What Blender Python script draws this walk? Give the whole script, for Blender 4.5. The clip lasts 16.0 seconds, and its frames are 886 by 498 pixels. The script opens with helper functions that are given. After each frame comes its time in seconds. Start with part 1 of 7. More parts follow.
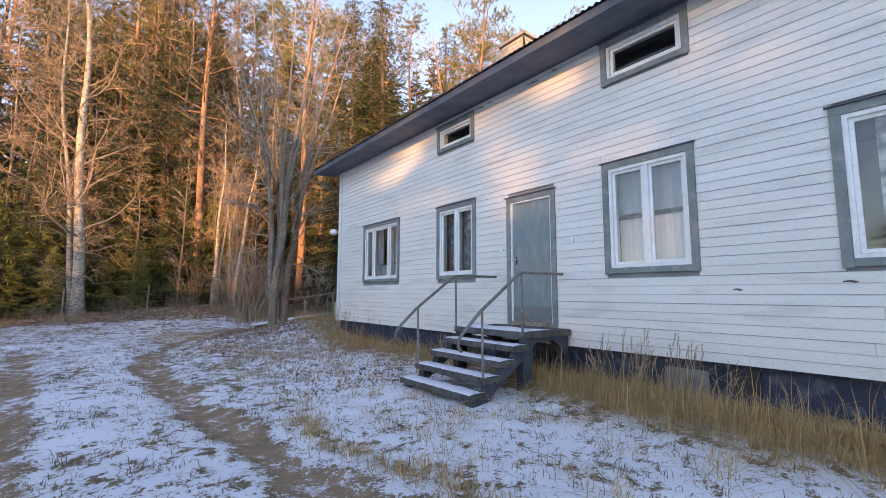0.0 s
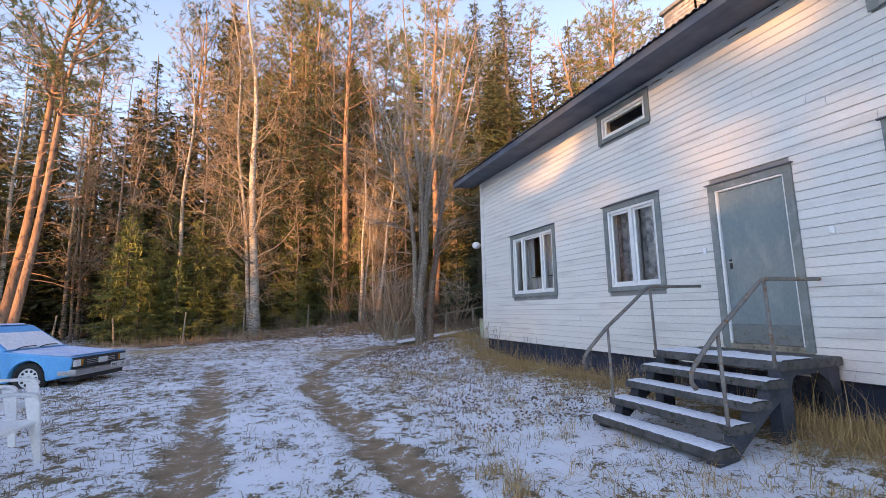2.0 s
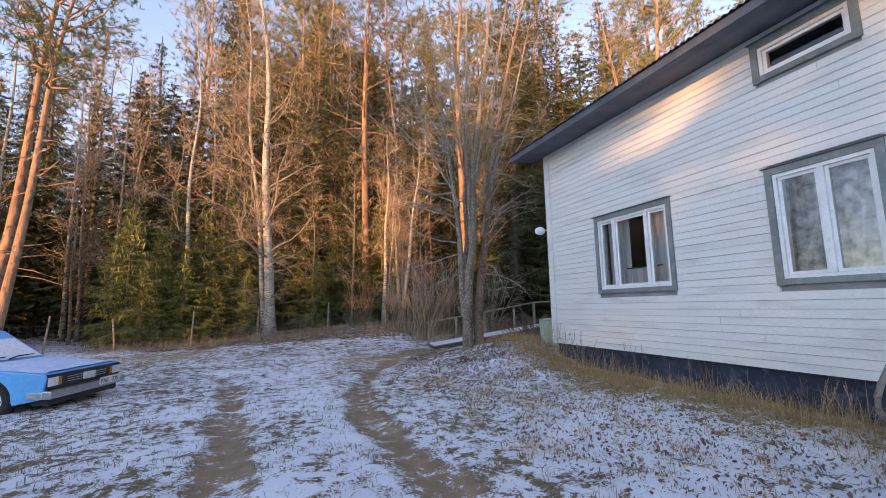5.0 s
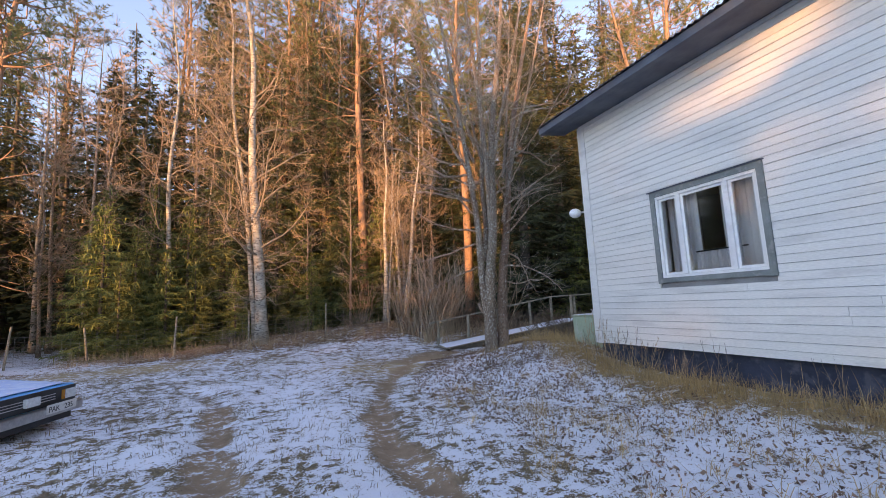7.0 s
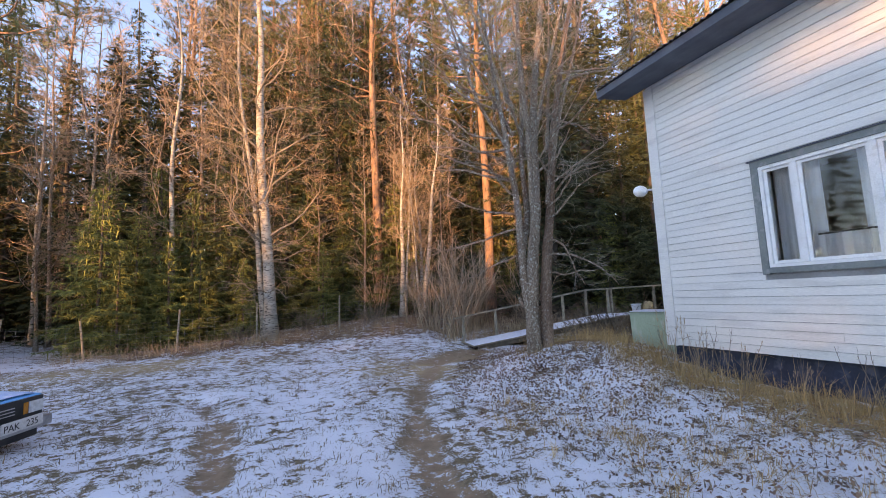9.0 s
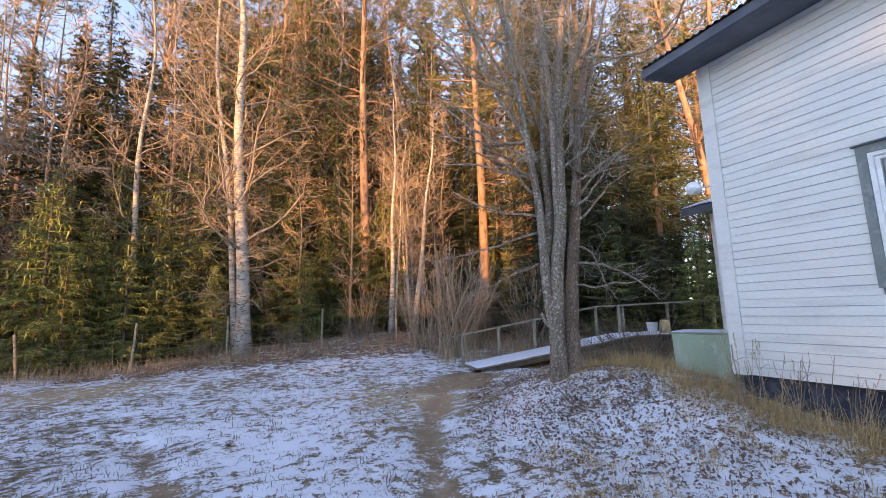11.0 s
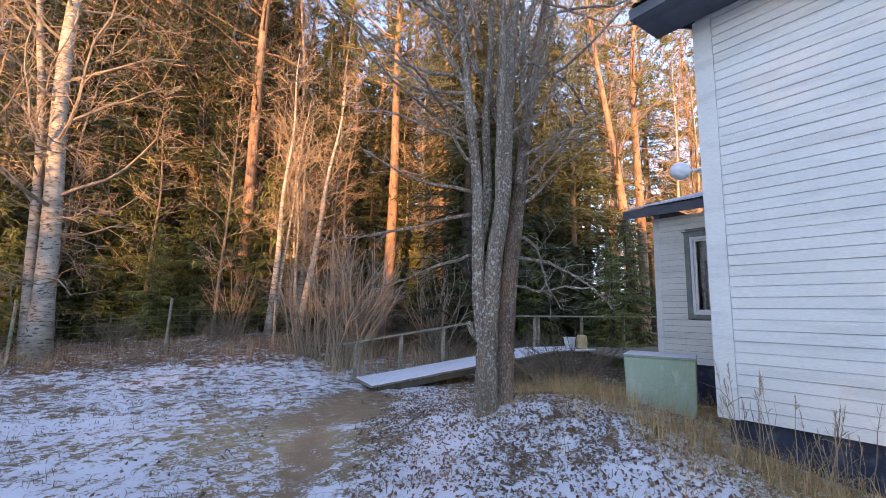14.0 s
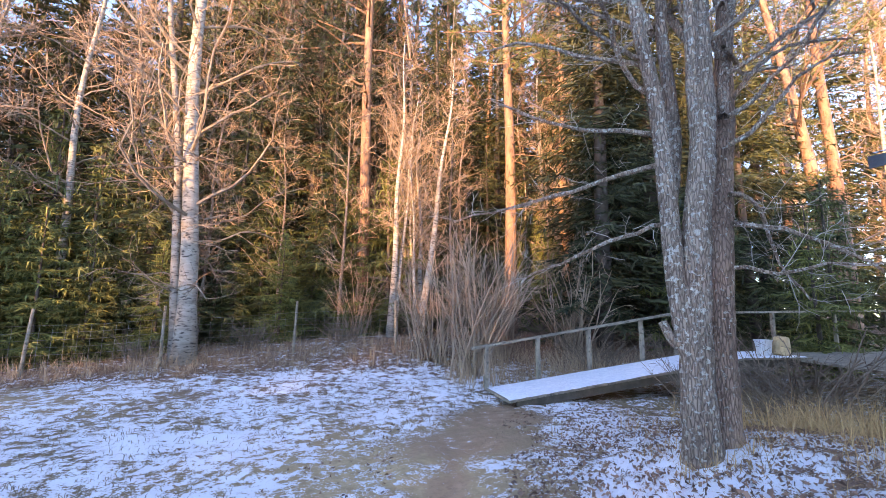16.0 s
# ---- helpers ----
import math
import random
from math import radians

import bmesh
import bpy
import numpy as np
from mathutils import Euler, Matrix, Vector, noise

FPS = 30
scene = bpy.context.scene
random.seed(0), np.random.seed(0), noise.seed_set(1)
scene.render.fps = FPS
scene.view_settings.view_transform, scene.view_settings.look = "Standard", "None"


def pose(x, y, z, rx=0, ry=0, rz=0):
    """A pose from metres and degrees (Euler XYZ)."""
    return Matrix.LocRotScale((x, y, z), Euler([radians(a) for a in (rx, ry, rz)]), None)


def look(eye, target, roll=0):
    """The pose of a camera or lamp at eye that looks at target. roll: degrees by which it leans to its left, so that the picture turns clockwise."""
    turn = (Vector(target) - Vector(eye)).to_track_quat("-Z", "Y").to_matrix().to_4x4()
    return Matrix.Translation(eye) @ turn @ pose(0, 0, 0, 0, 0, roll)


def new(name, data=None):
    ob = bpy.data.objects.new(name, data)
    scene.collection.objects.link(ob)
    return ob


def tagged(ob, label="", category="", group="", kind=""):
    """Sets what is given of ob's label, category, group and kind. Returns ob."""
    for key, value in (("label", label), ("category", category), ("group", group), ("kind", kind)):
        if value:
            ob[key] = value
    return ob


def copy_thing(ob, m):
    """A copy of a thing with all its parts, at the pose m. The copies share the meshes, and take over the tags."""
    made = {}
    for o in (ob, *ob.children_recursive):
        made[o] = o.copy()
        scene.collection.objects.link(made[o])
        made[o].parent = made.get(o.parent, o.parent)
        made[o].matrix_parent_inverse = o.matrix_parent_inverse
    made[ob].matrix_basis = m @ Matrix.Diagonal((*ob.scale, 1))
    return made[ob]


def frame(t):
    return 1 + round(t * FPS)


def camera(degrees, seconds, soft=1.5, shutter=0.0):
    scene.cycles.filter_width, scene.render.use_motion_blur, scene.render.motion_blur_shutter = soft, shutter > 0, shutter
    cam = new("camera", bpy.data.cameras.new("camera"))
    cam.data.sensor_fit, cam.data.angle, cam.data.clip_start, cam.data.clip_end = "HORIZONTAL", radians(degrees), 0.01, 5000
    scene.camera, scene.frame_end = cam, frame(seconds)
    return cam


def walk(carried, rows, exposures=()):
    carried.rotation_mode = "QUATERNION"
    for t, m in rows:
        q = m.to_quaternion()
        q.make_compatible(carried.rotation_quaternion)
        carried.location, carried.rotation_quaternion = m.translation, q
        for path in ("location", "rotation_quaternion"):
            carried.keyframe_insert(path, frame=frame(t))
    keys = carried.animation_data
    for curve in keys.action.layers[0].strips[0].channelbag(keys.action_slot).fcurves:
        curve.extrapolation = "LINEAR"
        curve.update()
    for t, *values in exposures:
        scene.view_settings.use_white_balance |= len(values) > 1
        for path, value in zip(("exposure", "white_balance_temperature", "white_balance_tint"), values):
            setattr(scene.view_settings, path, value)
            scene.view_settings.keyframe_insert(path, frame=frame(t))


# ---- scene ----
cam = camera(92.3, 16.0, soft=0.75)
EXPOSURE, KELVIN, TINT = 2.50, 10700, 31
METRES, EYE, TILT, LEAN, TURN = 12.0, 1.5, 0.0, 0.0, -38.3
ROWS = [
    (0.0, 0.0, 0.0, 0.0, -0.01, 6.04, -0.13),
    (0.5, -0.0104, 0.018, 0.0003, 8.95, 6.39, 0.26),
    (1.0, -0.0249, 0.0333, -0.0001, 12.29, 6.63, 1.35),
    (1.5, -0.0469, 0.0487, 0.0022, 13.49, 7.68, 1.13),
    (2.0, -0.0649, 0.0691, 0.0041, 16.69, 8.05, 1.01),
    (2.5, -0.0896, 0.0896, 0.0035, 17.93, 8.0, 2.18),
    (3.0, -0.1137, 0.1132, 0.0023, 18.08, 8.12, 0.69),
    (3.5, -0.1387, 0.1391, 0.0033, 18.31, 7.91, 0.74),
    (4.0, -0.1656, 0.1622, 0.0066, 18.38, 7.86, 0.6),
    (6.5, -0.2797, 0.2802, 0.0131, 15.98, 7.07, 2.49),
    (7.0, -0.302, 0.308, 0.0127, 16.4, 7.22, 2.79),
    (7.5, -0.3245, 0.3306, 0.012, 16.67, 7.14, 1.59),
    (8.0, -0.3443, 0.3548, 0.0113, 16.97, 6.62, 1.06),
    (8.5, -0.3582, 0.38, 0.0142, 17.18, 6.08, 1.12),
    (9.0, -0.3799, 0.4017, 0.016, 17.36, 6.32, 2.48),
    (11.5, -0.47, 0.5297, 0.0156, 12.53, 8.73, 0.56),
    (12.0, -0.482, 0.5592, 0.0161, 8.19, 8.32, -1.3),
    (12.5, -0.4878, 0.5923, 0.016, 7.52, 8.15, -0.77),
    (13.0, -0.4902, 0.6243, 0.0176, 2.94, 8.21, -0.44),
    (13.5, -0.4892, 0.6552, 0.0164, 0.97, 8.54, -1.5),
    (14.0, -0.4942, 0.6826, 0.015, 1.09, 8.75, -1.65),
    (14.5, -0.503, 0.7141, 0.0149, 3.13, 9.5, -1.41),
    (15.0, -0.5125, 0.7462, 0.0124, 11.1, 8.72, -2.2),
    (15.5, -0.5295, 0.7744, 0.014, 13.31, 8.27, -0.62),
    (16.0, -0.541, 0.8026, 0.0138, 16.3, 8.37, -0.64),
]
walk(cam, [(t, pose(0, 0, EYE, TILT, LEAN, TURN) @ pose(METRES * x, METRES * y, METRES * z, 90 + pitch, roll, yaw)) for t, x, y, z, yaw, pitch, roll in ROWS], exposures=[(t, EXPOSURE + e, k, TINT) for t, e, k in ((0.0, 0.16, KELVIN), (1.5, 0.16, KELVIN), (3.0, 0.08, KELVIN), (9.0, 0.20, 10300), (11.5, 0.36, 10000), (14.0, 0.34, 9600), (15.0, 0.66, 8900), (16.0, 0.90, 8300))])

# ---- world and sun ----
SUN_EL, SUN_AZ = radians(7.5), math.atan2(-0.75, -0.66)
SUN_DIR = Vector((math.sin(SUN_AZ) * math.cos(SUN_EL), math.cos(SUN_AZ) * math.cos(SUN_EL), math.sin(SUN_EL)))
world = bpy.data.worlds.new("sky")
scene.world = world
world.use_nodes = True
wn = world.node_tree.nodes
sky = wn.new("ShaderNodeTexSky")
sky.sky_type = "NISHITA"
sky.sun_disc = False
sky.sun_elevation, sky.sun_rotation = SUN_EL, SUN_AZ
sky.air_density, sky.dust_density, sky.ozone_density = 0.7, 0.0, 2.4
wn["Background"].inputs["Strength"].default_value = 0.15
world.node_tree.links.new(sky.outputs[0], wn["Background"].inputs["Color"])
sun = new("sun", bpy.data.lights.new("sun", "SUN"))
sun.data.energy, sun.data.angle, sun.data.color = 1.8, radians(0.6), (1.0, 0.66, 0.34)
sun.matrix_world = look((0, 0, 30), Vector((0, 0, 30)) - SUN_DIR)


# ---- materials ----
def mat(name, c1, c2, scale=4.0, rough=0.8, c3=None, fine=40.0, bump=0.3, metal=0.0, stretch=(1, 1, 1), rnd=0.15, dist=0.01):
    """Two scales of noise between c1 and c2, blotches of c3, fine relief, a little change from piece to piece."""
    m = bpy.data.materials.new(name)
    m.use_nodes = True
    n, l = m.node_tree.nodes, m.node_tree.links
    b = n["Principled BSDF"]
    tc, mp = n.new("ShaderNodeTexCoord"), n.new("ShaderNodeMapping")
    mp.inputs["Scale"].default_value = stretch
    l.new(tc.outputs["Object"], mp.inputs["Vector"])
    n1, n2 = n.new("ShaderNodeTexNoise"), n.new("ShaderNodeTexNoise")
    n1.inputs["Scale"].default_value, n1.inputs["Detail"].default_value = scale, 5
    n2.inputs["Scale"].default_value, n2.inputs["Detail"].default_value = fine, 3
    for q in (n1, n2):
        l.new(mp.outputs[0], q.inputs["Vector"])
    r = n.new("ShaderNodeValToRGB")
    r.color_ramp.elements[0].position, r.color_ramp.elements[1].position = 0.32, 0.68
    r.color_ramp.elements[0].color, r.color_ramp.elements[1].color = (*c1, 1), (*c2, 1)
    l.new(n1.outputs["Fac"], r.inputs["Fac"])
    out = r.outputs["Color"]
    if c3:
        r3 = n.new("ShaderNodeValToRGB")
        r3.color_ramp.elements[0].position, r3.color_ramp.elements[1].position = 0.54, 0.66
        n3 = n.new("ShaderNodeTexNoise")
        n3.inputs["Scale"].default_value, n3.inputs["Detail"].default_value = scale * 2.7, 6
        l.new(mp.outputs[0], n3.inputs["Vector"])
        l.new(n3.outputs["Fac"], r3.inputs["Fac"])
        mx = n.new("ShaderNodeMixRGB")
        mx.inputs["Color2"].default_value = (*c3, 1)
        l.new(r3.outputs["Color"], mx.inputs["Fac"])
        l.new(out, mx.inputs["Color1"])
        out = mx.outputs["Color"]
    oi, hs = n.new("ShaderNodeObjectInfo"), n.new("ShaderNodeHueSaturation")
    ma = n.new("ShaderNodeMath")
    ma.operation = "MULTIPLY_ADD"
    ma.inputs[1].default_value, ma.inputs[2].default_value = 2 * rnd, 1 - rnd
    l.new(oi.outputs["Random"], ma.inputs[0])
    ma2 = n.new("ShaderNodeMath")
    ma2.operation = "MULTIPLY_ADD"
    ma2.inputs[1].default_value, ma2.inputs[2].default_value = 0.4, 0.8
    l.new(n2.outputs["Fac"], ma2.inputs[0])
    ma3 = n.new("ShaderNodeMath")
    ma3.operation = "MULTIPLY"
    l.new(ma.outputs[0], ma3.inputs[0])
    l.new(ma2.outputs[0], ma3.inputs[1])
    l.new(ma3.outputs[0], hs.inputs["Value"])
    l.new(out, hs.inputs["Color"])
    l.new(hs.outputs["Color"], b.inputs["Base Color"])
    b.inputs["Roughness"].default_value, b.inputs["Metallic"].default_value = rough, metal
    if bump:
        bp = n.new("ShaderNodeBump")
        bp.inputs["Strength"].default_value, bp.inputs["Distance"].default_value = bump, dist
        l.new(n2.outputs["Fac"], bp.inputs["Height"])
        l.new(bp.outputs["Normal"], b.inputs["Normal"])
    return m


def leafy(name, c1, c2, rough=0.7, rnd=0.2):
    """Blades, needles and leaves: the colour changes from island to island and from tree to tree."""
    m = bpy.data.materials.new(name)
    m.use_nodes = True
    n, l = m.node_tree.nodes, m.node_tree.links
    b = n["Principled BSDF"]
    g, r = n.new("ShaderNodeNewGeometry"), n.new("ShaderNodeValToRGB")
    r.color_ramp.elements[0].color, r.color_ramp.elements[1].color = (*c1, 1), (*c2, 1)
    l.new(g.outputs["Random Per Island"], r.inputs["Fac"])
    oi, hs, ma = n.new("ShaderNodeObjectInfo"), n.new("ShaderNodeHueSaturation"), n.new("ShaderNodeMath")
    ma.operation = "MULTIPLY_ADD"
    ma.inputs[1].default_value, ma.inputs[2].default_value = 2 * rnd, 1 - rnd
    l.new(oi.outputs["Random"], ma.inputs[0])
    l.new(ma.outputs[0], hs.inputs["Value"])
    l.new(r.outputs["Color"], hs.inputs["Color"])
    l.new(hs.outputs["Color"], b.inputs["Base Color"])
    b.inputs["Roughness"].default_value = rough
    return m


M_WHITE = mat("white_paint", (0.72, 0.70, 0.66), (0.78, 0.76, 0.72), 1.3, 0.6, c3=(0.65, 0.63, 0.595), fine=60, bump=0.15, stretch=(1, 0.3, 2), rnd=0.025, dist=0.004)
M_SASH = mat("sash_paint", (0.76, 0.76, 0.75), (0.84, 0.84, 0.82), 5, 0.45, c3=(0.73, 0.72, 0.69), fine=70, bump=0.15, rnd=0.02, dist=0.003)
M_TRIM = mat("grey_trim_paint", (0.155, 0.185, 0.18), (0.225, 0.255, 0.245), 4, 0.65, c3=(0.27, 0.28, 0.27), fine=60, bump=0.25, rnd=0.06, dist=0.004)
M_EAVE = mat("eave_paint", (0.075, 0.09, 0.115), (0.12, 0.14, 0.165), 3, 0.7, fine=50, bump=0.25, rnd=0.08, dist=0.004)
M_DOOR = mat("door_paint", (0.16, 0.225, 0.235), (0.21, 0.275, 0.28), 3, 0.55, c3=(0.24, 0.295, 0.295), fine=60, bump=0.1, stretch=(1, 1, 0.4), rnd=0.0, dist=0.003)
M_KICK = mat("worn_kickboard", (0.15, 0.18, 0.19), (0.20, 0.21, 0.20), 7, 0.75, c3=(0.15, 0.145, 0.13), fine=50, bump=0.3)
M_BACK = mat("dark_sheathing", (0.20, 0.20, 0.20), (0.28, 0.28, 0.28), 3, 0.9)
M_FOUND = mat("foundation_paint", (0.018, 0.025, 0.045), (0.035, 0.045, 0.075), 2.5, 0.85, c3=(0.07, 0.08, 0.105), fine=35, bump=0.5)
M_CONC = mat("concrete", (0.20, 0.20, 0.19), (0.34, 0.33, 0.31), 5, 0.9, fine=45, bump=0.5)
M_STEP = mat("stained_concrete", (0.055, 0.055, 0.055), (0.13, 0.125, 0.12), 6, 0.85, c3=(0.04, 0.045, 0.03), fine=45, bump=0.6)
M_STEPB = mat("blue_grey_stringer", (0.03, 0.038, 0.052), (0.07, 0.08, 0.10), 5, 0.8, c3=(0.06, 0.06, 0.06), fine=40, bump=0.4)
M_SNOW = mat("thin_snow", (0.74, 0.77, 0.84), (0.86, 0.88, 0.92), 9, 0.75, c3=(0.66, 0.69, 0.76), fine=90, bump=0.6, rnd=0.03)
M_RUST = mat("rusty_steel", (0.20, 0.19, 0.18), (0.30, 0.27, 0.24), 9, 0.6, c3=(0.28, 0.115, 0.05), fine=80, bump=0.4, metal=0.2)
M_METALROOF = mat("corrugated_roof", (0.05, 0.055, 0.065), (0.09, 0.10, 0.11), 2, 0.5, c3=(0.30, 0.31, 0.34), fine=30, bump=0.2, metal=0.3)
M_BRICK = mat("chimney_brick", (0.24, 0.22, 0.20), (0.44, 0.42, 0.40), 12, 0.9, fine=60, bump=0.5)
M_GREEN = mat("green_plastic", (0.27, 0.36, 0.25), (0.36, 0.45, 0.33), 2.5, 0.55, c3=(0.42, 0.47, 0.38), fine=60, bump=0.15, stretch=(1, 1, 0.5))
M_LAMP = mat("white_enamel", (0.72, 0.72, 0.72), (0.82, 0.82, 0.82), 5, 0.35, bump=0.05)
M_WOOD = mat("weathered_wood", (0.20, 0.165, 0.125), (0.37, 0.31, 0.235), 6, 0.85, c3=(0.12, 0.11, 0.08), fine=50, bump=0.5, stretch=(1, 1, 1))
M_DARKWOOD = mat("wet_wood", (0.06, 0.05, 0.035), (0.12, 0.10, 0.07), 7, 0.8, fine=50, bump=0.5)
M_LOGEND = mat("cut_log_end", (0.48, 0.33, 0.17), (0.62, 0.45, 0.26), 12, 0.8)
M_BIRCH = mat("birch_bark", (0.24, 0.21, 0.175), (0.45, 0.41, 0.355), 3, 0.75, c3=(0.06, 0.052, 0.047), fine=30, bump=0.5, stretch=(1, 1, 3.2), rnd=0.12, dist=0.02)
M_PINE = mat("pine_bark", (0.19, 0.115, 0.08), (0.38, 0.215, 0.135), 3.2, 0.9, c3=(0.11, 0.078, 0.06), fine=14, bump=0.9, stretch=(1, 1, 0.45), rnd=0.15, dist=0.04)


def lichen_bark(name, dark, light, lichen, amount):
    """Furrowed bark: dark cracks along the stem, plates, pale crusts of lichen."""
    m = mat(name, dark, light, 5, 0.9, fine=26, bump=0.0, stretch=(1, 1, 0.3), rnd=0.1)
    n, l = m.node_tree.nodes, m.node_tree.links
    b = n["Principled BSDF"]
    old = b.inputs["Base Color"].links[0].from_socket
    tc, mp = n.new("ShaderNodeTexCoord"), n.new("ShaderNodeMapping")
    mp.inputs["Scale"].default_value = (1, 1, 0.22)
    l.new(tc.outputs["Object"], mp.inputs["Vector"])
    vo = n.new("ShaderNodeTexVoronoi")
    vo.feature = "DISTANCE_TO_EDGE"
    vo.inputs["Scale"].default_value = 42
    l.new(mp.outputs[0], vo.inputs["Vector"])
    crack = n.new("ShaderNodeValToRGB")
    crack.color_ramp.elements[0].position, crack.color_ramp.elements[1].position = 0.0, 0.16
    crack.color_ramp.elements[0].color = (0.25, 0.22, 0.2, 1)
    l.new(vo.outputs["Distance"], crack.inputs["Fac"])
    mul = n.new("ShaderNodeMixRGB")
    mul.blend_type = "MULTIPLY"
    mul.inputs["Fac"].default_value = 0.75
    l.new(old, mul.inputs["Color1"])
    l.new(crack.outputs["Color"], mul.inputs["Color2"])
    ns = n.new("ShaderNodeTexNoise")
    ns.inputs["Scale"].default_value, ns.inputs["Detail"].default_value, ns.inputs["Roughness"].default_value = 24, 6, 0.62
    l.new(tc.outputs["Object"], ns.inputs["Vector"])
    rp = n.new("ShaderNodeValToRGB")
    rp.color_ramp.elements[0].position, rp.color_ramp.elements[1].position = 0.62 - amount, 0.67 - amount
    l.new(ns.outputs["Fac"], rp.inputs["Fac"])
    mx = n.new("ShaderNodeMixRGB")
    mx.inputs["Color2"].default_value = (*lichen, 1)
    l.new(rp.outputs["Color"], mx.inputs["Fac"])
    l.new(mul.outputs["Color"], mx.inputs["Color1"])
    l.new(mx.outputs["Color"], b.inputs["Base Color"])
    add = n.new("ShaderNodeMath")
    l.new(crack.outputs["Color"], add.inputs[0])
    l.new(rp.outputs["Color"], add.inputs[1])
    bp = n.new("ShaderNodeBump")
    bp.inputs["Strength"].default_value, bp.inputs["Distance"].default_value = 1.0, 0.012
    l.new(add.outputs[0], bp.inputs["Height"])
    l.new(bp.outputs["Normal"], b.inputs["Normal"])
    return m


M_BARK = lichen_bark("grey_bark", (0.24, 0.165, 0.12), (0.44, 0.33, 0.25), (0.52, 0.485, 0.41), 0.075)
M_BARKRED = lichen_bark("brown_bark", (0.26, 0.155, 0.11), (0.45, 0.295, 0.21), (0.52, 0.46, 0.39), 0.03)
M_LIMB = mat("pale_limb_bark", (0.18, 0.14, 0.105), (0.34, 0.28, 0.215), 7, 0.85, fine=30, bump=0.4, rnd=0.1)
M_SPRUCEBARK = mat("spruce_bark", (0.07, 0.055, 0.045), (0.14, 0.11, 0.09), 4, 0.9, fine=20, bump=0.8)
M_TWIG = leafy("bare_twigs", (0.12, 0.085, 0.06), (0.24, 0.18, 0.13))
M_TWIGB = leafy("birch_twigs", (0.20, 0.13, 0.085), (0.44, 0.32, 0.22))
M_TWIGGREY = leafy("grey_twigs", (0.20, 0.17, 0.14), (0.42, 0.37, 0.31), rnd=0.05)
M_SPRUCE = leafy("spruce_needles", (0.020, 0.033, 0.014), (0.105, 0.112, 0.038), rnd=0.35)
M_YOUNG = leafy("young_spruce_needles", (0.046, 0.07, 0.021), (0.215, 0.225, 0.06), rnd=0.25)
M_PINENEEDLE = leafy("pine_needles", (0.055, 0.075, 0.028), (0.17, 0.175, 0.065), rnd=0.25)
M_DRY = leafy("dry_grass", (0.32, 0.18, 0.075), (0.68, 0.44, 0.205), rnd=0.05)
M_SHORT = leafy("short_grass", (0.085, 0.062, 0.04), (0.44, 0.31, 0.19), rnd=0.05)
M_WEED = leafy("brown_weeds", (0.28, 0.18, 0.11), (0.62, 0.44, 0.275), rnd=0.05)
M_LEAF = leafy("fallen_leaves", (0.09, 0.05, 0.037), (0.34, 0.19, 0.125), rnd=0.05)
M_WIRE = mat("fence_wire", (0.20, 0.20, 0.20), (0.30, 0.29, 0.28), 20, 0.5, metal=0.6, bump=0)
M_CARBLUE = mat("car_blue", (0.002, 0.40, 0.76), (0.004, 0.46, 0.84), 2, 0.3, fine=30, bump=0.0, rnd=0)
M_CHROME = mat("dull_chrome", (0.42, 0.42, 0.43), (0.58, 0.58, 0.58), 10, 0.35, metal=0.8, bump=0.05)
M_BLACK = mat("black_plastic", (0.012, 0.012, 0.014), (0.03, 0.03, 0.032), 10, 0.5, bump=0.1)
M_TYRE = mat("tyre_rubber", (0.012, 0.012, 0.012), (0.03, 0.03, 0.03), 20, 0.85)
M_AMBER = mat("amber_lens", (0.55, 0.18, 0.02), (0.65, 0.24, 0.03), 20, 0.25, bump=0)
M_LENS = mat("headlight_lens", (0.55, 0.57, 0.58), (0.70, 0.72, 0.73), 20, 0.15, bump=0)
M_FROST = mat("frosted_blue_paint", (0.42, 0.60, 0.88), (0.62, 0.76, 0.95), 6, 0.6, c3=(0.72, 0.82, 0.95), fine=90, bump=0.3, rnd=0)
M_PLATE = mat("number_plate", (0.70, 0.70, 0.68), (0.80, 0.80, 0.78), 20, 0.4, bump=0)
M_PLASTIC = mat("white_plastic", (0.68, 0.70, 0.71), (0.78, 0.79, 0.79), 4, 0.45, fine=40, bump=0.05)
M_CURTAIN = mat("curtain", (0.56, 0.57, 0.58), (0.70, 0.70, 0.70), 3, 0.9, fine=60, bump=0.2, stretch=(1, 4, 0.3))
M_LACE = mat("lace_curtain", (0.20, 0.20, 0.21), (0.66, 0.66, 0.66), 9, 0.9, fine=40, bump=0.2)
M_ROOM = mat("room_wall", (0.30, 0.27, 0.23), (0.38, 0.34, 0.29), 2, 0.9)

M_GLASS = bpy.data.materials.new("window_glass")
M_GLASS.use_nodes = True
gb = M_GLASS.node_tree.nodes["Principled BSDF"]
gb.inputs["Base Color"].default_value = (0.95, 0.97, 0.97, 1)
gb.inputs["Roughness"].default_value, gb.inputs["IOR"].default_value, gb.inputs["Transmission Weight"].default_value = 0.02, 1.5, 1.0


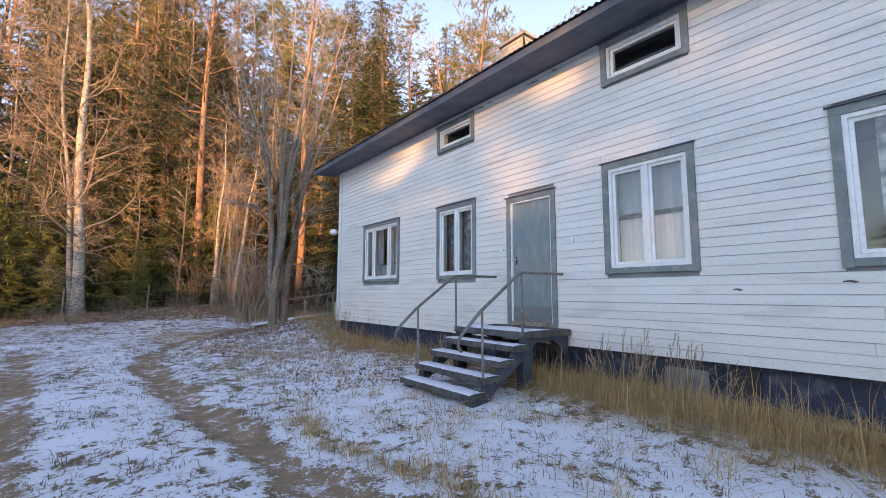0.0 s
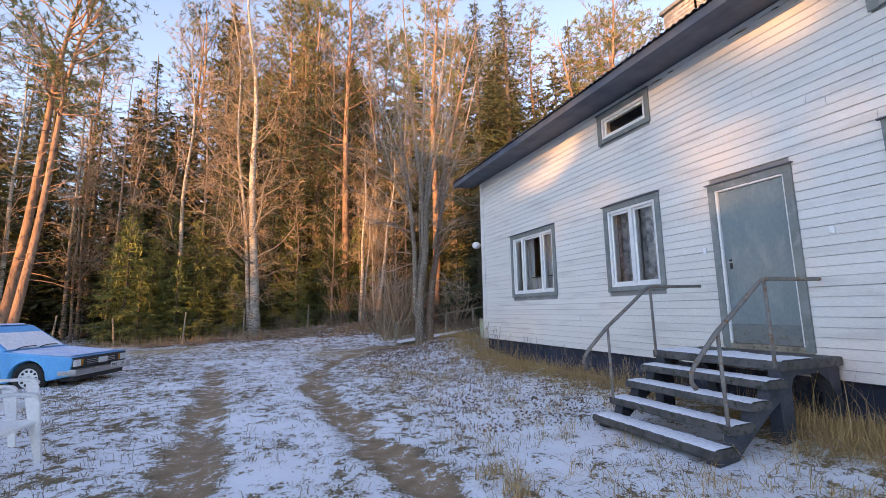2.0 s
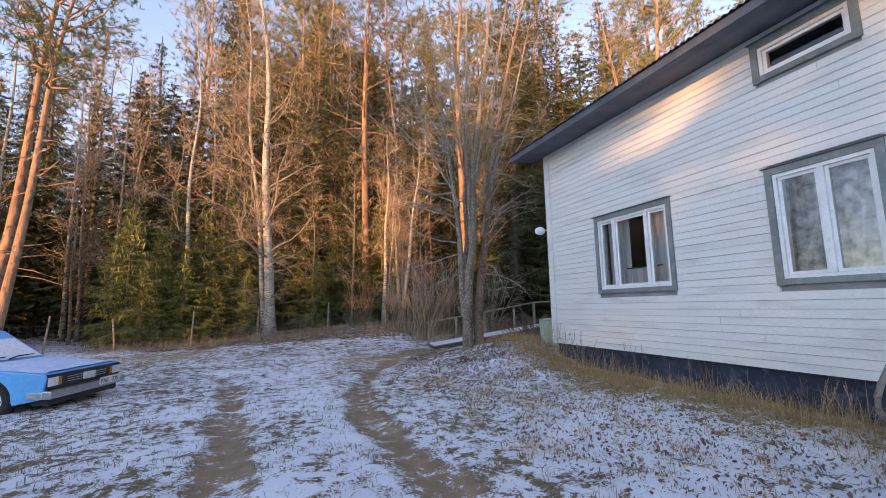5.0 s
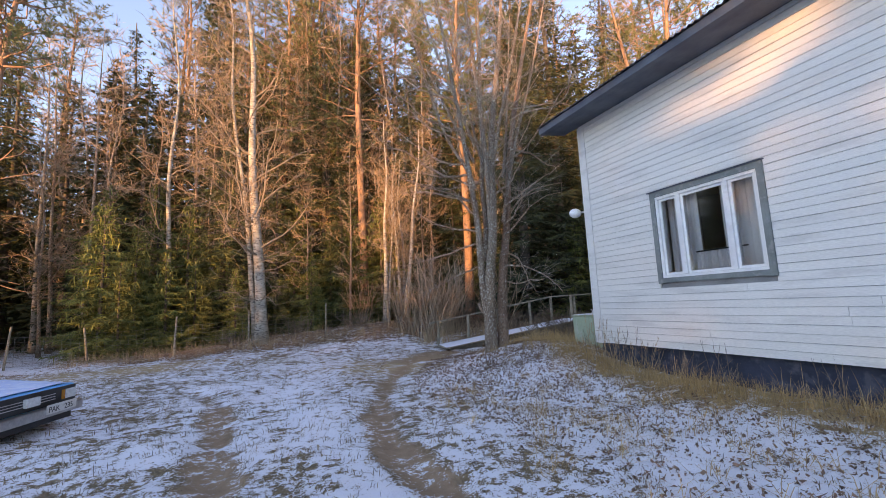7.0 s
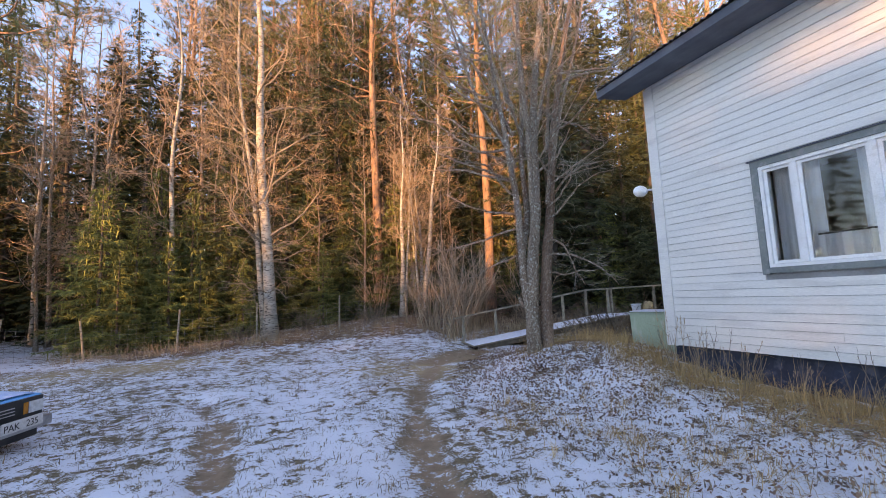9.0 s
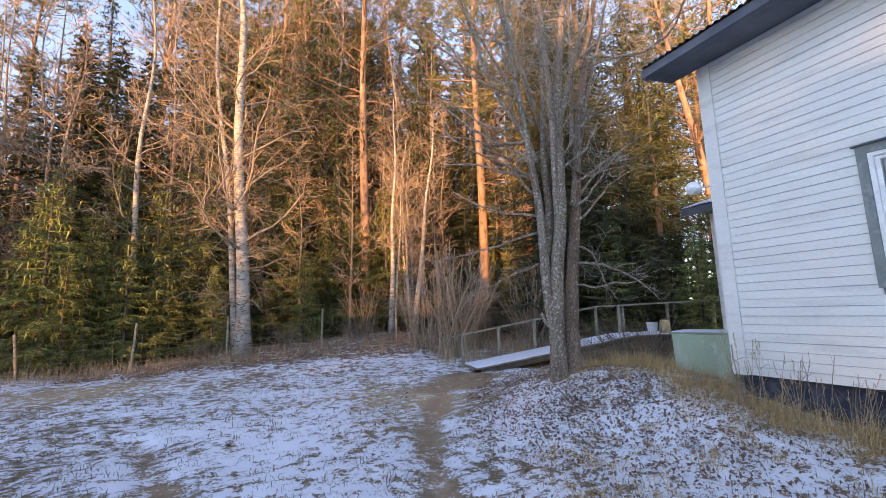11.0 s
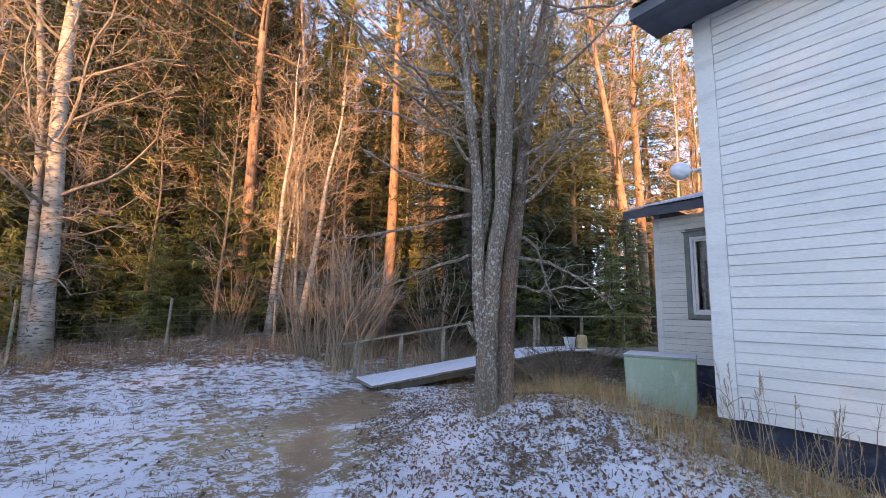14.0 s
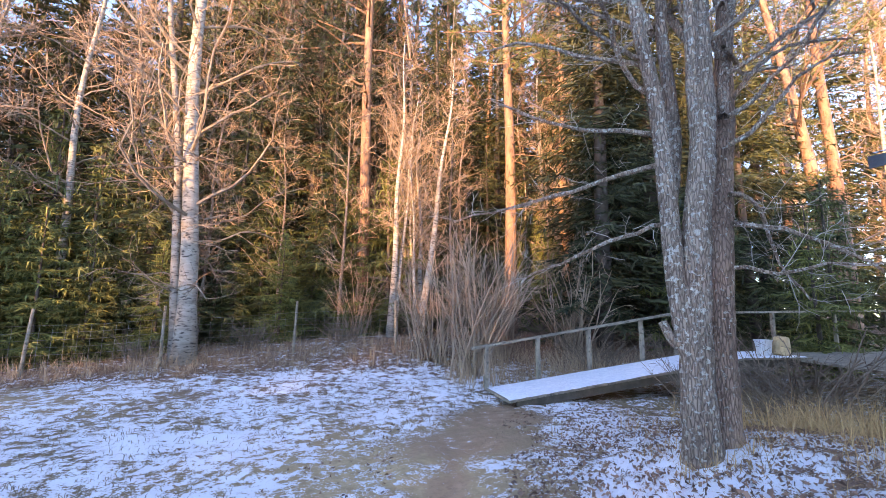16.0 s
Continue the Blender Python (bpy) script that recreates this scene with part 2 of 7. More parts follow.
def ground_material():
    """Thin snow over dead grass, bare earth where wheels and feet go, leaf litter by the tree."""
    m = bpy.data.materials.new("yard_ground")
    m.use_nodes = True
    n, l = m.node_tree.nodes, m.node_tree.links
    b = n["Principled BSDF"]
    tc = n.new("ShaderNodeTexCoord")

    def noise_tex(scale, detail=5, rough=0.6):
        q = n.new("ShaderNodeTexNoise")
        q.inputs["Scale"].default_value, q.inputs["Detail"].default_value, q.inputs["Roughness"].default_value = scale, detail, rough
        l.new(tc.outputs["Object"], q.inputs["Vector"])
        return q.outputs["Fac"]

    def attr(name):
        q = n.new("ShaderNodeAttribute")
        q.attribute_name = name
        return q.outputs["Fac"]

    def math_node(op, a, c, d=None):
        q = n.new("ShaderNodeMath")
        q.operation = op
        for k, v in enumerate((a, c, d)):
            if v is None:
                continue
            if isinstance(v, (int, float)):
                q.inputs[k].default_value = v
            else:
                l.new(v, q.inputs[k])
        return q.outputs[0]

    def ramp(fac, p0, p1, c0, c1):
        q = n.new("ShaderNodeValToRGB")
        e = q.color_ramp.elements
        e[0].position, e[1].position, e[0].color, e[1].color = p0, p1, (*c0, 1), (*c1, 1)
        l.new(fac, q.inputs["Fac"])
        return q.outputs["Color"]

    def mix(fac, a, c):
        q = n.new("ShaderNodeMixRGB")
        l.new(fac, q.inputs["Fac"])
        l.new(a, q.inputs["Color1"])
        l.new(c, q.inputs["Color2"])
        return q.outputs["Color"]

    fine, mid, big, grit = noise_tex(10, 9, 0.78), noise_tex(5.5, 5, 0.6), noise_tex(0.9, 4), noise_tex(110, 3)
    grass = ramp(noise_tex(26, 6, 0.75), 0.32, 0.7, (0.065, 0.047, 0.03), (0.44, 0.31, 0.18))
    leaf = ramp(noise_tex(34, 4, 0.75), 0.35, 0.68, (0.085, 0.05, 0.038), (0.42, 0.25, 0.165))
    earth = ramp(mid, 0.3, 0.7, (0.30, 0.178, 0.108), (0.52, 0.345, 0.225))
    pebble = ramp(grit, 0.56, 0.70, (0, 0, 0), (1, 1, 1))
    stone = ramp(grit, 0.2, 0.8, (0.20, 0.135, 0.09), (0.46, 0.36, 0.27))
    earth = mix(math_node("MULTIPLY", pebble, 0.6), earth, stone)
    earth = mix(math_node("MULTIPLY", ramp(noise_tex(22, 6, 0.7), 0.48, 0.62, (0, 0, 0), (1, 1, 1)), 0.6), earth, ramp(grit, 0.3, 0.7, (0.17, 0.10, 0.06), (0.29, 0.18, 0.11)))
    base = mix(attr("leaf"), grass, leaf)
    straw = ramp(fine, 0.3, 0.7, (0.34, 0.235, 0.13), (0.75, 0.55, 0.33))
    base = mix(attr("dry"), base, straw)
    # uneven edges of the bare earth
    rut = math_node("ADD", attr("rut"), math_node("MULTIPLY", math_node("SUBTRACT", mid, 0.5), 1.1))
    rut = math_node("ADD", rut, math_node("MULTIPLY", math_node("SUBTRACT", fine, 0.5), 0.5))
    rutm = ramp(rut, 0.38, 0.78, (0, 0, 0), (1, 1, 1))
    base = mix(rutm, base, earth)
    def spread(tex, k):
        return math_node("MULTIPLY", math_node("SUBTRACT", tex, 0.5), k)
    s = math_node("ADD", spread(fine, 3.2), spread(noise_tex(36, 6, 0.78), 3.2))
    s = math_node("ADD", s, math_node("ADD", spread(mid, 3.2), spread(big, 2.0)))
    s = math_node("ADD", s, attr("snow"))
    s = math_node("SUBTRACT", s, math_node("MULTIPLY", rutm, 0.75))
    sm = ramp(s, 0.47, 0.515, (0, 0, 0), (1, 1, 1))
    snow = ramp(grit, 0.3, 0.7, (0.84, 0.88, 0.97), (0.94, 0.96, 0.995))
    l.new(mix(sm, base, snow), b.inputs["Base Color"])
    b.inputs["Roughness"].default_value = 0.85
    hgt = math_node("ADD", math_node("MULTIPLY", fine, 0.7), math_node("MULTIPLY", sm, 0.25))
    bp = n.new("ShaderNodeBump")
    bp.inputs["Strength"].default_value, bp.inputs["Distance"].default_value = 1.0, 0.042
    l.new(hgt, bp.inputs["Height"])
    l.new(bp.outputs["Normal"], b.inputs["Normal"])
    return m


M_GROUND = ground_material()


# ---- building helpers ----
class Geo:
    """Gathers vertices and faces for one mesh."""

    def __init__(self):
        self.v, self.f = [], []

    def quad(self, *p):
        k = len(self.v)
        self.v.extend(tuple(q) for q in p)
        self.f.append(tuple(range(k, k + len(p))))

    def box(self, x0, x1, y0, y1, z0, z1, m=None):
        k = len(self.v)
        pts = [Vector((x, y, z)) for z in (z0, z1) for y in (y0, y1) for x in (x0, x1)]
        self.v.extend(tuple(m @ p) if m else tuple(p) for p in pts)
        for a in ((0, 2, 3, 1), (4, 5, 7, 6), (0, 1, 5, 4), (2, 6, 7, 3), (0, 4, 6, 2), (1, 3, 7, 5)):
            self.f.append(tuple(k + i for i in a))

    def tube(self, pts, radii, sides=6, cap=True):
        k = len(self.v)
        pts = [Vector(p) for p in pts]
        up = Vector((0.31, 0.17, 0.93))
        for i, p in enumerate(pts):
            d = (pts[min(i + 1, len(pts) - 1)] - pts[max(i - 1, 0)]).normalized()
            a = d.cross(up)
            a = a.normalized() if a.length > 1e-3 else d.orthogonal().normalized()
            c = d.cross(a)
            for j in range(sides):
                w = 2 * math.pi * j / sides
                self.v.append(tuple(p + radii[i] * (math.cos(w) * a + math.sin(w) * c)))
        for i in range(len(pts) - 1):
            for j in range(sides):
                j2 = (j + 1) % sides
                self.f.append((k + i * sides + j, k + i * sides + j2, k + (i + 1) * sides + j2, k + (i + 1) * sides + j))
        if cap:
            self.f.append(tuple(k + j for j in range(sides))[::-1])
            e = k + (len(pts) - 1) * sides
            self.f.append(tuple(e + j for j in range(sides)))

    def mesh(self, name, material, smooth=False):
        me = bpy.data.meshes.new(name)
        me.from_pydata(self.v, [], self.f)
        me.materials.append(material)
        if smooth:
            me.polygons.foreach_set("use_smooth", [True] * len(me.polygons))
        me.update()
        return me


def part(name, geo, material, parent=None, label="", smooth=False, bevel=0.0, extra=None):
    """Links gathered geometry as one mesh object under a thing or a part."""
    me = geo.mesh(name, material, smooth)
    if extra:
        k, n = len(me.vertices), len(geo.f)
        both = Geo()
        both.v, both.f = geo.v + extra[0].v, geo.f + [tuple(k + i for i in f) for f in extra[0].f]
        me = both.mesh(name, material, smooth)
        me.materials.append(extra[1])
        me.polygons.foreach_set("material_index", [0] * n + [1] * len(extra[0].f))
    if bevel:
        bm = bmesh.new()
        bm.from_mesh(me)
        bmesh.ops.recalc_face_normals(bm, faces=bm.faces)
        sharp = [e for e in bm.edges if len(e.link_faces) == 2 and e.calc_face_angle(0) > 0.6]
        bmesh.ops.bevel(bm, geom=sharp, offset=bevel, segments=2, affect="EDGES", profile=0.6)
        bm.to_mesh(me)
        bm.free()
    ob = new(name, me)
    if parent:
        ob.parent = parent
    return tagged(ob, label=label)


def thing(name, label, category, group="", kind="", at=None):
    ob = new(name)
    ob.empty_display_size = 0.2
    if at is not None:
        ob.matrix_basis = at if isinstance(at, Matrix) else Matrix.Translation(at)
    return tagged(ob, label, category, group, kind)


def smooth01(a, b, v):
    t = np.clip((v - a) / (b - a), 0, 1)
    return t * t * (3 - 2 * t)


def line_distance(x, y, pts):
    best = np.full(np.shape(x), 1e9)
    for (x0, y0), (x1, y1) in zip(pts, pts[1:]):
        dx, dy = x1 - x0, y1 - y0
        s = np.clip(((x - x0) * dx + (y - y0) * dy) / (dx * dx + dy * dy), 0, 1)
        best = np.minimum(best, np.hypot(x - x0 - s * dx, y - y0 - s * dy))
    return best


LEFT_RUT = [(0.4, -6), (-0.1, 1), (-0.65, 4.8), (-0.93, 8.2), (-1.3, 12.9), (-1.9, 15.0)]
RIGHT_RUT = [(1.9, -6), (1.6, 0), (1.27, 3.6), (0.9, 6.1), (0.68, 9.2), (0.65, 10.4), (1.15, 12.3), (1.6, 13.6), (2.3, 15.0), (3.2, 16.8), (4.2, 17.8), (5.0, 18.2)]


def height(x, y):
    """Ground level at a place of the plan."""
    x, y = np.asarray(x, float), np.asarray(y, float)
    h = 0.17 + 0.75 * smooth01(18.5, 24.5, y) * np.clip((x + 5.0) / 9.0, 0.08, 1)
    h = h + 0.42 * np.exp(-(((x - 5.2) / 1.7) ** 2 + ((y - 13.6) / 1.9) ** 2))
    h = h + 0.10 * smooth01(3.6, 5.2, x) * smooth01(-4, 2, y) * (1 - smooth01(13, 16, y))
    h = h - 0.05 * np.exp(-(line_distance(x, y, LEFT_RUT) / 0.2) ** 2) - 0.05 * np.exp(-(line_distance(x, y, RIGHT_RUT) / 0.22) ** 2)
    h = h + 0.018 * np.sin(2.3 * x + 1.1 * y) * np.sin(1.7 * y - 0.9 * x) + 0.01 * np.sin(7.1 * x + 2.0) * np.sin(6.3 * y)
    return h


def h_at(x, y):
    return float(height(x, y))


# ---- ground ----
def axis(lo, hi, fine_lo, fine_hi, step):
    a = list(np.arange(fine_lo, fine_hi + 1e-6, step))
    v, s = fine_lo, step
    while v > lo:
        s *= 1.35
        v -= s
        a.insert(0, v)
    v, s = fine_hi, step
    while v < hi:
        s *= 1.35
        v += s
        a.append(v)
    return np.array(a)


def build_ground():
    xs, ys = axis(-1500, 1500, -7, 8, 0.075), axis(-1500, 1500, 0, 23, 0.075)
    X, Y = np.meshgrid(xs, ys)
    Z = height(X, Y)
    lump = np.random.RandomState(14).normal(0, 1, Z.shape)
    for ax in (0, 1, 0, 1):
        lump = (lump + np.roll(lump, 1, ax) + np.roll(lump, -1, ax)) / 3
    Z += 0.028 * lump * (np.abs(X) < 12) * (Y < 26) * (Y > -3) * (1 - 0.75 * np.exp(-(np.minimum(line_distance(X, Y, LEFT_RUT), line_distance(X, Y, RIGHT_RUT)) / 0.35) ** 2))
    nx, ny = len(xs), len(ys)
    idx = np.arange(nx * ny).reshape(ny, nx)
    faces = np.stack([idx[:-1, :-1], idx[:-1, 1:], idx[1:, 1:], idx[1:, :-1]], -1).reshape(-1, 4)
    me = bpy.data.meshes.new("ground")
    me.from_pydata(np.stack([X, Y, Z], -1).reshape(-1, 3).tolist(), [], faces.tolist())
    x, y = X.ravel(), Y.ravel()
    dl, dr = line_distance(x, y, LEFT_RUT), line_distance(x, y, RIGHT_RUT)
    fade = 1 - 0.4 * smooth01(12, 15, y)
    wav = 0.10 * np.sin(3.1 * y + 1.3 * x) + 0.07 * np.sin(7.7 * y) + 0.05 * np.sin(13.1 * y + 2 * x)
    dl, dr = np.maximum(dl + 0.5 * wav, 0), np.maximum(dr + 0.5 * wav, 0)
    rut = np.maximum(np.clip(1.15 - dl / (0.48 - 0.08 * smooth01(8, 12, y)), 0, 1) * fade * 0.95, np.clip(1.1 - dr / 0.46, 0, 1) * (1 - 0.25 * smooth01(10, 12, y)))
    rut = np.maximum(rut, 0.9 * np.exp(-(((x - 4.0) / 1.1) ** 2 + ((y - 17.2) / 0.8) ** 2)))
    rut = np.maximum(rut, 0.85 * np.exp(-(((x - 3.0) / 1.2) ** 2 + ((y - 16.3) / 0.9) ** 2)))
    rut = np.maximum(rut, 0.42 * np.exp(-(((x - 1.0) / 1.3) ** 2 + ((y - 15.0) / 1.3) ** 2)))
    leaf = np.exp(-(((x - 4.6) / 1.8) ** 2 + ((y - 13.7) / 2.2) ** 2))
    leaf = np.maximum(leaf, 0.9 * smooth01(18.5, 20.5, y))
    leaf = np.maximum(leaf, 0.45 * np.exp(-(((x - 3.6) / 1.6) ** 2 + ((y - 10.0) / 3.6) ** 2)))
    snow = np.full(x.shape, 0.67)
    snow += 0.19 * np.exp(-(((x - 3.4) / 1.7) ** 2 + ((y - 9.5) / 4.5) ** 2))
    snow += 0.16 * np.exp(-((dl - 0.0) / 3.0) ** 2) * smooth01(-1.9, -0.6, x + 0.06 * (y - 8))
    snow += 0.14 * np.exp(-(((x + 0.1) / 0.45) ** 2)) * (y < 12)
    snow -= 0.02 * (1 - smooth01(-2.4, -1.2, x))
    snow += 0.28 * np.exp(-(((x - 3.1) / 1.3) ** 2 + ((y - 3.6) / 3.2) ** 2))
    dry = np.exp(-(((x - 2.0) / 1.9) ** 2 + ((y - 15.8) / 1.9) ** 2)) + np.exp(-(((x + 4.5) / 3.2) ** 2 + ((y - 20.0) / 1.6) ** 2)) + 0.8 * smooth01(4.2, 4.9, x) * (y < 13)
    snow += 0.10 * np.exp(-((np.hypot(x - 2.4, (y - 7) / 3)) / 1.0) ** 2)
    bank = np.exp(-(((line_distance(x, y, [(px + 0.55, py) for px, py in RIGHT_RUT[1:5]]) + 0.06 * np.sin(5 * y)) / 0.16) ** 2)) * (1 - smooth01(3.5, 6, y))
    snow -= 0.2 * bank
    snow -= 0.15 * np.exp(-((line_distance(x, y, [(px + 0.6, py) for px, py in RIGHT_RUT]) / 0.3) ** 2))
    snow -= 0.42 * np.exp(-(((x - 2.2) / 1.5) ** 2 + ((y - 15.6) / 1.5) ** 2))
    snow -= 0.16 * np.exp(-((line_distance(x, y, [(px + 0.75, py) for px, py in LEFT_RUT]) / 0.25) ** 2)) * (y < 12.5)
    snow += 0.19 * np.exp(-(((x - 4.3) / 1.8) ** 2 + ((y - 13.9) / 1.4) ** 2))
    snow -= 0.65 * smooth01(20.8, 23.0, y + 0.12 * x)
    snow -= 0.45 * smooth01(4.3, 5.1, x) * (y < 12.5)
    snow -= 0.45 * smooth01(5.2, 6.4, x) * (y >= 12.5)
    snow -= 0.5 * np.exp(-(((x + 4.5) / 3.0) ** 2 + ((y - 20.0) / 1.5) ** 2))
    road = np.exp(-((line_distance(x, y, [(-9, 24), (-15, 40), (-22, 60)])) / 3.0) ** 2)
    snow += 0.9 * road
    for name, val in (("rut", rut), ("dry", np.minimum(dry, 1.0)), ("leaf", leaf), ("snow", snow)):
        me.attributes.new(name, "FLOAT", "POINT").data.foreach_set("value", np.clip(val, -1, 2).astype(np.float32))
    me.materials.append(M_GROUND)
    me.polygons.foreach_set("use_smooth", [True] * len(me.polygons))
    return tagged(new("ground", me), "yard of dead grass under thin snow with two bare wheel ruts", "ground", kind="structure")


build_ground()

# ---- house ----
WALL_X, WALL_Y0, WALL_Y1, WALL_Z0, WALL_Z1, COURSE = 5.45, -3.0, 12.0, 0.74, 5.17, 0.109
# outer edges of the casings: y0, y1, z0, z1
OPENINGS = {
    "window_1": (8.57, 10.38, 1.79, 3.32), "window_2": (5.89, 7.10, 1.79, 3.31), "window_3": (2.03, 3.24, 1.77, 3.33), "window_4": (-0.40, 0.81, 1.75, 3.31),
    "window_5": (5.92, 7.09, 4.49, 5.06), "window_6": (2.01, 3.20, 4.47, 5.12), "door_1": (4.06, 5.09, 1.00, 3.16),
}


def build_front_wall():
    ys = sorted({WALL_Y0, WALL_Y1, *(v for o in OPENINGS.values() for v in (o[0] + 0.03, o[1] - 0.03))})
    zs = sorted({WALL_Z0, WALL_Z1, *(v for o in OPENINGS.values() for v in (o[2] + 0.03, o[3] - 0.03))})
    g = Geo()
    for y0, y1 in zip(ys, ys[1:]):
        for z0, z1 in zip(zs, zs[1:]):
            cy, cz = (y0 + y1) / 2, (z0 + z1) / 2
            if not any(o[0] < cy < o[1] and o[2] < cz < o[3] for o in OPENINGS.values()):
                g.box(WALL_X + 0.024, WALL_X + 0.2, y0, y1, z0, z1)
    wall = part("wall_front", g, M_BACK)
    tagged(wall, "white horizontal board cladding of a two-storey wooden house", "wall", kind="structure")
    rng = random.Random(4)
    z = WALL_Z0
    while z < WALL_Z1 - 0.02:
        z1 = min(z + COURSE - 0.0022, WALL_Z1)
        cuts = sorted((o[0] + 0.02, o[1] - 0.02) for o in OPENINGS.values() if o[2] + 0.02 < z1 and o[3] - 0.02 > z)
        y, runs = WALL_Y0, []
        for a, b in cuts:
            runs.append((y, a))
            y = b
        runs.append((y, WALL_Y1 - 0.175))
        for a, b in runs:
            # long runs are butted at uneven places
            pieces = [(a, b)]
            if b - a > 5.5:
                c = a + (b - a) * rng.uniform(0.3, 0.7)
                pieces = [(a, c - 0.0015), (c + 0.0015, b)]
            for p, q in pieces:
                g = Geo()
                dx = rng.uniform(-0.0015, 0.0015)
                xf, dz = WALL_X + dx, rng.uniform(-0.0015, 0.0015)
                zz0, zz1 = z + dz, z1 + dz
                prof = [(xf + 0.024, zz0), (xf - 0.001, zz0 + 0.002), (xf, zz1 - 0.006), (xf + 0.007, zz1), (xf + 0.024, zz1)]
                k = len(prof)
                g.v = [(px, p, pz) for px, pz in prof] + [(px, q, pz) for px, pz in prof]
                g.f = [(i, (i + 1) % k, k + (i + 1) % k, k + i) for i in range(k)] + [tuple(range(k))[::-1], tuple(range(k, 2 * k))]
                part("board", g, M_WHITE, wall)
        z += COURSE
    for yy, zz, ln in ((5.62, 5.07, 0.24), (5.42, 5.085, 0.12), (4.30, 5.06, 0.30), (3.95, 5.09, 0.10), (1.62, 1.55, 0.10), (5.5, 0.79, 0.07), (0.7, 1.62, 0.12)):
        g = Geo()
        g.v = [(WALL_X - 0.004, yy + ln * a, zz + 0.022 * b) for a, b in ((0, 0), (0.3, -0.4), (0.7, 0.1), (1, -0.2), (0.95, 0.5), (0.6, 0.9), (0.25, 0.6))]
        g.f = [tuple(range(7))]
        part("flaked_paint", g, M_DARKWOOD, wall, "bare dark wood where paint has flaked")
    g = Geo()
    g.box(WALL_X - 0.012, WALL_X + 0.024, WALL_Y1 - 0.172, WALL_Y1 + 0.02, WALL_Z0 - 0.01, WALL_Z1 - 0.02)
    part("corner_board", g, M_WHITE, wall, bevel=0.003)
    return wall


wall_front = build_front_wall()


def build_shell():
    def setting(name, geo, material, label, category):
        return tagged(part(name, geo, material), label, category, kind="structure")
    g = Geo()
    g.box(WALL_X + 0.024, 12.9, WALL_Y1 - 0.18, WALL_Y1, 0.74, 5.3)
    g.v += [(5.47, WALL_Y1, 5.3), (12.9, WALL_Y1, 5.3), (9.2, WALL_Y1, 7.0), (5.47, WALL_Y1 - 0.18, 5.3), (12.9, WALL_Y1 - 0.18, 5.3), (9.2, WALL_Y1 - 0.18, 7.0)]
    g.f += [(8, 9, 10), (13, 12, 11)]
    setting("wall_gable", g, M_WHITE, "white board gable wall of the house", "wall")
    g = Geo()
    g.box(WALL_X + 0.024, 12.9, WALL_Y0, WALL_Y0 + 0.18, 0.74, 5.3)
    setting("wall_end", g, M_WHITE, "white end wall of the house", "wall")
    g = Geo()
    g.box(12.9, 13.08, WALL_Y0, WALL_Y1, 0.74, 5.3)
    setting("wall_rear", g, M_WHITE, "white rear wall of the house", "wall")
    g = Geo()
    g.box(8.6, 8.7, WALL_Y0 + 0.18, WALL_Y1 - 0.18, 1.0, 5.3)
    setting("wall_inner", g, M_ROOM, "dim beige inner wall seen through windows", "wall")
    g = Geo()
    g.box(WALL_X + 0.2, 8.6, 3.7, 3.8, 1.0, 5.3)
    g.box(WALL_X + 0.2, 8.6, 7.7, 7.8, 1.0, 5.3)
    setting("wall_partition", g, M_ROOM, "beige partition walls between the rooms", "wall")
    g = Geo()
    g.box(WALL_X + 0.2, 12.9, WALL_Y0 + 0.18, WALL_Y1 - 0.18, 0.9, 1.0)
    setting("floor", g, M_DARKWOOD, "brown board floor inside the house", "floor")
    g = Geo()
    g.box(WALL_X + 0.2, 12.9, WALL_Y0 + 0.18, WALL_Y1 - 0.18, 3.75, 3.9)
    setting("ceiling", g, M_ROOM, "ceiling between the two storeys", "ceiling")
    g = Geo()
    g.box(WALL_X + 0.10, 12.8, WALL_Y0, WALL_Y1 - 0.05, -0.3, 0.745)
    f = setting("foundation", g, M_FOUND, "dark blue painted concrete foundation with flaking paint", "foundation")
    g = Geo()
    g.box(WALL_X + 0.085, WALL_X + 0.10, 2.05, 2.55, 0.12, 0.62)
    part("patch", g, M_CONC, f, "bare grey cement patch", bevel=0.006)
    for y0, y1 in ((1.55, 1.8), (5.75, 6.25)):
        g = Geo()
        g.box(WALL_X + 0.07, WALL_X + 0.101, y0, y1, 0.42, 0.68)
        part("vent_hole", g, M_BLACK, f, "dark vent opening", bevel=0.006)


build_shell()


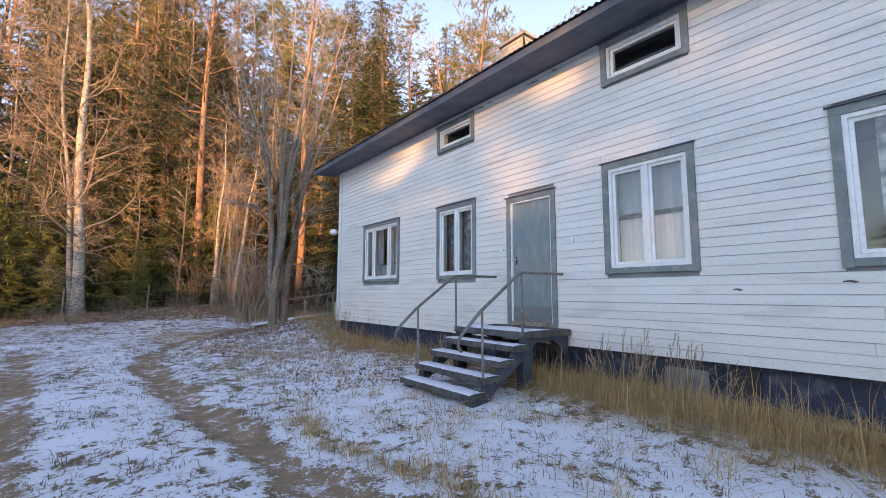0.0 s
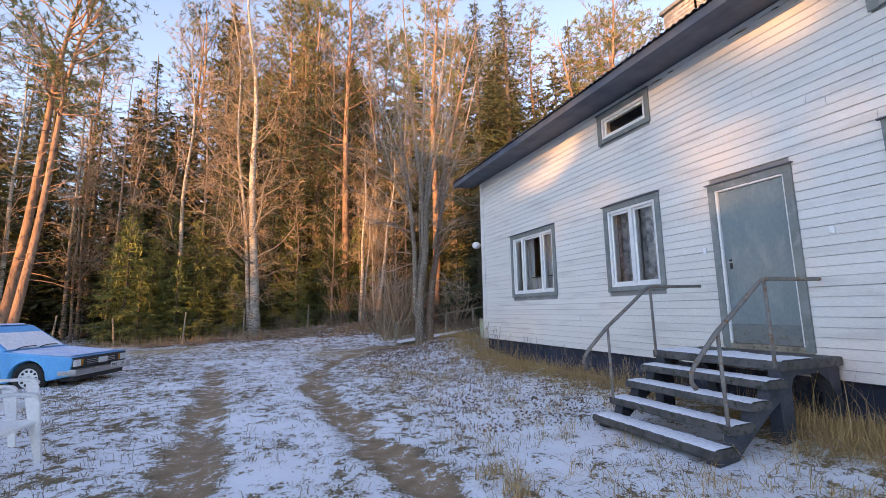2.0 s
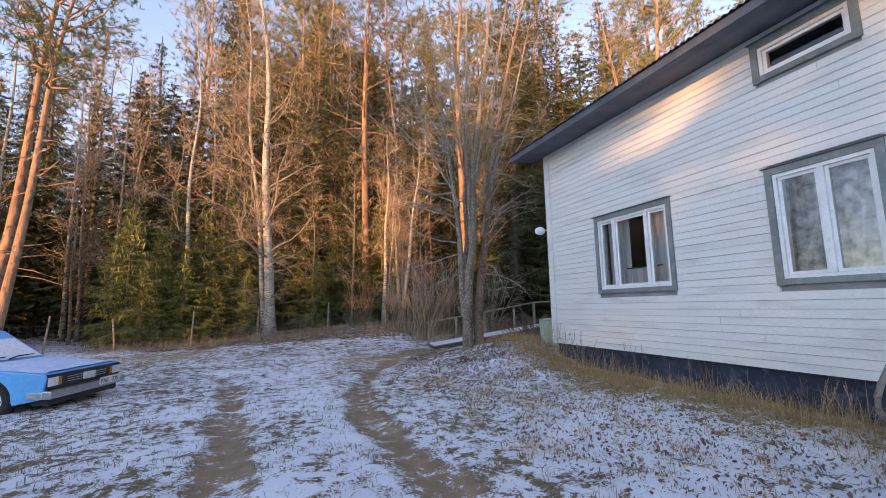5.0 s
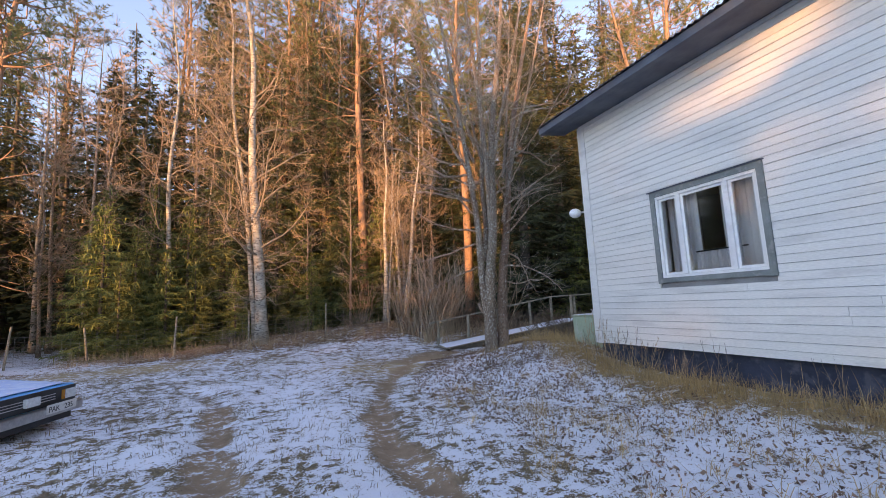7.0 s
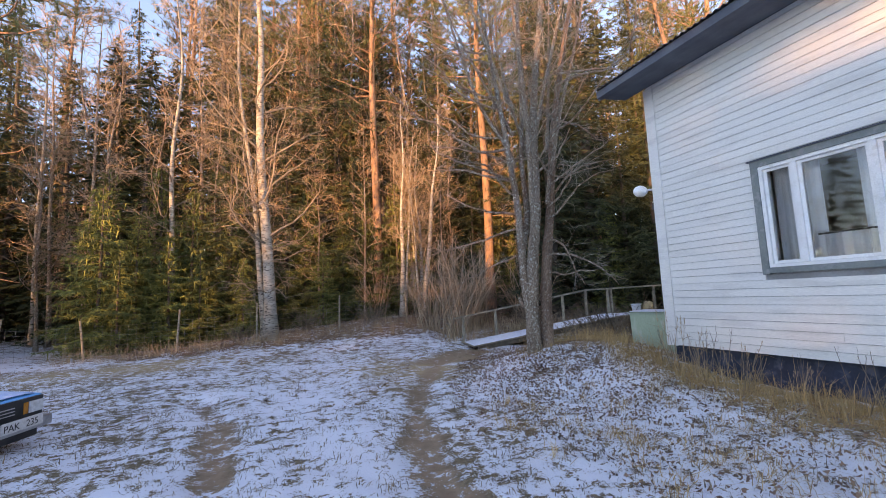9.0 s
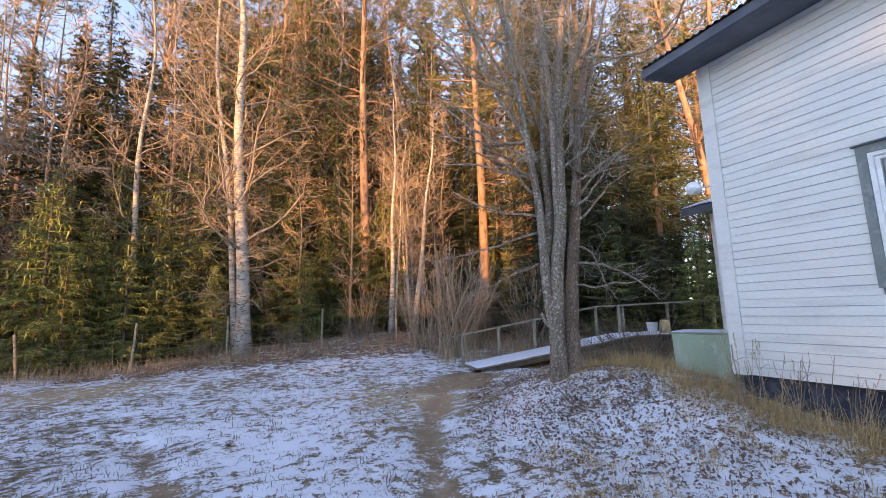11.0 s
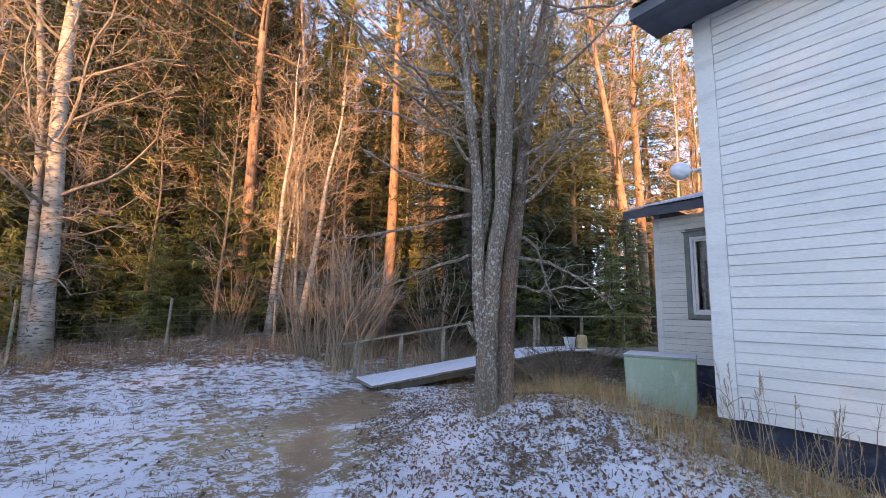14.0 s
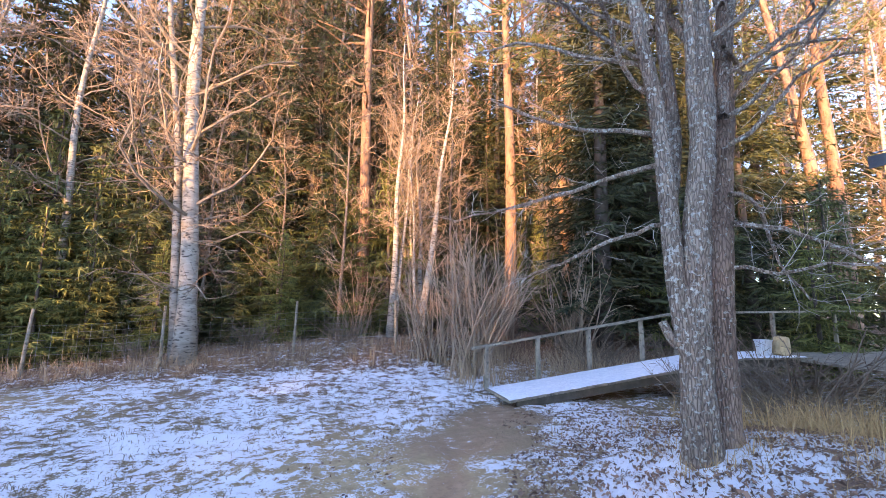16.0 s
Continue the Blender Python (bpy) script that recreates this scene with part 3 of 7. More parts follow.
def build_roof():
    roof = tagged(new("roof"), "dark corrugated metal roof with grey-blue boarded eaves", "roof", kind="structure")
    y0, y1, slope = WALL_Y0 - 0.4, WALL_Y1 + 0.42, math.tan(radians(23))
    ex, ez, rx = 4.80, 5.24, 9.2
    # corrugated sheets, waves run up the slope
    g = Geo()
    n = int((y1 - y0) / 0.025)
    for i in range(n + 1):
        y = y0 + (y1 - y0) * i / n
        dz = 0.018 * math.cos(i * math.pi / 2)
        g.v += [(ex - 0.08, y, ez + dz - 0.05 * slope + 0.02), (rx, y, ez + dz + (rx - ex) * slope + 0.02), (13.9, y, ez + dz + (rx - ex) * slope - (13.9 - rx) * slope + 0.02)]
    for i in range(n):
        for j in (0, 1):
            a = 3 * i + j
            g.f.append((a, a + 3, a + 4, a + 1))
    part("sheet", g, M_METALROOF, roof, "corrugated metal with dusting of snow")
    g = Geo()
    k = [(ex, ez - 0.004), (rx, ez + (rx - ex) * slope - 0.004), (13.85, ez + (rx - ex) * slope - (13.85 - rx) * slope - 0.004)]
    for (xa, za), (xb, zb) in zip(k, k[1:]):
        g.v += [(xa, y0, za), (xb, y0, zb), (xb, y1, zb), (xa, y1, za), (xa, y0, za - 0.03), (xb, y0, zb - 0.03), (xb, y1, zb - 0.03), (xa, y1, za - 0.03)]
        b = len(g.v) - 8
        g.f += [tuple(b + i for i in q) for q in ((0, 3, 2, 1), (4, 5, 6, 7), (0, 1, 5, 4), (3, 7, 6, 2), (0, 4, 7, 3), (1, 2, 6, 5))]
    part("decking", g, M_EAVE, roof)
    g = Geo()
    g.box(ex - 0.03, ex, y0, y1, ez - 0.135, ez - 0.005)
    part("fascia", g, M_EAVE, roof, bevel=0.004)
    # boarded soffit, one strip after another
    for i in range(6):
        xa, xb = ex + 0.005 + i * 0.105, ex + 0.005 + (i + 1) * 0.105 - 0.012
        g = Geo()
        g.box(xa, xb, y0, y1, ez - 0.12 + i * 0.008, ez - 0.10 + i * 0.008)
        part("soffit_board", g, M_EAVE, roof)
    for yy in (y1 - 0.03, y0):
        g = Geo()
        for (xa, za), (xb, zb) in zip(k, k[1:]):
            b = len(g.v)
            g.v += [(xa, yy, za - 0.17), (xb, yy, zb - 0.17), (xb, yy, zb), (xa, yy, za), (xa, yy + 0.03, za - 0.17), (xb, yy + 0.03, zb - 0.17), (xb, yy + 0.03, zb), (xa, yy + 0.03, za)]
            g.f += [tuple(b + i for i in q) for q in ((0, 1, 2, 3), (7, 6, 5, 4), (0, 4, 5, 1), (3, 2, 6, 7), (0, 3, 7, 4), (1, 5, 6, 2))]
        part("bargeboard", g, M_EAVE, roof)
    for i in range(4):
        g = Geo()
        xa = WALL_X + 0.03 + i * 1.1
        za = ez + (xa - ex) * slope - 0.05
        g.quad((xa, WALL_Y1 + 0.0, za), (xa, y1 - 0.03, za), (xa + 1.09, y1 - 0.03, za + 1.09 * slope), (xa + 1.09, WALL_Y1, za + 1.09 * slope))
        g.quad((xa, WALL_Y1 + 0.0, za + 0.02), (xa + 1.09, WALL_Y1, za + 1.09 * slope + 0.02), (xa + 1.09, y1 - 0.03, za + 1.09 * slope + 0.02), (xa, y1 - 0.03, za + 0.02))
        part("verge_soffit", g, M_EAVE, roof)
    # chimney of painted bricks
    ch = thing("chimney", "whitewashed brick chimney with a flat cap on the roof", "chimney")
    g = Geo()
    cx0, cx1, cy0, cy1, cz0, cz1 = 7.65, 8.35, 6.5, 7.25, 6.1, 7.85
    g.box(cx0 + 0.012, cx1 - 0.012, cy0 + 0.012, cy1 - 0.012, cz0, cz1)
    stack = part("stack", g, M_CONC, ch)
    rng = random.Random(8)
    for r in range(int((cz1 - 6.3) / 0.085)):
        z = 6.3 + r * 0.085
        for face in range(2):
            lim = cy1 if face == 0 else cx1
            lo = cy0 if face == 0 else cx0
            a = lo - (0.13 if r % 2 else 0)
            while a < lim:
                p, q = max(a, lo), min(a + 0.25, lim)
                if q - p > 0.05:
                    b = Geo()
                    if face == 0:
                        b.box(cx0, cx0 + 0.03, p, q, z, z + 0.073)
                    else:
                        b.box(p, q, cy0, cy0 + 0.03, z, z + 0.073)
                    part("brick", b, M_BRICK, stack)
                a += 0.26
    g = Geo()
    g.box(cx0 - 0.06, cx1 + 0.06, cy0 - 0.06, cy1 + 0.06, cz1, cz1 + 0.08)
    part("cap", g, M_CONC, ch, bevel=0.01)


build_roof()


def pane_box(g, y0, y1, z0, z1, x, t=0.005):
    g.box(x, x + t, y0, y1, z0, z1)


def window(name, o, lights, label, curtains=()):
    """Casing, frame, sashes with panes; lights are shares of the width."""
    y0, y1, z0, z1 = o
    w = tagged(new(name), label, "window", kind="structure")
    c, X = 0.088, WALL_X
    for nm, b in (("side_casing", (y0, y0 + c, z0, z1 - c)), ("side_casing", (y1 - c, y1, z0, z1 - c)), ("head_casing", (y0, y1, z1 - c, z1)), ("sill_casing", (y0 + c, y1 - c, z0 + 0.012, z0 + c))):
        g = Geo()
        g.box(X - 0.026, X + 0.03, *b)
        part(nm, g, M_TRIM, w, bevel=0.004)
    g = Geo()
    g.box(X - 0.055, X - 0.01, y0 - 0.025, y1 + 0.025, z1, z1 + 0.014)
    part("drip_cap", g, M_EAVE, w)
    iy0, iy1, iz0, iz1 = y0 + c, y1 - c, z0 + c, z1 - c
    fw = 0.045
    for nm, b in (("window_frame", (iy0, iy0 + fw, iz0, iz1)), ("window_frame", (iy1 - fw, iy1, iz0, iz1)), ("window_frame", (iy0 + fw, iy1 - fw, iz1 - fw, iz1)), ("window_sill", (iy0 + fw, iy1 - fw, iz0, iz0 + fw * 0.9))):
        g = Geo()
        g.box(X - 0.008, X + 0.17, *b)
        part(nm, g, M_SASH, w, bevel=0.003)
    total, y = float(sum(lights)), iy1 - fw
    for i, s in enumerate(lights):
        ly0 = y - (iy1 - iy0 - 2 * fw) * s / total
        if i:
            g = Geo()
            g.box(X - 0.004, X + 0.15, y - 0.035, y + 0.035, iz0 + fw, iz1 - fw)
            part("mullion", g, M_SASH, w, bevel=0.003)
        a, b = (ly0 + (0.035 if i < len(lights) - 1 else 0)), (y - (0.035 if i else 0))
        sw = 0.038
        sash = Geo()
        for q in ((a, a + sw, iz0 + fw, iz1 - fw), (b - sw, b, iz0 + fw, iz1 - fw), (a + sw, b - sw, iz0 + fw, iz0 + fw + sw), (a + sw, b - sw, iz1 - fw - sw, iz1 - fw)):
            sash.box(X + 0.03, X + 0.065, *q)
        so = part("sash", sash, M_SASH, w)
        g = Geo()
        pane_box(g, a + sw, b - sw, iz0 + fw + sw, iz1 - fw - sw, X + 0.045)
        p = part("pane", g, M_GLASS, so)
        p.visible_shadow = False
        y = ly0
    for kind, cy0, cy1, cz0, cz1 in curtains:
        g = Geo()
        n = max(8, int((cy1 - cy0) / 0.02))
        for i in range(n + 1):
            yy = cy0 + (cy1 - cy0) * i / n
            xx = X + 0.24 + 0.018 * math.sin(i * 0.9) + 0.008 * math.sin(i * 2.3)
            g.v += [(xx, yy, cz0), (xx, yy, cz1), (xx + 0.004, yy, cz0), (xx + 0.004, yy, cz1)]
        for i in range(n):
            a = 4 * i
            g.f += [(a, a + 4, a + 5, a + 1), (a + 2, a + 3, a + 7, a + 6)]
        cu = part("curtain", g, M_LACE if kind == "lace" else M_CURTAIN, None, smooth=True)
        tagged(cu, "patterned lace curtain hanging inside the window" if kind == "lace" else "plain white curtain hanging inside the window", "curtain", "curtains behind the windows")
        if kind == "half":
            g = Geo()
            g.tube([(X + 0.22, cy0 - 0.02, cz1 + 0.005), (X + 0.22, cy1 + 0.02, cz1 + 0.005)], [0.012] * 2, 8)
            tagged(part("curtain_rod", g, M_BLACK), "thin dark curtain rod across the window", "curtain rod", "curtain rods")
    return w


O = OPENINGS
window("window_1", O["window_1"], (0.24, 0.5, 0.26), "three-light window with white sashes in grey casing", [("plain", 10.0, 10.25, 1.9, 3.2), ("plain", 9.72, 9.98, 1.9, 3.2), ("plain", 8.7, 9.34, 1.9, 3.2), ("half", 9.05, 9.80, 1.9, 2.25)])
window("window_2", O["window_2"], (0.5, 0.5), "two-light window with white sashes in grey casing", [("lace", 5.98, 6.5, 1.9, 3.2), ("lace", 6.53, 7.02, 1.9, 3.2)])
window("window_3", O["window_3"], (0.5, 0.5), "two-light window with half curtains in grey casing", [("half", 2.12, 3.14, 1.88, 2.55), ("plain", 2.12, 3.14, 2.62, 3.2)])
window("window_4", O["window_4"], (0.5, 0.5), "two-light window with long lace curtains in grey casing", [("lace", -0.3, 0.52, 1.86, 3.2)])
window("window_5", O["window_5"], (1,), "low attic window under the eave in grey casing")
window("window_6", O["window_6"], (1,), "low attic window under the eave in worn grey casing")


def build_door():
    y0, y1, z0, z1 = O["door_1"]
    d = tagged(new("door_1"), "closed grey-blue ribbed entrance door with a worn kickboard", "door", kind="structure")
    X, c = WALL_X, 0.09
    for nm, b in (("side_casing", (y0, y0 + c, z0, z1 - c)), ("side_casing", (y1 - c, y1, z0, z1 - c)), ("head_casing", (y0, y1, z1 - c, z1))):
        g = Geo()
        g.box(X - 0.026, X + 0.03, *b)
        part(nm, g, M_TRIM, d, bevel=0.004)
    g = Geo()
    g.box(X - 0.055, X - 0.01, y0 - 0.025, y1 + 0.025, z1, z1 + 0.014)
    part("drip_cap", g, M_EAVE, d)
    iy0, iy1, iz1 = y0 + c, y1 - c, z1 - c
    for b in ((iy0, iy0 + 0.02, z0, iz1), (iy1 - 0.028, iy1, z0, iz1), (iy0 + 0.02, iy1 - 0.028, iz1 - 0.025, iz1)):
        g = Geo()
        g.box(X - 0.012, X + 0.16, *b)
        part("door_frame", g, M_SASH, d, bevel=0.003)
    a, b, t = iy0 + 0.022, iy1 - 0.03, iz1 - 0.028
    zb = z0 + 0.06
    g = Geo()
    n = 34
    prof = []
    for i in range(n):
        u0 = a + (b - a) * i / n
        s = (b - a) / n
        prof += [(u0, 0.0), (u0 + 0.72 * s, 0.0), (u0 + 0.80 * s, 0.0025), (u0 + 0.92 * s, 0.0025)]
    prof.append((b, 0.0))
    for y, dx in prof:
        g.v += [(X + 0.022 + dx, y, zb + 0.24), (X + 0.022 + dx, y, t)]
    for i in range(len(prof) - 1):
        g.f.append((2 * i, 2 * i + 2, 2 * i + 3, 2 * i + 1))
    g.box(X + 0.03, X + 0.07, a, b, zb, t)
    part("leaf", g, M_DOOR, d)
    g = Geo()
    g.box(X + 0.014, X + 0.032, a, b, zb, zb + 0.235)
    part("kickboard", g, M_KICK, d, "worn brown kickboard", bevel=0.003)
    g = Geo()
    g.box(X - 0.02, X + 0.1, y0 + 0.02, y1 - 0.02, z0 - 0.02, z0 + 0.055)
    part("threshold", g, M_WOOD, d, bevel=0.004)
    g = Geo()
    g.box(X + 0.012, X + 0.024, b - 0.085, b - 0.055, 2.0, 2.13)
    plate = part("lock_plate", g, M_BLACK, d, bevel=0.003)
    g = Geo()
    g.tube([(X + 0.02, b - 0.07, 2.09), (X - 0.03, b - 0.07, 2.09), (X - 0.035, b - 0.08, 2.09), (X - 0.035, b - 0.13, 2.088)], [0.008] * 4, 8)
    part("door_handle", g, M_CHROME, plate)
    for yy, zz in ((5.22, 2.28), (3.76, 2.32)):
        g = Geo()
        g.box(X - 0.02, X + 0.0, yy - 0.025, yy + 0.025, zz - 0.04, zz + 0.04)
        bl = part("switch_box", g, M_LAMP, None, bevel=0.004)
        tagged(bl, "small white switch box on the cladding beside the door", "switch box", "switch boxes by the door")


build_door()


def build_steps():
    st = thing("entrance_steps", "concrete entrance steps dusted with snow under the door", "steps", at=pose(0, 0, 0))
    ya, yb = 3.84, 5.33
    for i in range(4):
        xf, zt = 3.42 + 0.262 * i, 0.305 + 0.172 * i
        g = Geo()
        g.box(xf, xf + 0.31, ya, yb, zt - 0.075, zt)
        tr = part("tread", g, M_STEP, st, bevel=0.012)
        g = Geo()
        n = 30
        rng = random.Random(i)
        for k in range(n + 1):
            y = ya + 0.012 + (yb - ya - 0.024) * k / n
            f, b = xf + 0.012 + rng.uniform(0, 0.022), xf + 0.285 + rng.uniform(-0.03, 0.01)
            g.v += [(f, y, zt + 0.001), (f + 0.03, y, zt + 0.011), (b - 0.03, y, zt + 0.012), (b, y, zt + 0.001)]
        for k in range(n):
            for j in range(3):
                q = 4 * k + j
                g.f.append((q, q + 1, q + 5, q + 4))
        part("snow", g, M_SNOW, tr, "thin snow on the tread", smooth=True)
    g = Geo()
    g.box(4.44, 5.42, ya - 0.02, yb, 0.90, 0.99)
    ld = part("landing", g, M_STEP, st, bevel=0.012)
    g = Geo()
    n = 30
    rng = random.Random(9)
    for k in range(n + 1):
        y = ya + 0.01 + (yb - ya - 0.03) * k / n
        f, b = 4.455 + rng.uniform(0, 0.02), 4.98 + 0.06 * math.sin(k * 0.5) + rng.uniform(-0.04, 0.04)
        g.v += [(f, y, 0.991), (f + 0.03, y, 1.002), (b - 0.05, y, 1.001), (b, y, 0.991)]
    for k in range(n):
        for j in range(3):
            q = 4 * k + j
            g.f.append((q, q + 1, q + 5, q + 4))
    part("snow", g, M_SNOW, ld, "thin snow on the landing", smooth=True)
    # side stringers with an arch under the landing
    for y in (ya + 0.02, yb - 0.14):
        g = Geo()
        out = [(3.50, 0.10), (3.50, 0.225)]
        for i in range(4):
            out += [(3.50 + 0.262 * i, 0.228 + 0.172 * i), (3.44 + 0.262 * (i + 1), 0.228 + 0.172 * i)]
        out += [(4.46, 0.905), (5.40, 0.905), (5.40, 0.22)]
        arch = [(5.385, 0.22), (5.36, 0.46), (5.30, 0.62), (5.20, 0.76), (5.06, 0.845), (4.70, 0.85), (4.64, 0.82), (4.60, 0.74), (4.58, 0.10), (4.42, 0.10), (4.40, 0.62), (4.22, 0.52), (3.86, 0.28), (3.66, 0.10)]
        out += arch
        k = len(out)
        g.v = [(x, y, z) for x, z in out] + [(x, y + 0.12, z) for x, z in out]
        g.f = [tuple(range(k)), tuple(range(k, 2 * k))[::-1]] + [(i, k + i, k + (i + 1) % k, (i + 1) % k) for i in range(k)]
        part("stringer", g, M_STEPB, st, "blue-grey painted concrete")
    for y in (ya + 0.06, yb - 0.04):
        hr = Geo()
        pts = [(3.36, y, 0.82), (3.31, y, 0.88), (3.32, y, 0.96), (3.38, y, 1.03), (3.68, y, 1.29), (4.05, y, 1.54), (4.34, y, 1.745), (4.42, y, 1.785), (4.52, y, 1.795), (5.0, y, 1.797), (5.36, y, 1.80)]
        hr.tube(pts, [0.021] * len(pts), 10)
        rail = part("handrail", hr, M_RUST, st, "rusty steel tube", smooth=True)
        for x, z0, z1 in ((3.70, 0.40, 1.30), (4.44, 0.93, 1.78)):
            g = Geo()
            g.tube([(x, y - 0.01, z0), (x, y, z1)], [0.017] * 2, 8)
            part("post", g, M_RUST, rail, smooth=True)


build_steps()


def build_annex():
    def setting(name, geo, material, label, category):
        return tagged(part(name, geo, material), label, category, kind="structure")
    X, y0, y1, z0, z1 = 8.55, 12.02, 14.12, 0.95, 3.62
    wy0, wy1, wz0, wz1 = 12.35, 13.57, 1.72, 3.28
    g = Geo()
    for a, b, c, d in ((y0, wy0, z0, z1), (wy1, y1, z0, z1), (wy0, wy1, z0, wz0), (wy0, wy1, wz1, z1)):
        g.box(X + 0.02, X + 0.18, a + (0.03 if a == wy1 else 0), b, c, d)
    g.box(X + 0.02, 12.5, y1 - 0.1, y1, z0, z1 + 0.3)
    g.box(12.4, 12.5, y0, y1, z0, z1 + 0.3)
    wall = setting("wall_annex", g, M_BACK, "white board wall of the low porch annex", "wall")
    z = z0
    while z < z1:
        for a, b in ([(y0, wy0 + 0.02), (wy1 - 0.02, y1 - 0.1)] if wz0 + 0.02 < z + 0.1 and z < wz1 - 0.02 else [(y0, y1 - 0.1)]):
            g = Geo()
            g.box(X, X + 0.02, a, b, z, min(z + COURSE - 0.006, z1))
            part("board", g, M_WHITE, wall)
        z += COURSE
    g = Geo()
    g.box(X - 0.012, X + 0.02, y1 - 0.1, y1 + 0.012, z0 - 0.01, z1)
    part("corner_board", g, M_WHITE, wall, bevel=0.003)
    g = Geo()
    g.box(X + 0.08, 12.4, y0, y1 - 0.06, 0.0, z0 + 0.005)
    setting("foundation_annex", g, M_FOUND, "dark foundation under the annex", "foundation")
    g = Geo()
    g.box(9.6, 9.7, y0, y1 - 0.1, 1.0, 3.6)
    setting("wall_annex_inner", g, M_ROOM, "dim inner wall of the annex", "wall")
    global WALL_X
    keep, WALL_X = WALL_X, X
    window("window_7", (wy0, wy1, wz0, wz1), (1,), "annex window with white frame and valance in grey casing", [("plain", 12.5, 13.42, 2.85, 3.14), ("lace", 13.2, 13.42, 1.85, 2.85)])
    WALL_X = keep
    roof = tagged(new("roof_annex"), "low corrugated annex roof dusted with snow", "roof", kind="structure")
    ex, ez, sl, ya, yb = 8.18, 3.80, math.tan(radians(17)), 12.02, 14.50
    g = Geo()
    n = int((yb - ya) / 0.019)
    for i in range(n + 1):
        y = ya + (yb - ya) * i / n
        dz = 0.012 * math.cos(i * math.pi / 2)
        g.v += [(ex - 0.04, y, ez + dz), (12.8, y, ez + dz + (12.8 - ex) * sl)]
    g.f = [(2 * i, 2 * i + 2, 2 * i + 3, 2 * i + 1) for i in range(n)]
    part("sheet", g, M_SNOW, roof, "corrugated metal under thin snow")
    g = Geo()
    g.v = [(ex, ya, ez - 0.03), (12.7, ya, ez - 0.03 + 4.52 * sl), (12.7, yb, ez - 0.03 + 4.52 * sl), (ex, yb, ez - 0.03), (ex, ya, ez - 0.16), (12.7, ya, ez - 0.16 + 4.52 * sl), (12.7, yb, ez - 0.16 + 4.52 * sl), (ex, yb, ez - 0.16)]
    g.f = [(0, 3, 2, 1), (4, 5, 6, 7), (0, 1, 5, 4), (3, 7, 6, 2), (0, 4, 7, 3), (1, 2, 6, 5)]
    part("eave_box", g, M_EAVE, roof)
    g = Geo()
    g.box(ex - 0.025, ex, ya, yb + 0.02, ez - 0.19, ez - 0.025)
    part("fascia", g, M_EAVE, roof, bevel=0.004)


build_annex()


def build_lamp():
    la = thing("yard_lamp", "white globe yard lamp on a short arm at the house corner", "wall lamp")
    x, y, z = 5.44, 12.16, 3.38
    g = Geo()
    g.box(x + 0.03, x + 0.09, WALL_Y1 + 0.0, WALL_Y1 + 0.03, z - 0.06, z + 0.06)
    part("bracket", g, M_LAMP, la, bevel=0.005)
    g = Geo()
    g.tube([(x + 0.06, WALL_Y1 + 0.02, z), (x + 0.05, y - 0.02, z + 0.01), (x, y + 0.03, z + 0.01)], [0.018] * 3, 8)
    part("arm", g, M_LAMP, la, smooth=True)
    me = bpy.data.meshes.new("globe")
    bm = bmesh.new()
    bmesh.ops.create_uvsphere(bm, u_segments=20, v_segments=12, radius=0.105)
    for v in bm.verts:
        v.co = Vector((v.co.x * 1.25 + x - 0.06, v.co.y + y + 0.06, v.co.z * 0.95 + z + 0.0))
    for f in bm.faces:
        f.smooth = True
    bm.to_mesh(me)
    bm.free()
    me.materials.append(M_LAMP)
    new("globe", me).parent = la


build_lamp()


def build_green_box():
    b = thing("green_box", "pale green plastic storage box beside the house corner", "storage box", at=pose(6.13, 12.94, 0.39, 0, 0, 22))
    bot, top, z = 0.40, 0.425, 0.80
    g = Geo()
    g.v = [(0, -bot, 0), (0.75, -bot, 0), (0.75, bot, 0), (0, bot, 0), (-0.02, -top, z), (0.78, -top, z), (0.78, top, z), (-0.02, top, z)]
    g.f = [(3, 2, 1, 0), (4, 5, 6, 7), (0, 1, 5, 4), (1, 2, 6, 5), (2, 3, 7, 6), (3, 0, 4, 7)]
    part("body", g, M_GREEN, b, bevel=0.025)
    g = Geo()
    g.box(-0.03, 0.79, -top - 0.008, top + 0.008, z, z + 0.03)
    part("lid", g, M_GREEN, b, "pale green lid", bevel=0.015)
    g = Geo()
    n = 12
    for i in range(n + 1):
        yy = -top + 0.0 + 2 * top * i / n
        e = 0.012 * math.sin(i * 1.9)
        g.v += [(-0.01 + e, yy, z + 0.031), (0.03 + e, yy, z + 0.041), (0.72 + e, yy, z + 0.041), (0.77 - e, yy, z + 0.031)]
    for i in range(n):
        for j in range(3):
            q = 4 * i + j
            g.f.append((q, q + 1, q + 5, q + 4))
    part("snow", g, M_SNOW, b, "film of snow on the lid", smooth=True)


build_green_box()


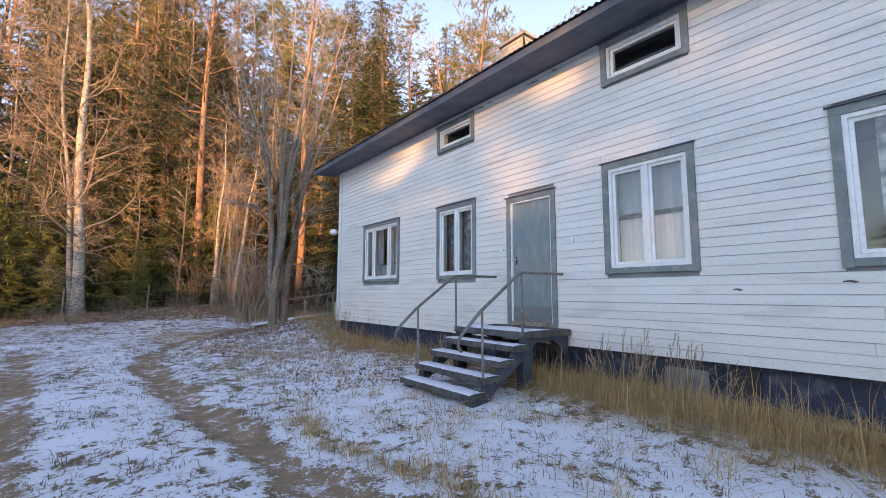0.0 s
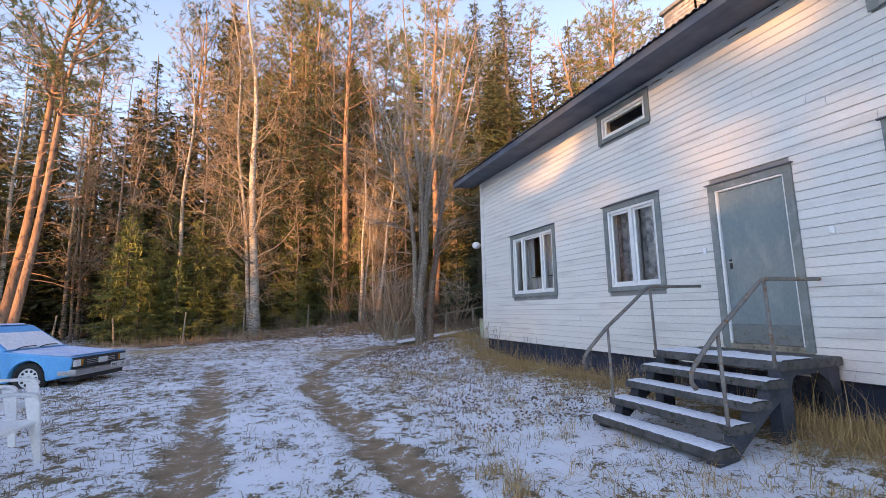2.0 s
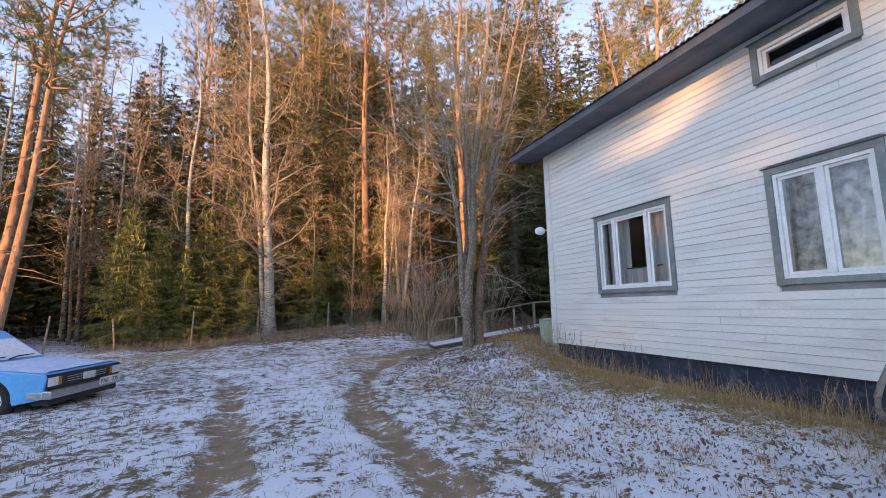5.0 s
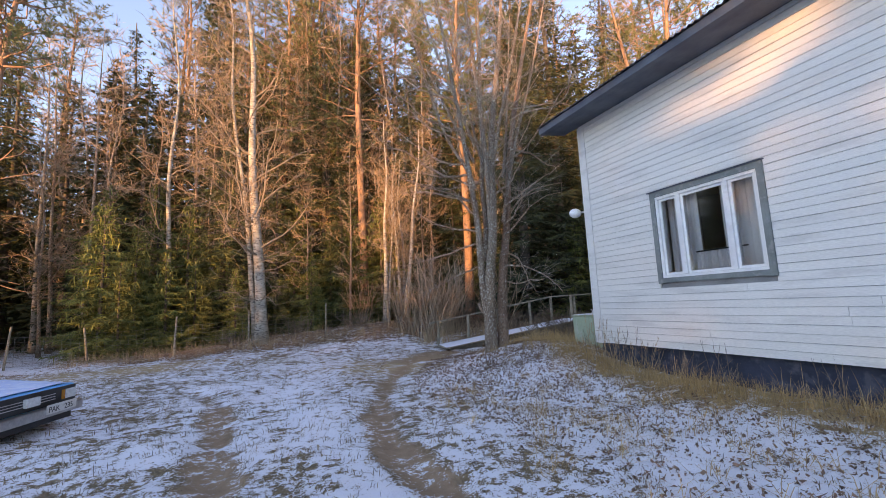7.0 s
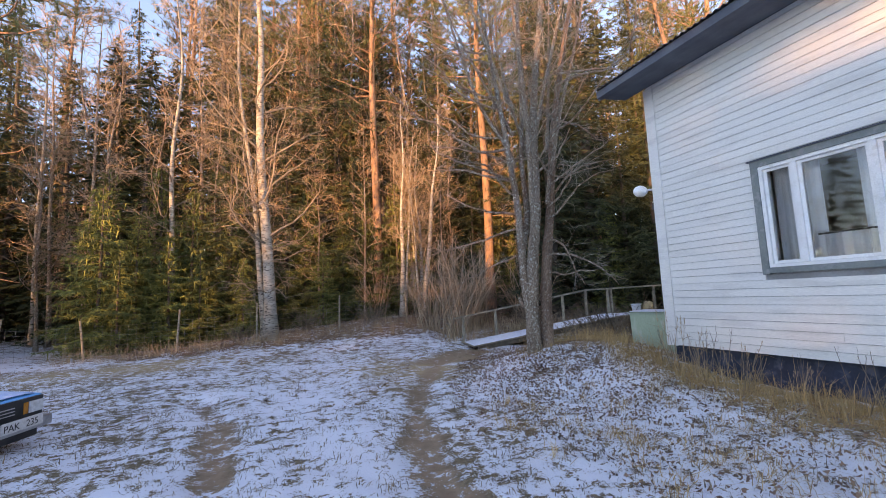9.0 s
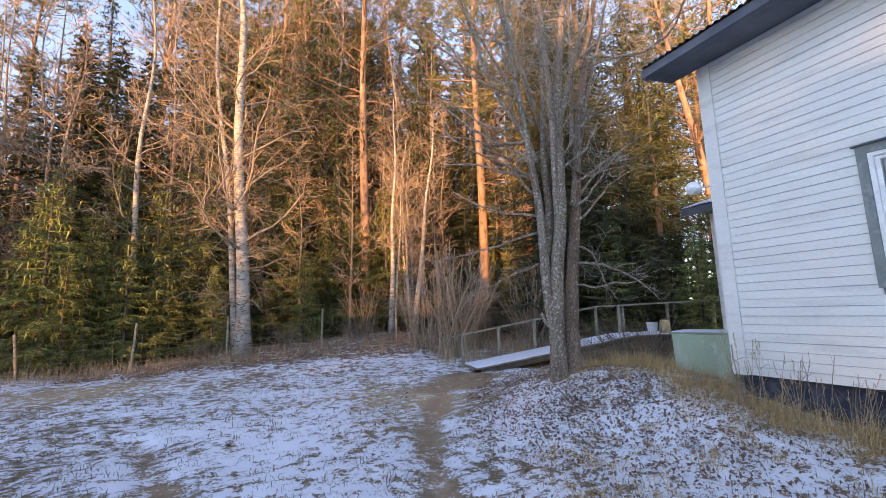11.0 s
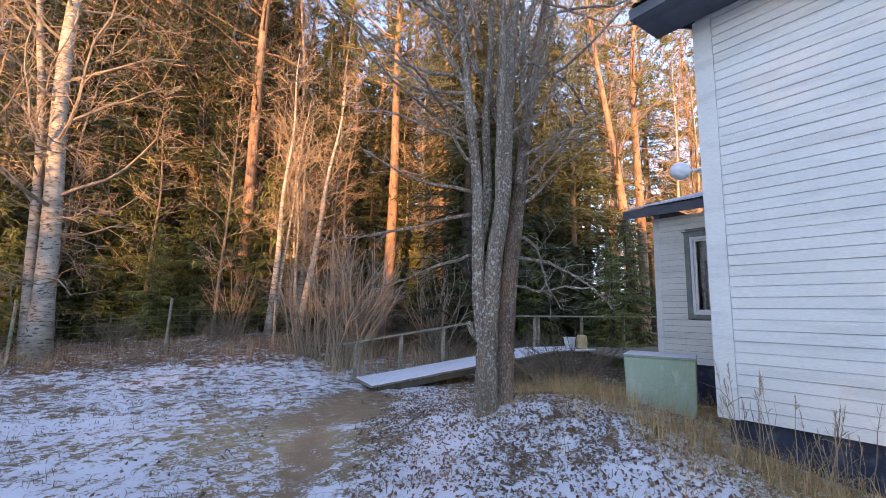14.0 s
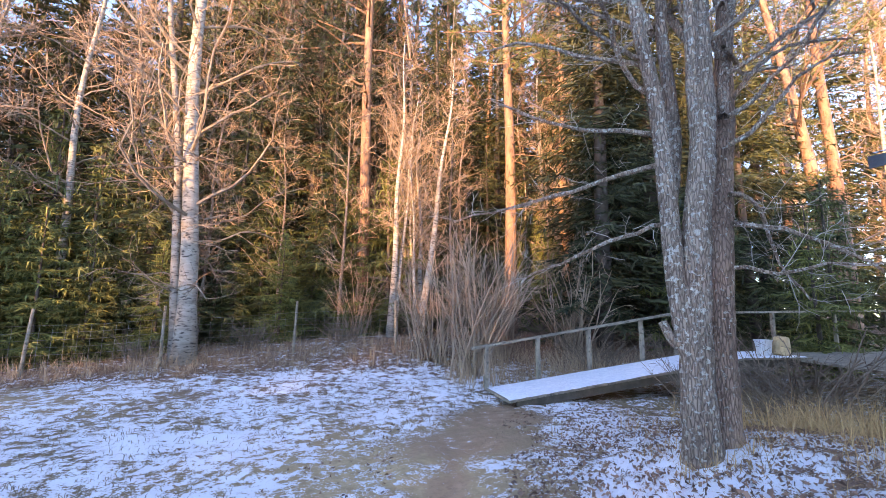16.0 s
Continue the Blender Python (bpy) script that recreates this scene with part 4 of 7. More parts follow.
def build_ramp():
    A, B, d = Vector((4.77, 19.06, 0)), Vector((4.56, 17.82, 0)), Vector((0.986, -0.166, 0))
    side = (B - A).normalized()
    rp = thing("wooden_ramp", "snow-covered plank ramp with a weathered wooden rail", "ramp")

    def at(s, u, z):
        p = A + d * s + side * u
        return (p.x, p.y, z)
    L, W = 4.7, 1.26

    def deck_z(s):
        return 0.24 + (0.86 - 0.24) * min(max(s, 0) / L, 1)
    n = 38
    for i in range(n):
        s0, s1 = 0.0 + i * 6.3 / n, (i + 1) * 6.3 / n - 0.006
        g = Geo()
        pts = [at(s0, 0, deck_z(s0)), at(s1, 0, deck_z(s1)), at(s1, W, deck_z(s1)), at(s0, W, deck_z(s0))]
        g.v = pts + [(x, y, z - 0.03) for x, y, z in pts]
        g.f = [(0, 3, 2, 1), (4, 5, 6, 7), (0, 1, 5, 4), (1, 2, 6, 5), (2, 3, 7, 6), (3, 0, 4, 7)]
        part("plank", g, M_WOOD, rp)
    g = Geo()
    rng = random.Random(3)
    n = 60
    for i in range(n + 1):
        s = 0.02 + 6.2 * i / n
        a, b = 0.02 + rng.uniform(0, 0.03), W - 0.02 - rng.uniform(0, 0.04)
        z = deck_z(s)
        g.v += [at(s, a, z + 0.002), at(s, a + 0.06, z + 0.014), at(s, b - 0.06, z + 0.014), at(s, b, z + 0.002)]
    for i in range(n):
        for j in range(3):
            q = 4 * i + j
            g.f.append((q, q + 1, q + 5, q + 4))
    part("snow", g, M_SNOW, rp, "thin snow on the planks", smooth=True)
    for u in (0.03, W - 0.08):
        g = Geo()
        for s0, s1 in ((0.15, L), (L, 6.3)):
            p = [at(s0, u, deck_z(s0) - 0.032), at(s1, u, deck_z(s1) - 0.032), at(s1, u + 0.05, deck_z(s1) - 0.032), at(s0, u + 0.05, deck_z(s0) - 0.032)]
            k = len(g.v)
            g.v += p + [(x, y, z - 0.13) for x, y, z in p]
            g.f += [tuple(k + i for i in q) for q in ((0, 3, 2, 1), (4, 5, 6, 7), (0, 1, 5, 4), (1, 2, 6, 5), (2, 3, 7, 6), (3, 0, 4, 7))]
        part("beam", g, M_DARKWOOD, rp)
    posts = [0.05, 1.13, 2.26, 3.5, 4.35, 5.17, 5.3, 6.97, 8.8, 10.5]
    tops = lambda s: 1.03 + 0.155 * min(s, 4.4) + 0.02 * max(s - 4.4, 0)
    for s in posts:
        g = Geo()
        x, y, _ = at(s, -0.06, 0)
        zb = h_at(x, y) - 0.1
        g.box(x - 0.035, x + 0.035, y - 0.035, y + 0.035, zb, tops(s) - 0.01)
        part("rail_post", g, M_WOOD, rp, bevel=0.004)
    g = Geo()
    for s0, s1 in ((-0.25, 4.4), (4.4, 10.7)):
        for u in (-0.11,):
            p = [at(s0, u, tops(s0)), at(s1, u, tops(s1)), at(s1, u + 0.10, tops(s1)), at(s0, u + 0.10, tops(s0))]
            k = len(g.v)
            g.v += p + [(x, y, z - 0.045) for x, y, z in p]
            g.f += [tuple(k + i for i in q) for q in ((0, 3, 2, 1), (4, 5, 6, 7), (0, 1, 5, 4), (1, 2, 6, 5), (2, 3, 7, 6), (3, 0, 4, 7))]
    part("handrail", g, M_WOOD, rp)
    g = Geo()
    a, b = Vector(at(6.3, 0.0, 0.83)), Vector(at(10.6, 0.0, 0.83))
    g.v = [tuple(a), tuple(b), (12.4, 14.2, 0.83), (9.2, 14.2, 0.83)]
    g.v += [(x, y, 0.79) for x, y, z in g.v]
    g.f = [(0, 3, 2, 1), (4, 5, 6, 7), (0, 1, 5, 4), (1, 2, 6, 5), (2, 3, 7, 6), (3, 0, 4, 7)]
    tagged(part("porch_deck", g, M_WOOD), "weathered plank deck between the ramp and the annex", "deck")
    x, y, _ = at(5.55, 0.9, 0)
    z = deck_z(5.55) + 0.016
    bucket = thing("bucket", "white plastic bucket standing on the snowy ramp", "bucket", at=Matrix.Translation((x, y, z)))
    g = Geo()
    n = 20
    for r, h in ((0.115, 0.0), (0.15, 0.28), (0.162, 0.28), (0.162, 0.305), (0.145, 0.305), (0.108, 0.015)):
        g.v += [(r * math.cos(6.2832 * q / n), r * math.sin(6.2832 * q / n), h) for q in range(n)]
    g.f = [(ring * n + q, ring * n + (q + 1) % n, (ring + 1) * n + (q + 1) % n, (ring + 1) * n + q) for ring in range(5) for q in range(n)]
    g.f += [tuple(range(n))[::-1], tuple(range(5 * n, 6 * n))]
    part("shell", g, M_PLASTIC, bucket)
    g = Geo()
    g.tube([(0.165 * math.cos(a), 0.03 - 0.16 * math.sin(a), 0.28 - 0.10 * math.sin(a)) for a in np.linspace(0, math.pi, 9)], [0.004] * 9, 5)
    part("bail", g, M_WIRE, bucket, "thin wire bail")
    x, y, _ = at(5.95, 0.95, 0)
    g = Geo()
    g.tube([(x - 0.06, y, deck_z(5.95) + 0.012), (x - 0.02, y, deck_z(5.95) + 0.16), (x + 0.03, y + 0.02, deck_z(5.95) + 0.36)], [0.14, 0.15, 0.13], 14)
    tagged(part("cut_log", g, M_LOGEND), "short pale cut log standing on the snowy ramp", "log")


build_ramp()


# ---- trees ----
def bend(rng, start, direction, length, n, wander, lift=0.0):
    """A wandering line of n steps."""
    p, d = Vector(start), Vector(direction).normalized()
    pts = [p.copy()]
    for i in range(n):
        d = (d + Vector((rng.gauss(0, wander), rng.gauss(0, wander), rng.gauss(0, wander) + lift))).normalized()
        p = p + d * (length / n)
        pts.append(p.copy())
    return pts


def ribbon(g, pts, w0, w1, rng):
    """A flat thin strip along a line, for twigs that are too fine to be round."""
    k, n = len(g.v), len(pts)
    side = Vector((rng.gauss(0, 1), rng.gauss(0, 1), rng.gauss(0, 0.5)))
    for i, p in enumerate(pts):
        d = pts[min(i + 1, n - 1)] - pts[max(i - 1, 0)]
        s = d.cross(side)
        s = s.normalized() if s.length > 1e-4 else Vector((1, 0, 0))
        w = (w0 + (w1 - w0) * i / (n - 1)) / 2
        g.v += [tuple(p - s * w), tuple(p + s * w)]
    for i in range(n - 1):
        a = k + 2 * i
        g.f.append((a, a + 1, a + 3, a + 2))


def along(pts, f):
    s = f * (len(pts) - 1)
    i = min(int(s), len(pts) - 2)
    return pts[i].lerp(pts[i + 1], s - i), (pts[i + 1] - pts[i]).normalized()


def limb_radius(R, f, slim):
    return max(R * (1 - 0.93 * f ** 0.85) * slim, 0.010)


def bare_tree(seed, stems, hgt, r0, bark, twig_mat, name, label, limbs=16, twigs=9, first=0.3, limb_len=0.28, up=0.35, twig_len=0.8, fine=5, tw=0.011, dead_low=0, sub=0.7, slim=0.3, wander=0.17):
    """A leafless tree: tapered stems, limbs that fork, fine twigs. stems: list of (dx, dy, lean x, lean y, height share, radius share)."""
    rng = random.Random(seed)
    t = thing(name, label, "tree")
    branch, twig = Geo(), Geo()
    for num, (dx, dy, lx, ly, hs, rs) in enumerate(stems):
        H, R = hgt * hs, r0 * rs
        n = 16
        pts = []
        ph = rng.uniform(0, 6.28)
        for i in range(n + 1):
            f = i / n
            wob = 0.012 * H * f
            pts.append(Vector((dx + lx * H * f + wob * math.sin(4 * f * 3 + ph), dy + ly * H * f + wob * math.cos(3.3 * f * 3 + ph), H * f - 0.15 * (i == 0))))
        radii = [R * (1.0 - 0.93 * (i / n) ** 0.85) * (1.35 if i == 0 else 1.0) + 0.006 for i in range(n + 1)]
        trunk = Geo()
        trunk.tube(pts, radii, 10)
        part("stem" if num else "trunk", trunk, bark, t, smooth=True)
        for k in range(limbs):
            f = first + (0.98 - first) * (k + rng.random()) / limbs
            o, d = along(pts, f)
            az = rng.uniform(0, 6.283)
            ln = hgt * limb_len * (1.05 - 0.75 * f) * rng.uniform(0.6, 1.2)
            dirn = Vector((math.cos(az), math.sin(az), up + rng.uniform(-0.1, 0.35) + 0.5 * f))
            lp = bend(rng, o, dirn, ln, 6, wander, 0.05)
            rb = limb_radius(R, f, slim)
            branch.tube(lp, [rb * (1 - 0.8 * i / 6) + 0.004 for i in range(7)], 5, cap=False)
            for j in range(twigs):
                ff = 0.15 + 0.85 * (j + rng.random()) / twigs
                oo, dd = along(lp, ff)
                off = Vector((rng.gauss(0, 1), rng.gauss(0, 1), rng.gauss(0.25, 0.6)))
                l2 = twig_len * rng.uniform(0.5, 1.3) * (1.15 - 0.5 * ff)
                tp = bend(rng, oo, dd * sub + off.normalized(), l2, 4, 0.16, 0.03)
                ribbon(twig, tp, tw * 1.3, tw * 0.6, rng)
                for q in range(fine):
                    o3, d3 = along(tp, rng.uniform(0.15, 1))
                    off = Vector((rng.gauss(0, 1), rng.gauss(0, 1), rng.gauss(0, 0.8)))
                    t3 = bend(rng, o3, d3 * 0.8 + off.normalized(), l2 * rng.uniform(0.25, 0.55), 2, 0.2, -0.02)
                    ribbon(twig, t3, tw * 0.75, tw * 0.4, rng)
        for k in range(dead_low):
            f = rng.uniform(0.07, first + 0.1)
            o, d = along(pts, f)
            az = rng.uniform(0, 6.283)
            lp = bend(rng, o, (math.cos(az), math.sin(az), rng.uniform(-0.1, 0.35)), hgt * rng.uniform(0.04, 0.11), 7, 0.28, 0.0)
            rb = R * 0.11
            branch.tube(lp, [rb * (1 - 0.75 * i / 7) + 0.003 for i in range(8)], 5, cap=False)
            for j in range(7):
                oo, dd = along(lp, rng.uniform(0.2, 1))
                off = Vector((rng.gauss(0, 1), rng.gauss(0, 1), rng.gauss(0.1, 0.6)))
                tp = bend(rng, oo, dd * 0.6 + off.normalized(), twig_len * rng.uniform(0.4, 1.0), 4, 0.2, 0)
                ribbon(twig, tp, tw * 1.1, tw * 0.5, rng)
                for q in range(3):
                    o3, d3 = along(tp, rng.uniform(0.2, 1))
                    ribbon(twig, bend(rng, o3, d3 + Vector((rng.gauss(0, 0.8), rng.gauss(0, 0.8), rng.gauss(0, 0.8))), 0.3, 2, 0.2), tw * 0.7, tw * 0.35, rng)
    part("crown", twig, twig_mat, t, "bare limbs and twigs", extra=(branch, M_LIMB if bark is M_BIRCH else bark))
    return t


def spruce(seed, hgt, label, low=0.05, spread=0.2, dense=1.0, droop=0.35, step=0.2, needles=None, thick=True, spray=1.0, slim=0.8):
    rng = random.Random(seed)
    t = thing("spruce", label, "tree")
    trunk, crown = Geo(), Geo()
    pts = [Vector((0.01 * hgt * math.sin(3 * i / 8), 0.008 * hgt * math.cos(2 * i / 8), hgt * i / 8 - 0.15 * (i == 0))) for i in range(9)]
    trunk.tube(pts, [0.013 * hgt * (1 - 0.95 * i / 8) + 0.01 for i in range(9)], 8)
    part("trunk", trunk, M_SPRUCEBARK, t, smooth=True)
    levels = int(hgt * 2.6 * dense)
    for lv in range(levels):
        f = low + (0.985 - low) * (lv + rng.random() * 0.6) / levels
        R = hgt * spread * (1 - f) ** 0.85 * rng.uniform(0.7, 1.15) + 0.12
        if f < 0.25:
            R *= 0.75 + f
        nb = rng.choice((5, 6, 7))
        a0 = rng.uniform(0, 6.28)
        for b in range(nb):
            az = a0 + 6.283 * b / nb + rng.uniform(-0.35, 0.35)
            ln = R * rng.uniform(0.65, 1.2)
            c, s = math.cos(az), math.sin(az)
            z0 = f * hgt + rng.uniform(-0.15, 0.15)
            m = max(3, int(ln / step))
            rise = 0.25 * (f - 0.35)
            spine = []
            for i in range(m + 1):
                u = i / m
                spine.append(Vector((c * ln * u, s * ln * u, z0 + ln * (rise * u - droop * u * u + 0.22 * u ** 4))))
            ribbon(crown, spine[::max(1, m // 3)] + [spine[-1]] if (m % max(1, m // 3)) else spine[::max(1, m // 3)], 0.03, 0.01, rng)
            side = Vector((-s, c, 0))
            for i in range(1, m + 1):
                u = i / m
                p = spine[i]
                w = (0.16 + 0.34 * math.sin(math.pi * min(u * 0.9 + 0.12, 1))) * min(ln, 2.2) * 0.5 * spray + 0.06
                for sg in ((-1, 1, -1, 1) if thick else (-1, 1)):
                    q = rng.uniform(0.5, 1.3)
                    tip = p + side * sg * w * q + Vector((c, s, 0)) * w * rng.uniform(0.4, 1.1) + Vector((0, 0, -0.3 * w * rng.uniform(0.0, 2.4)))
                    if thick:
                        # two thin needled shoots from one bud
                        tip2 = p.lerp(tip, rng.uniform(0.7, 1.0)) + Vector((rng.gauss(0, 0.16), rng.gauss(0, 0.16), rng.gauss(-0.05, 0.12))) * w * 1.6
                        for e in (tip, tip2):
                            hw = Vector((rng.gauss(0, 1), rng.gauss(0, 1), rng.gauss(0, 0.7))).normalized() * slim * (0.06 * step + 0.05 * w)
                            m3 = p.lerp(e, 0.35)
                            k = len(crown.v)
                            crown.v += [tuple(m3 - hw), tuple(e), tuple(m3 + hw)] if rng.random() < 0.5 else [tuple(p - hw), tuple(e), tuple(p + hw)]
                            crown.f.append((k, k + 1, k + 2))
                    else:
                        hw = 0.2 * step + 0.07 * w
                        fwd = Vector((c, s, 0)) * hw
                        midp = p.lerp(tip, 0.5) + Vector((0, 0, 0.03))
                        k = len(crown.v)
                        crown.v += [tuple(p), tuple(midp - fwd + Vector((0, 0, -0.04))), tuple(tip), tuple(midp + fwd)]
                        crown.f.append((k, k + 1, k + 2, k + 3))
                # hanging sprays
                if rng.random() < 0.75:
                    tip = p + Vector((rng.gauss(0, 0.08), rng.gauss(0, 0.08), -rng.uniform(0.12, 0.38)))
                    k = len(crown.v)
                    d2 = (Vector((c, s, 0)) if rng.random() < 0.5 else side) * (0.022 if spray < 1 else 0.04)
                    crown.v += [tuple(p - d2), tuple(tip), tuple(p + d2)]
                    crown.f.append((k, k + 1, k + 2))
    part("crown", crown, needles or M_SPRUCE, t, "dense drooping needles")
    return t


def pine(seed, hgt, label, first=0.42, r0=0.15, clumps=1.0, lean=0.0):
    rng = random.Random(seed)
    t = thing("pine", label, "tree")
    trunk, branch, crown = Geo(), Geo(), Geo()
    n = 14
    ph = rng.uniform(0, 6)
    pts = [Vector((lean * hgt * i / n + 0.012 * hgt * math.sin(0.5 * i + ph) * i / n, 0.012 * hgt * math.cos(0.4 * i + ph) * i / n, hgt * i / n - 0.15 * (i == 0))) for i in range(n + 1)]
    trunk.tube(pts, [r0 * (1 - 0.85 * (i / n) ** 1.1) * (1.25 if i == 0 else 1) for i in range(n + 1)], 10)
    nb = int(34 * clumps)
    for k in range(nb):
        f = first + (0.99 - first) * (k + rng.random()) / nb
        o, d = along(pts, f)
        az = rng.uniform(0, 6.283)
        g = (f - first) / (1 - first)
        ln = hgt * 0.15 * (0.45 + 1.1 * g * (1 - g) * 2) * rng.uniform(0.6, 1.25) + 0.3
        lp = bend(rng, o, (math.cos(az), math.sin(az), 0.1 + 0.7 * g), ln, 5, 0.18, 0.08)
        rb = 0.035 * (1.2 - 0.7 * g)
        branch.tube(lp, [rb * (1 - 0.8 * i / 5) + 0.005 for i in range(6)], 5, cap=False)
        for j in range(int(10 * clumps)):
            oo, dd = along(lp, 0.35 + 0.65 * rng.random())
            c = oo + Vector((rng.gauss(0, 0.32), rng.gauss(0, 0.32), rng.gauss(0.06, 0.16)))
            ribbon(branch, [oo, oo.lerp(c, 0.5) + Vector((0, 0, -0.03)), c], 0.012, 0.006, rng)
            for q in range(13):
                v = Vector((rng.gauss(0, 1), rng.gauss(0, 1), rng.gauss(0.35, 0.8))).normalized()
                tip = c + v * rng.uniform(0.14, 0.36)
                s = v.orthogonal().normalized() * 0.021
                kk = len(crown.v)
                b2 = c + v * 0.03
                crown.v += [tuple(b2 - s), tuple(tip), tuple(b2 + s)]
                crown.f.append((kk, kk + 1, kk + 2))
    for k in range(12):
        f = rng.uniform(0.12, first + 0.05)
        o, d = along(pts, f)
        az = rng.uniform(0, 6.283)
        lp = bend(rng, o, (math.cos(az), math.sin(az), rng.uniform(-0.25, 0.15)), rng.uniform(0.4, 1.9), 4, 0.15, -0.02)
        branch.tube(lp, [0.018 * (1 - 0.75 * i / 4) + 0.003 for i in range(5)], 4, cap=False)
    part("trunk", trunk, M_PINE, t, smooth=True)
    part("crown", crown, M_PINENEEDLE, t, "needle clumps on crooked limbs", extra=(branch, M_PINE))
    return t


def shrub(seed, hgt, stems, label, name="shrub", mat_=None, spread=0.35, thick=1.0):
    rng = random.Random(seed)
    t = thing(name, label, "shrub")
    for k in range(stems):
        stem = twig = Geo()
        az = rng.uniform(0, 6.283)
        h = hgt * rng.uniform(0.55, 1.1)
        o = Vector((rng.gauss(0, 0.18), rng.gauss(0, 0.18), -0.08))
        lp = bend(rng, o, (spread * math.cos(az), spread * math.sin(az), 1), h, 7, 0.09)
        stem.tube(lp, [thick * (0.014 * (1 - 0.8 * i / 7) + 0.003) for i in range(8)], 4, cap=False)
        for j in range(9):
            oo, dd = along(lp, rng.uniform(0.25, 1))
            tp = bend(rng, oo, dd + Vector((rng.gauss(0, 0.7), rng.gauss(0, 0.7), rng.gauss(0.1, 0.4))), hgt * rng.uniform(0.1, 0.3), 3, 0.15)
            ribbon(twig, tp, 0.010 * thick, 0.005 * thick, rng)
            for q in range(2):
                o3, d3 = along(tp, rng.random())
                ribbon(twig, bend(rng, o3, d3 + Vector((rng.gauss(0, 0.8), rng.gauss(0, 0.8), rng.gauss(0, 0.5))), hgt * 0.1, 2, 0.2), 0.007, 0.004, rng)
        part("stem", stem, mat_ or M_TWIG, t)
    return t


def put(tmpl, x, y, scale=1.0, turn=0.0, lean=(0, 0), sz=None, dz=0.0):
    m = Matrix.Translation((x, y, h_at(x, y) + dz)) @ Euler((lean[0], lean[1], turn)).to_matrix().to_4x4() @ Matrix.Diagonal((scale, scale, sz or scale, 1))
    return copy_thing(tmpl, m)


def place(tmpl, x, y, turn=0.0, scale=1.0, lean=(0, 0)):
    tmpl.matrix_basis = Matrix.Translation((x, y, h_at(x, y))) @ Euler((lean[0], lean[1], turn)).to_matrix().to_4x4() @ Matrix.Diagonal((scale, scale, scale, 1))
    return tmpl


# the double-trunked tree beside the path
def rough_stem(g, pts, r0, r1, rng, sides=14, seg=0.07, flare=0.0):
    """A stem through pts (height rises along it) with plated, uneven bark."""
    lens = [0.0]
    for a, b in zip(pts, pts[1:]):
        lens.append(lens[-1] + (b - a).length)
    n = max(6, int(min(lens[-1], 6.0) / seg))
    line = []
    for i in range(n + 1):
        u = (i / n) ** 1.25 * lens[-1]
        k = max(q for q in range(len(pts) - 1) if lens[q] <= u + 1e-9)
        w = (u - lens[k]) / max(lens[k + 1] - lens[k], 1e-6)
        p0, p1, p2, p3 = pts[max(k - 1, 0)], pts[k], pts[k + 1], pts[min(k + 2, len(pts) - 1)]
        q = 0.5 * (2 * p1 + (p2 - p0) * w + (2 * p0 - 5 * p1 + 4 * p2 - p3) * w * w + (3 * p1 - p0 - 3 * p2 + p3) * w ** 3)
        line.append((q, u / lens[-1]))
    k0, ph = len(g.v), rng.uniform(0, 50)
    for i, (p, f) in enumerate(line):
        d = (line[min(i + 1, n)][0] - line[max(i - 1, 0)][0]).normalized()
        a = d.cross(Vector((0.2, 0.98, 0.0))).normalized()
        c = d.cross(a)
        r = r0 + (r1 - r0) * f ** 0.8 + flare * math.exp(-f * lens[-1] / 0.22)
        for j in range(sides):
            w = 2 * math.pi * j / sides
            v = Vector((math.cos(w) * 2.2, math.sin(w) * 2.2, p.z * 3.0 + ph))
            rr = r * (1 + 0.16 * noise.noise(v) + 0.10 * noise.noise(v * 2.7) + (0.3 * flare / r0 * math.cos(5 * w + ph) * math.exp(-f * lens[-1] / 0.2)))
            g.v.append(tuple(p + rr * (math.cos(w) * a + math.sin(w) * c)))
    for i in range(n):
        for j in range(sides):
            j2 = (j + 1) % sides
            g.f.append((k0 + i * sides + j, k0 + i * sides + j2, k0 + (i + 1) * sides + j2, k0 + (i + 1) * sides + j))
    g.f.append(tuple(k0 + n * sides + j for j in range(sides)))
    return [q for q, _ in line], [f for _, f in line]


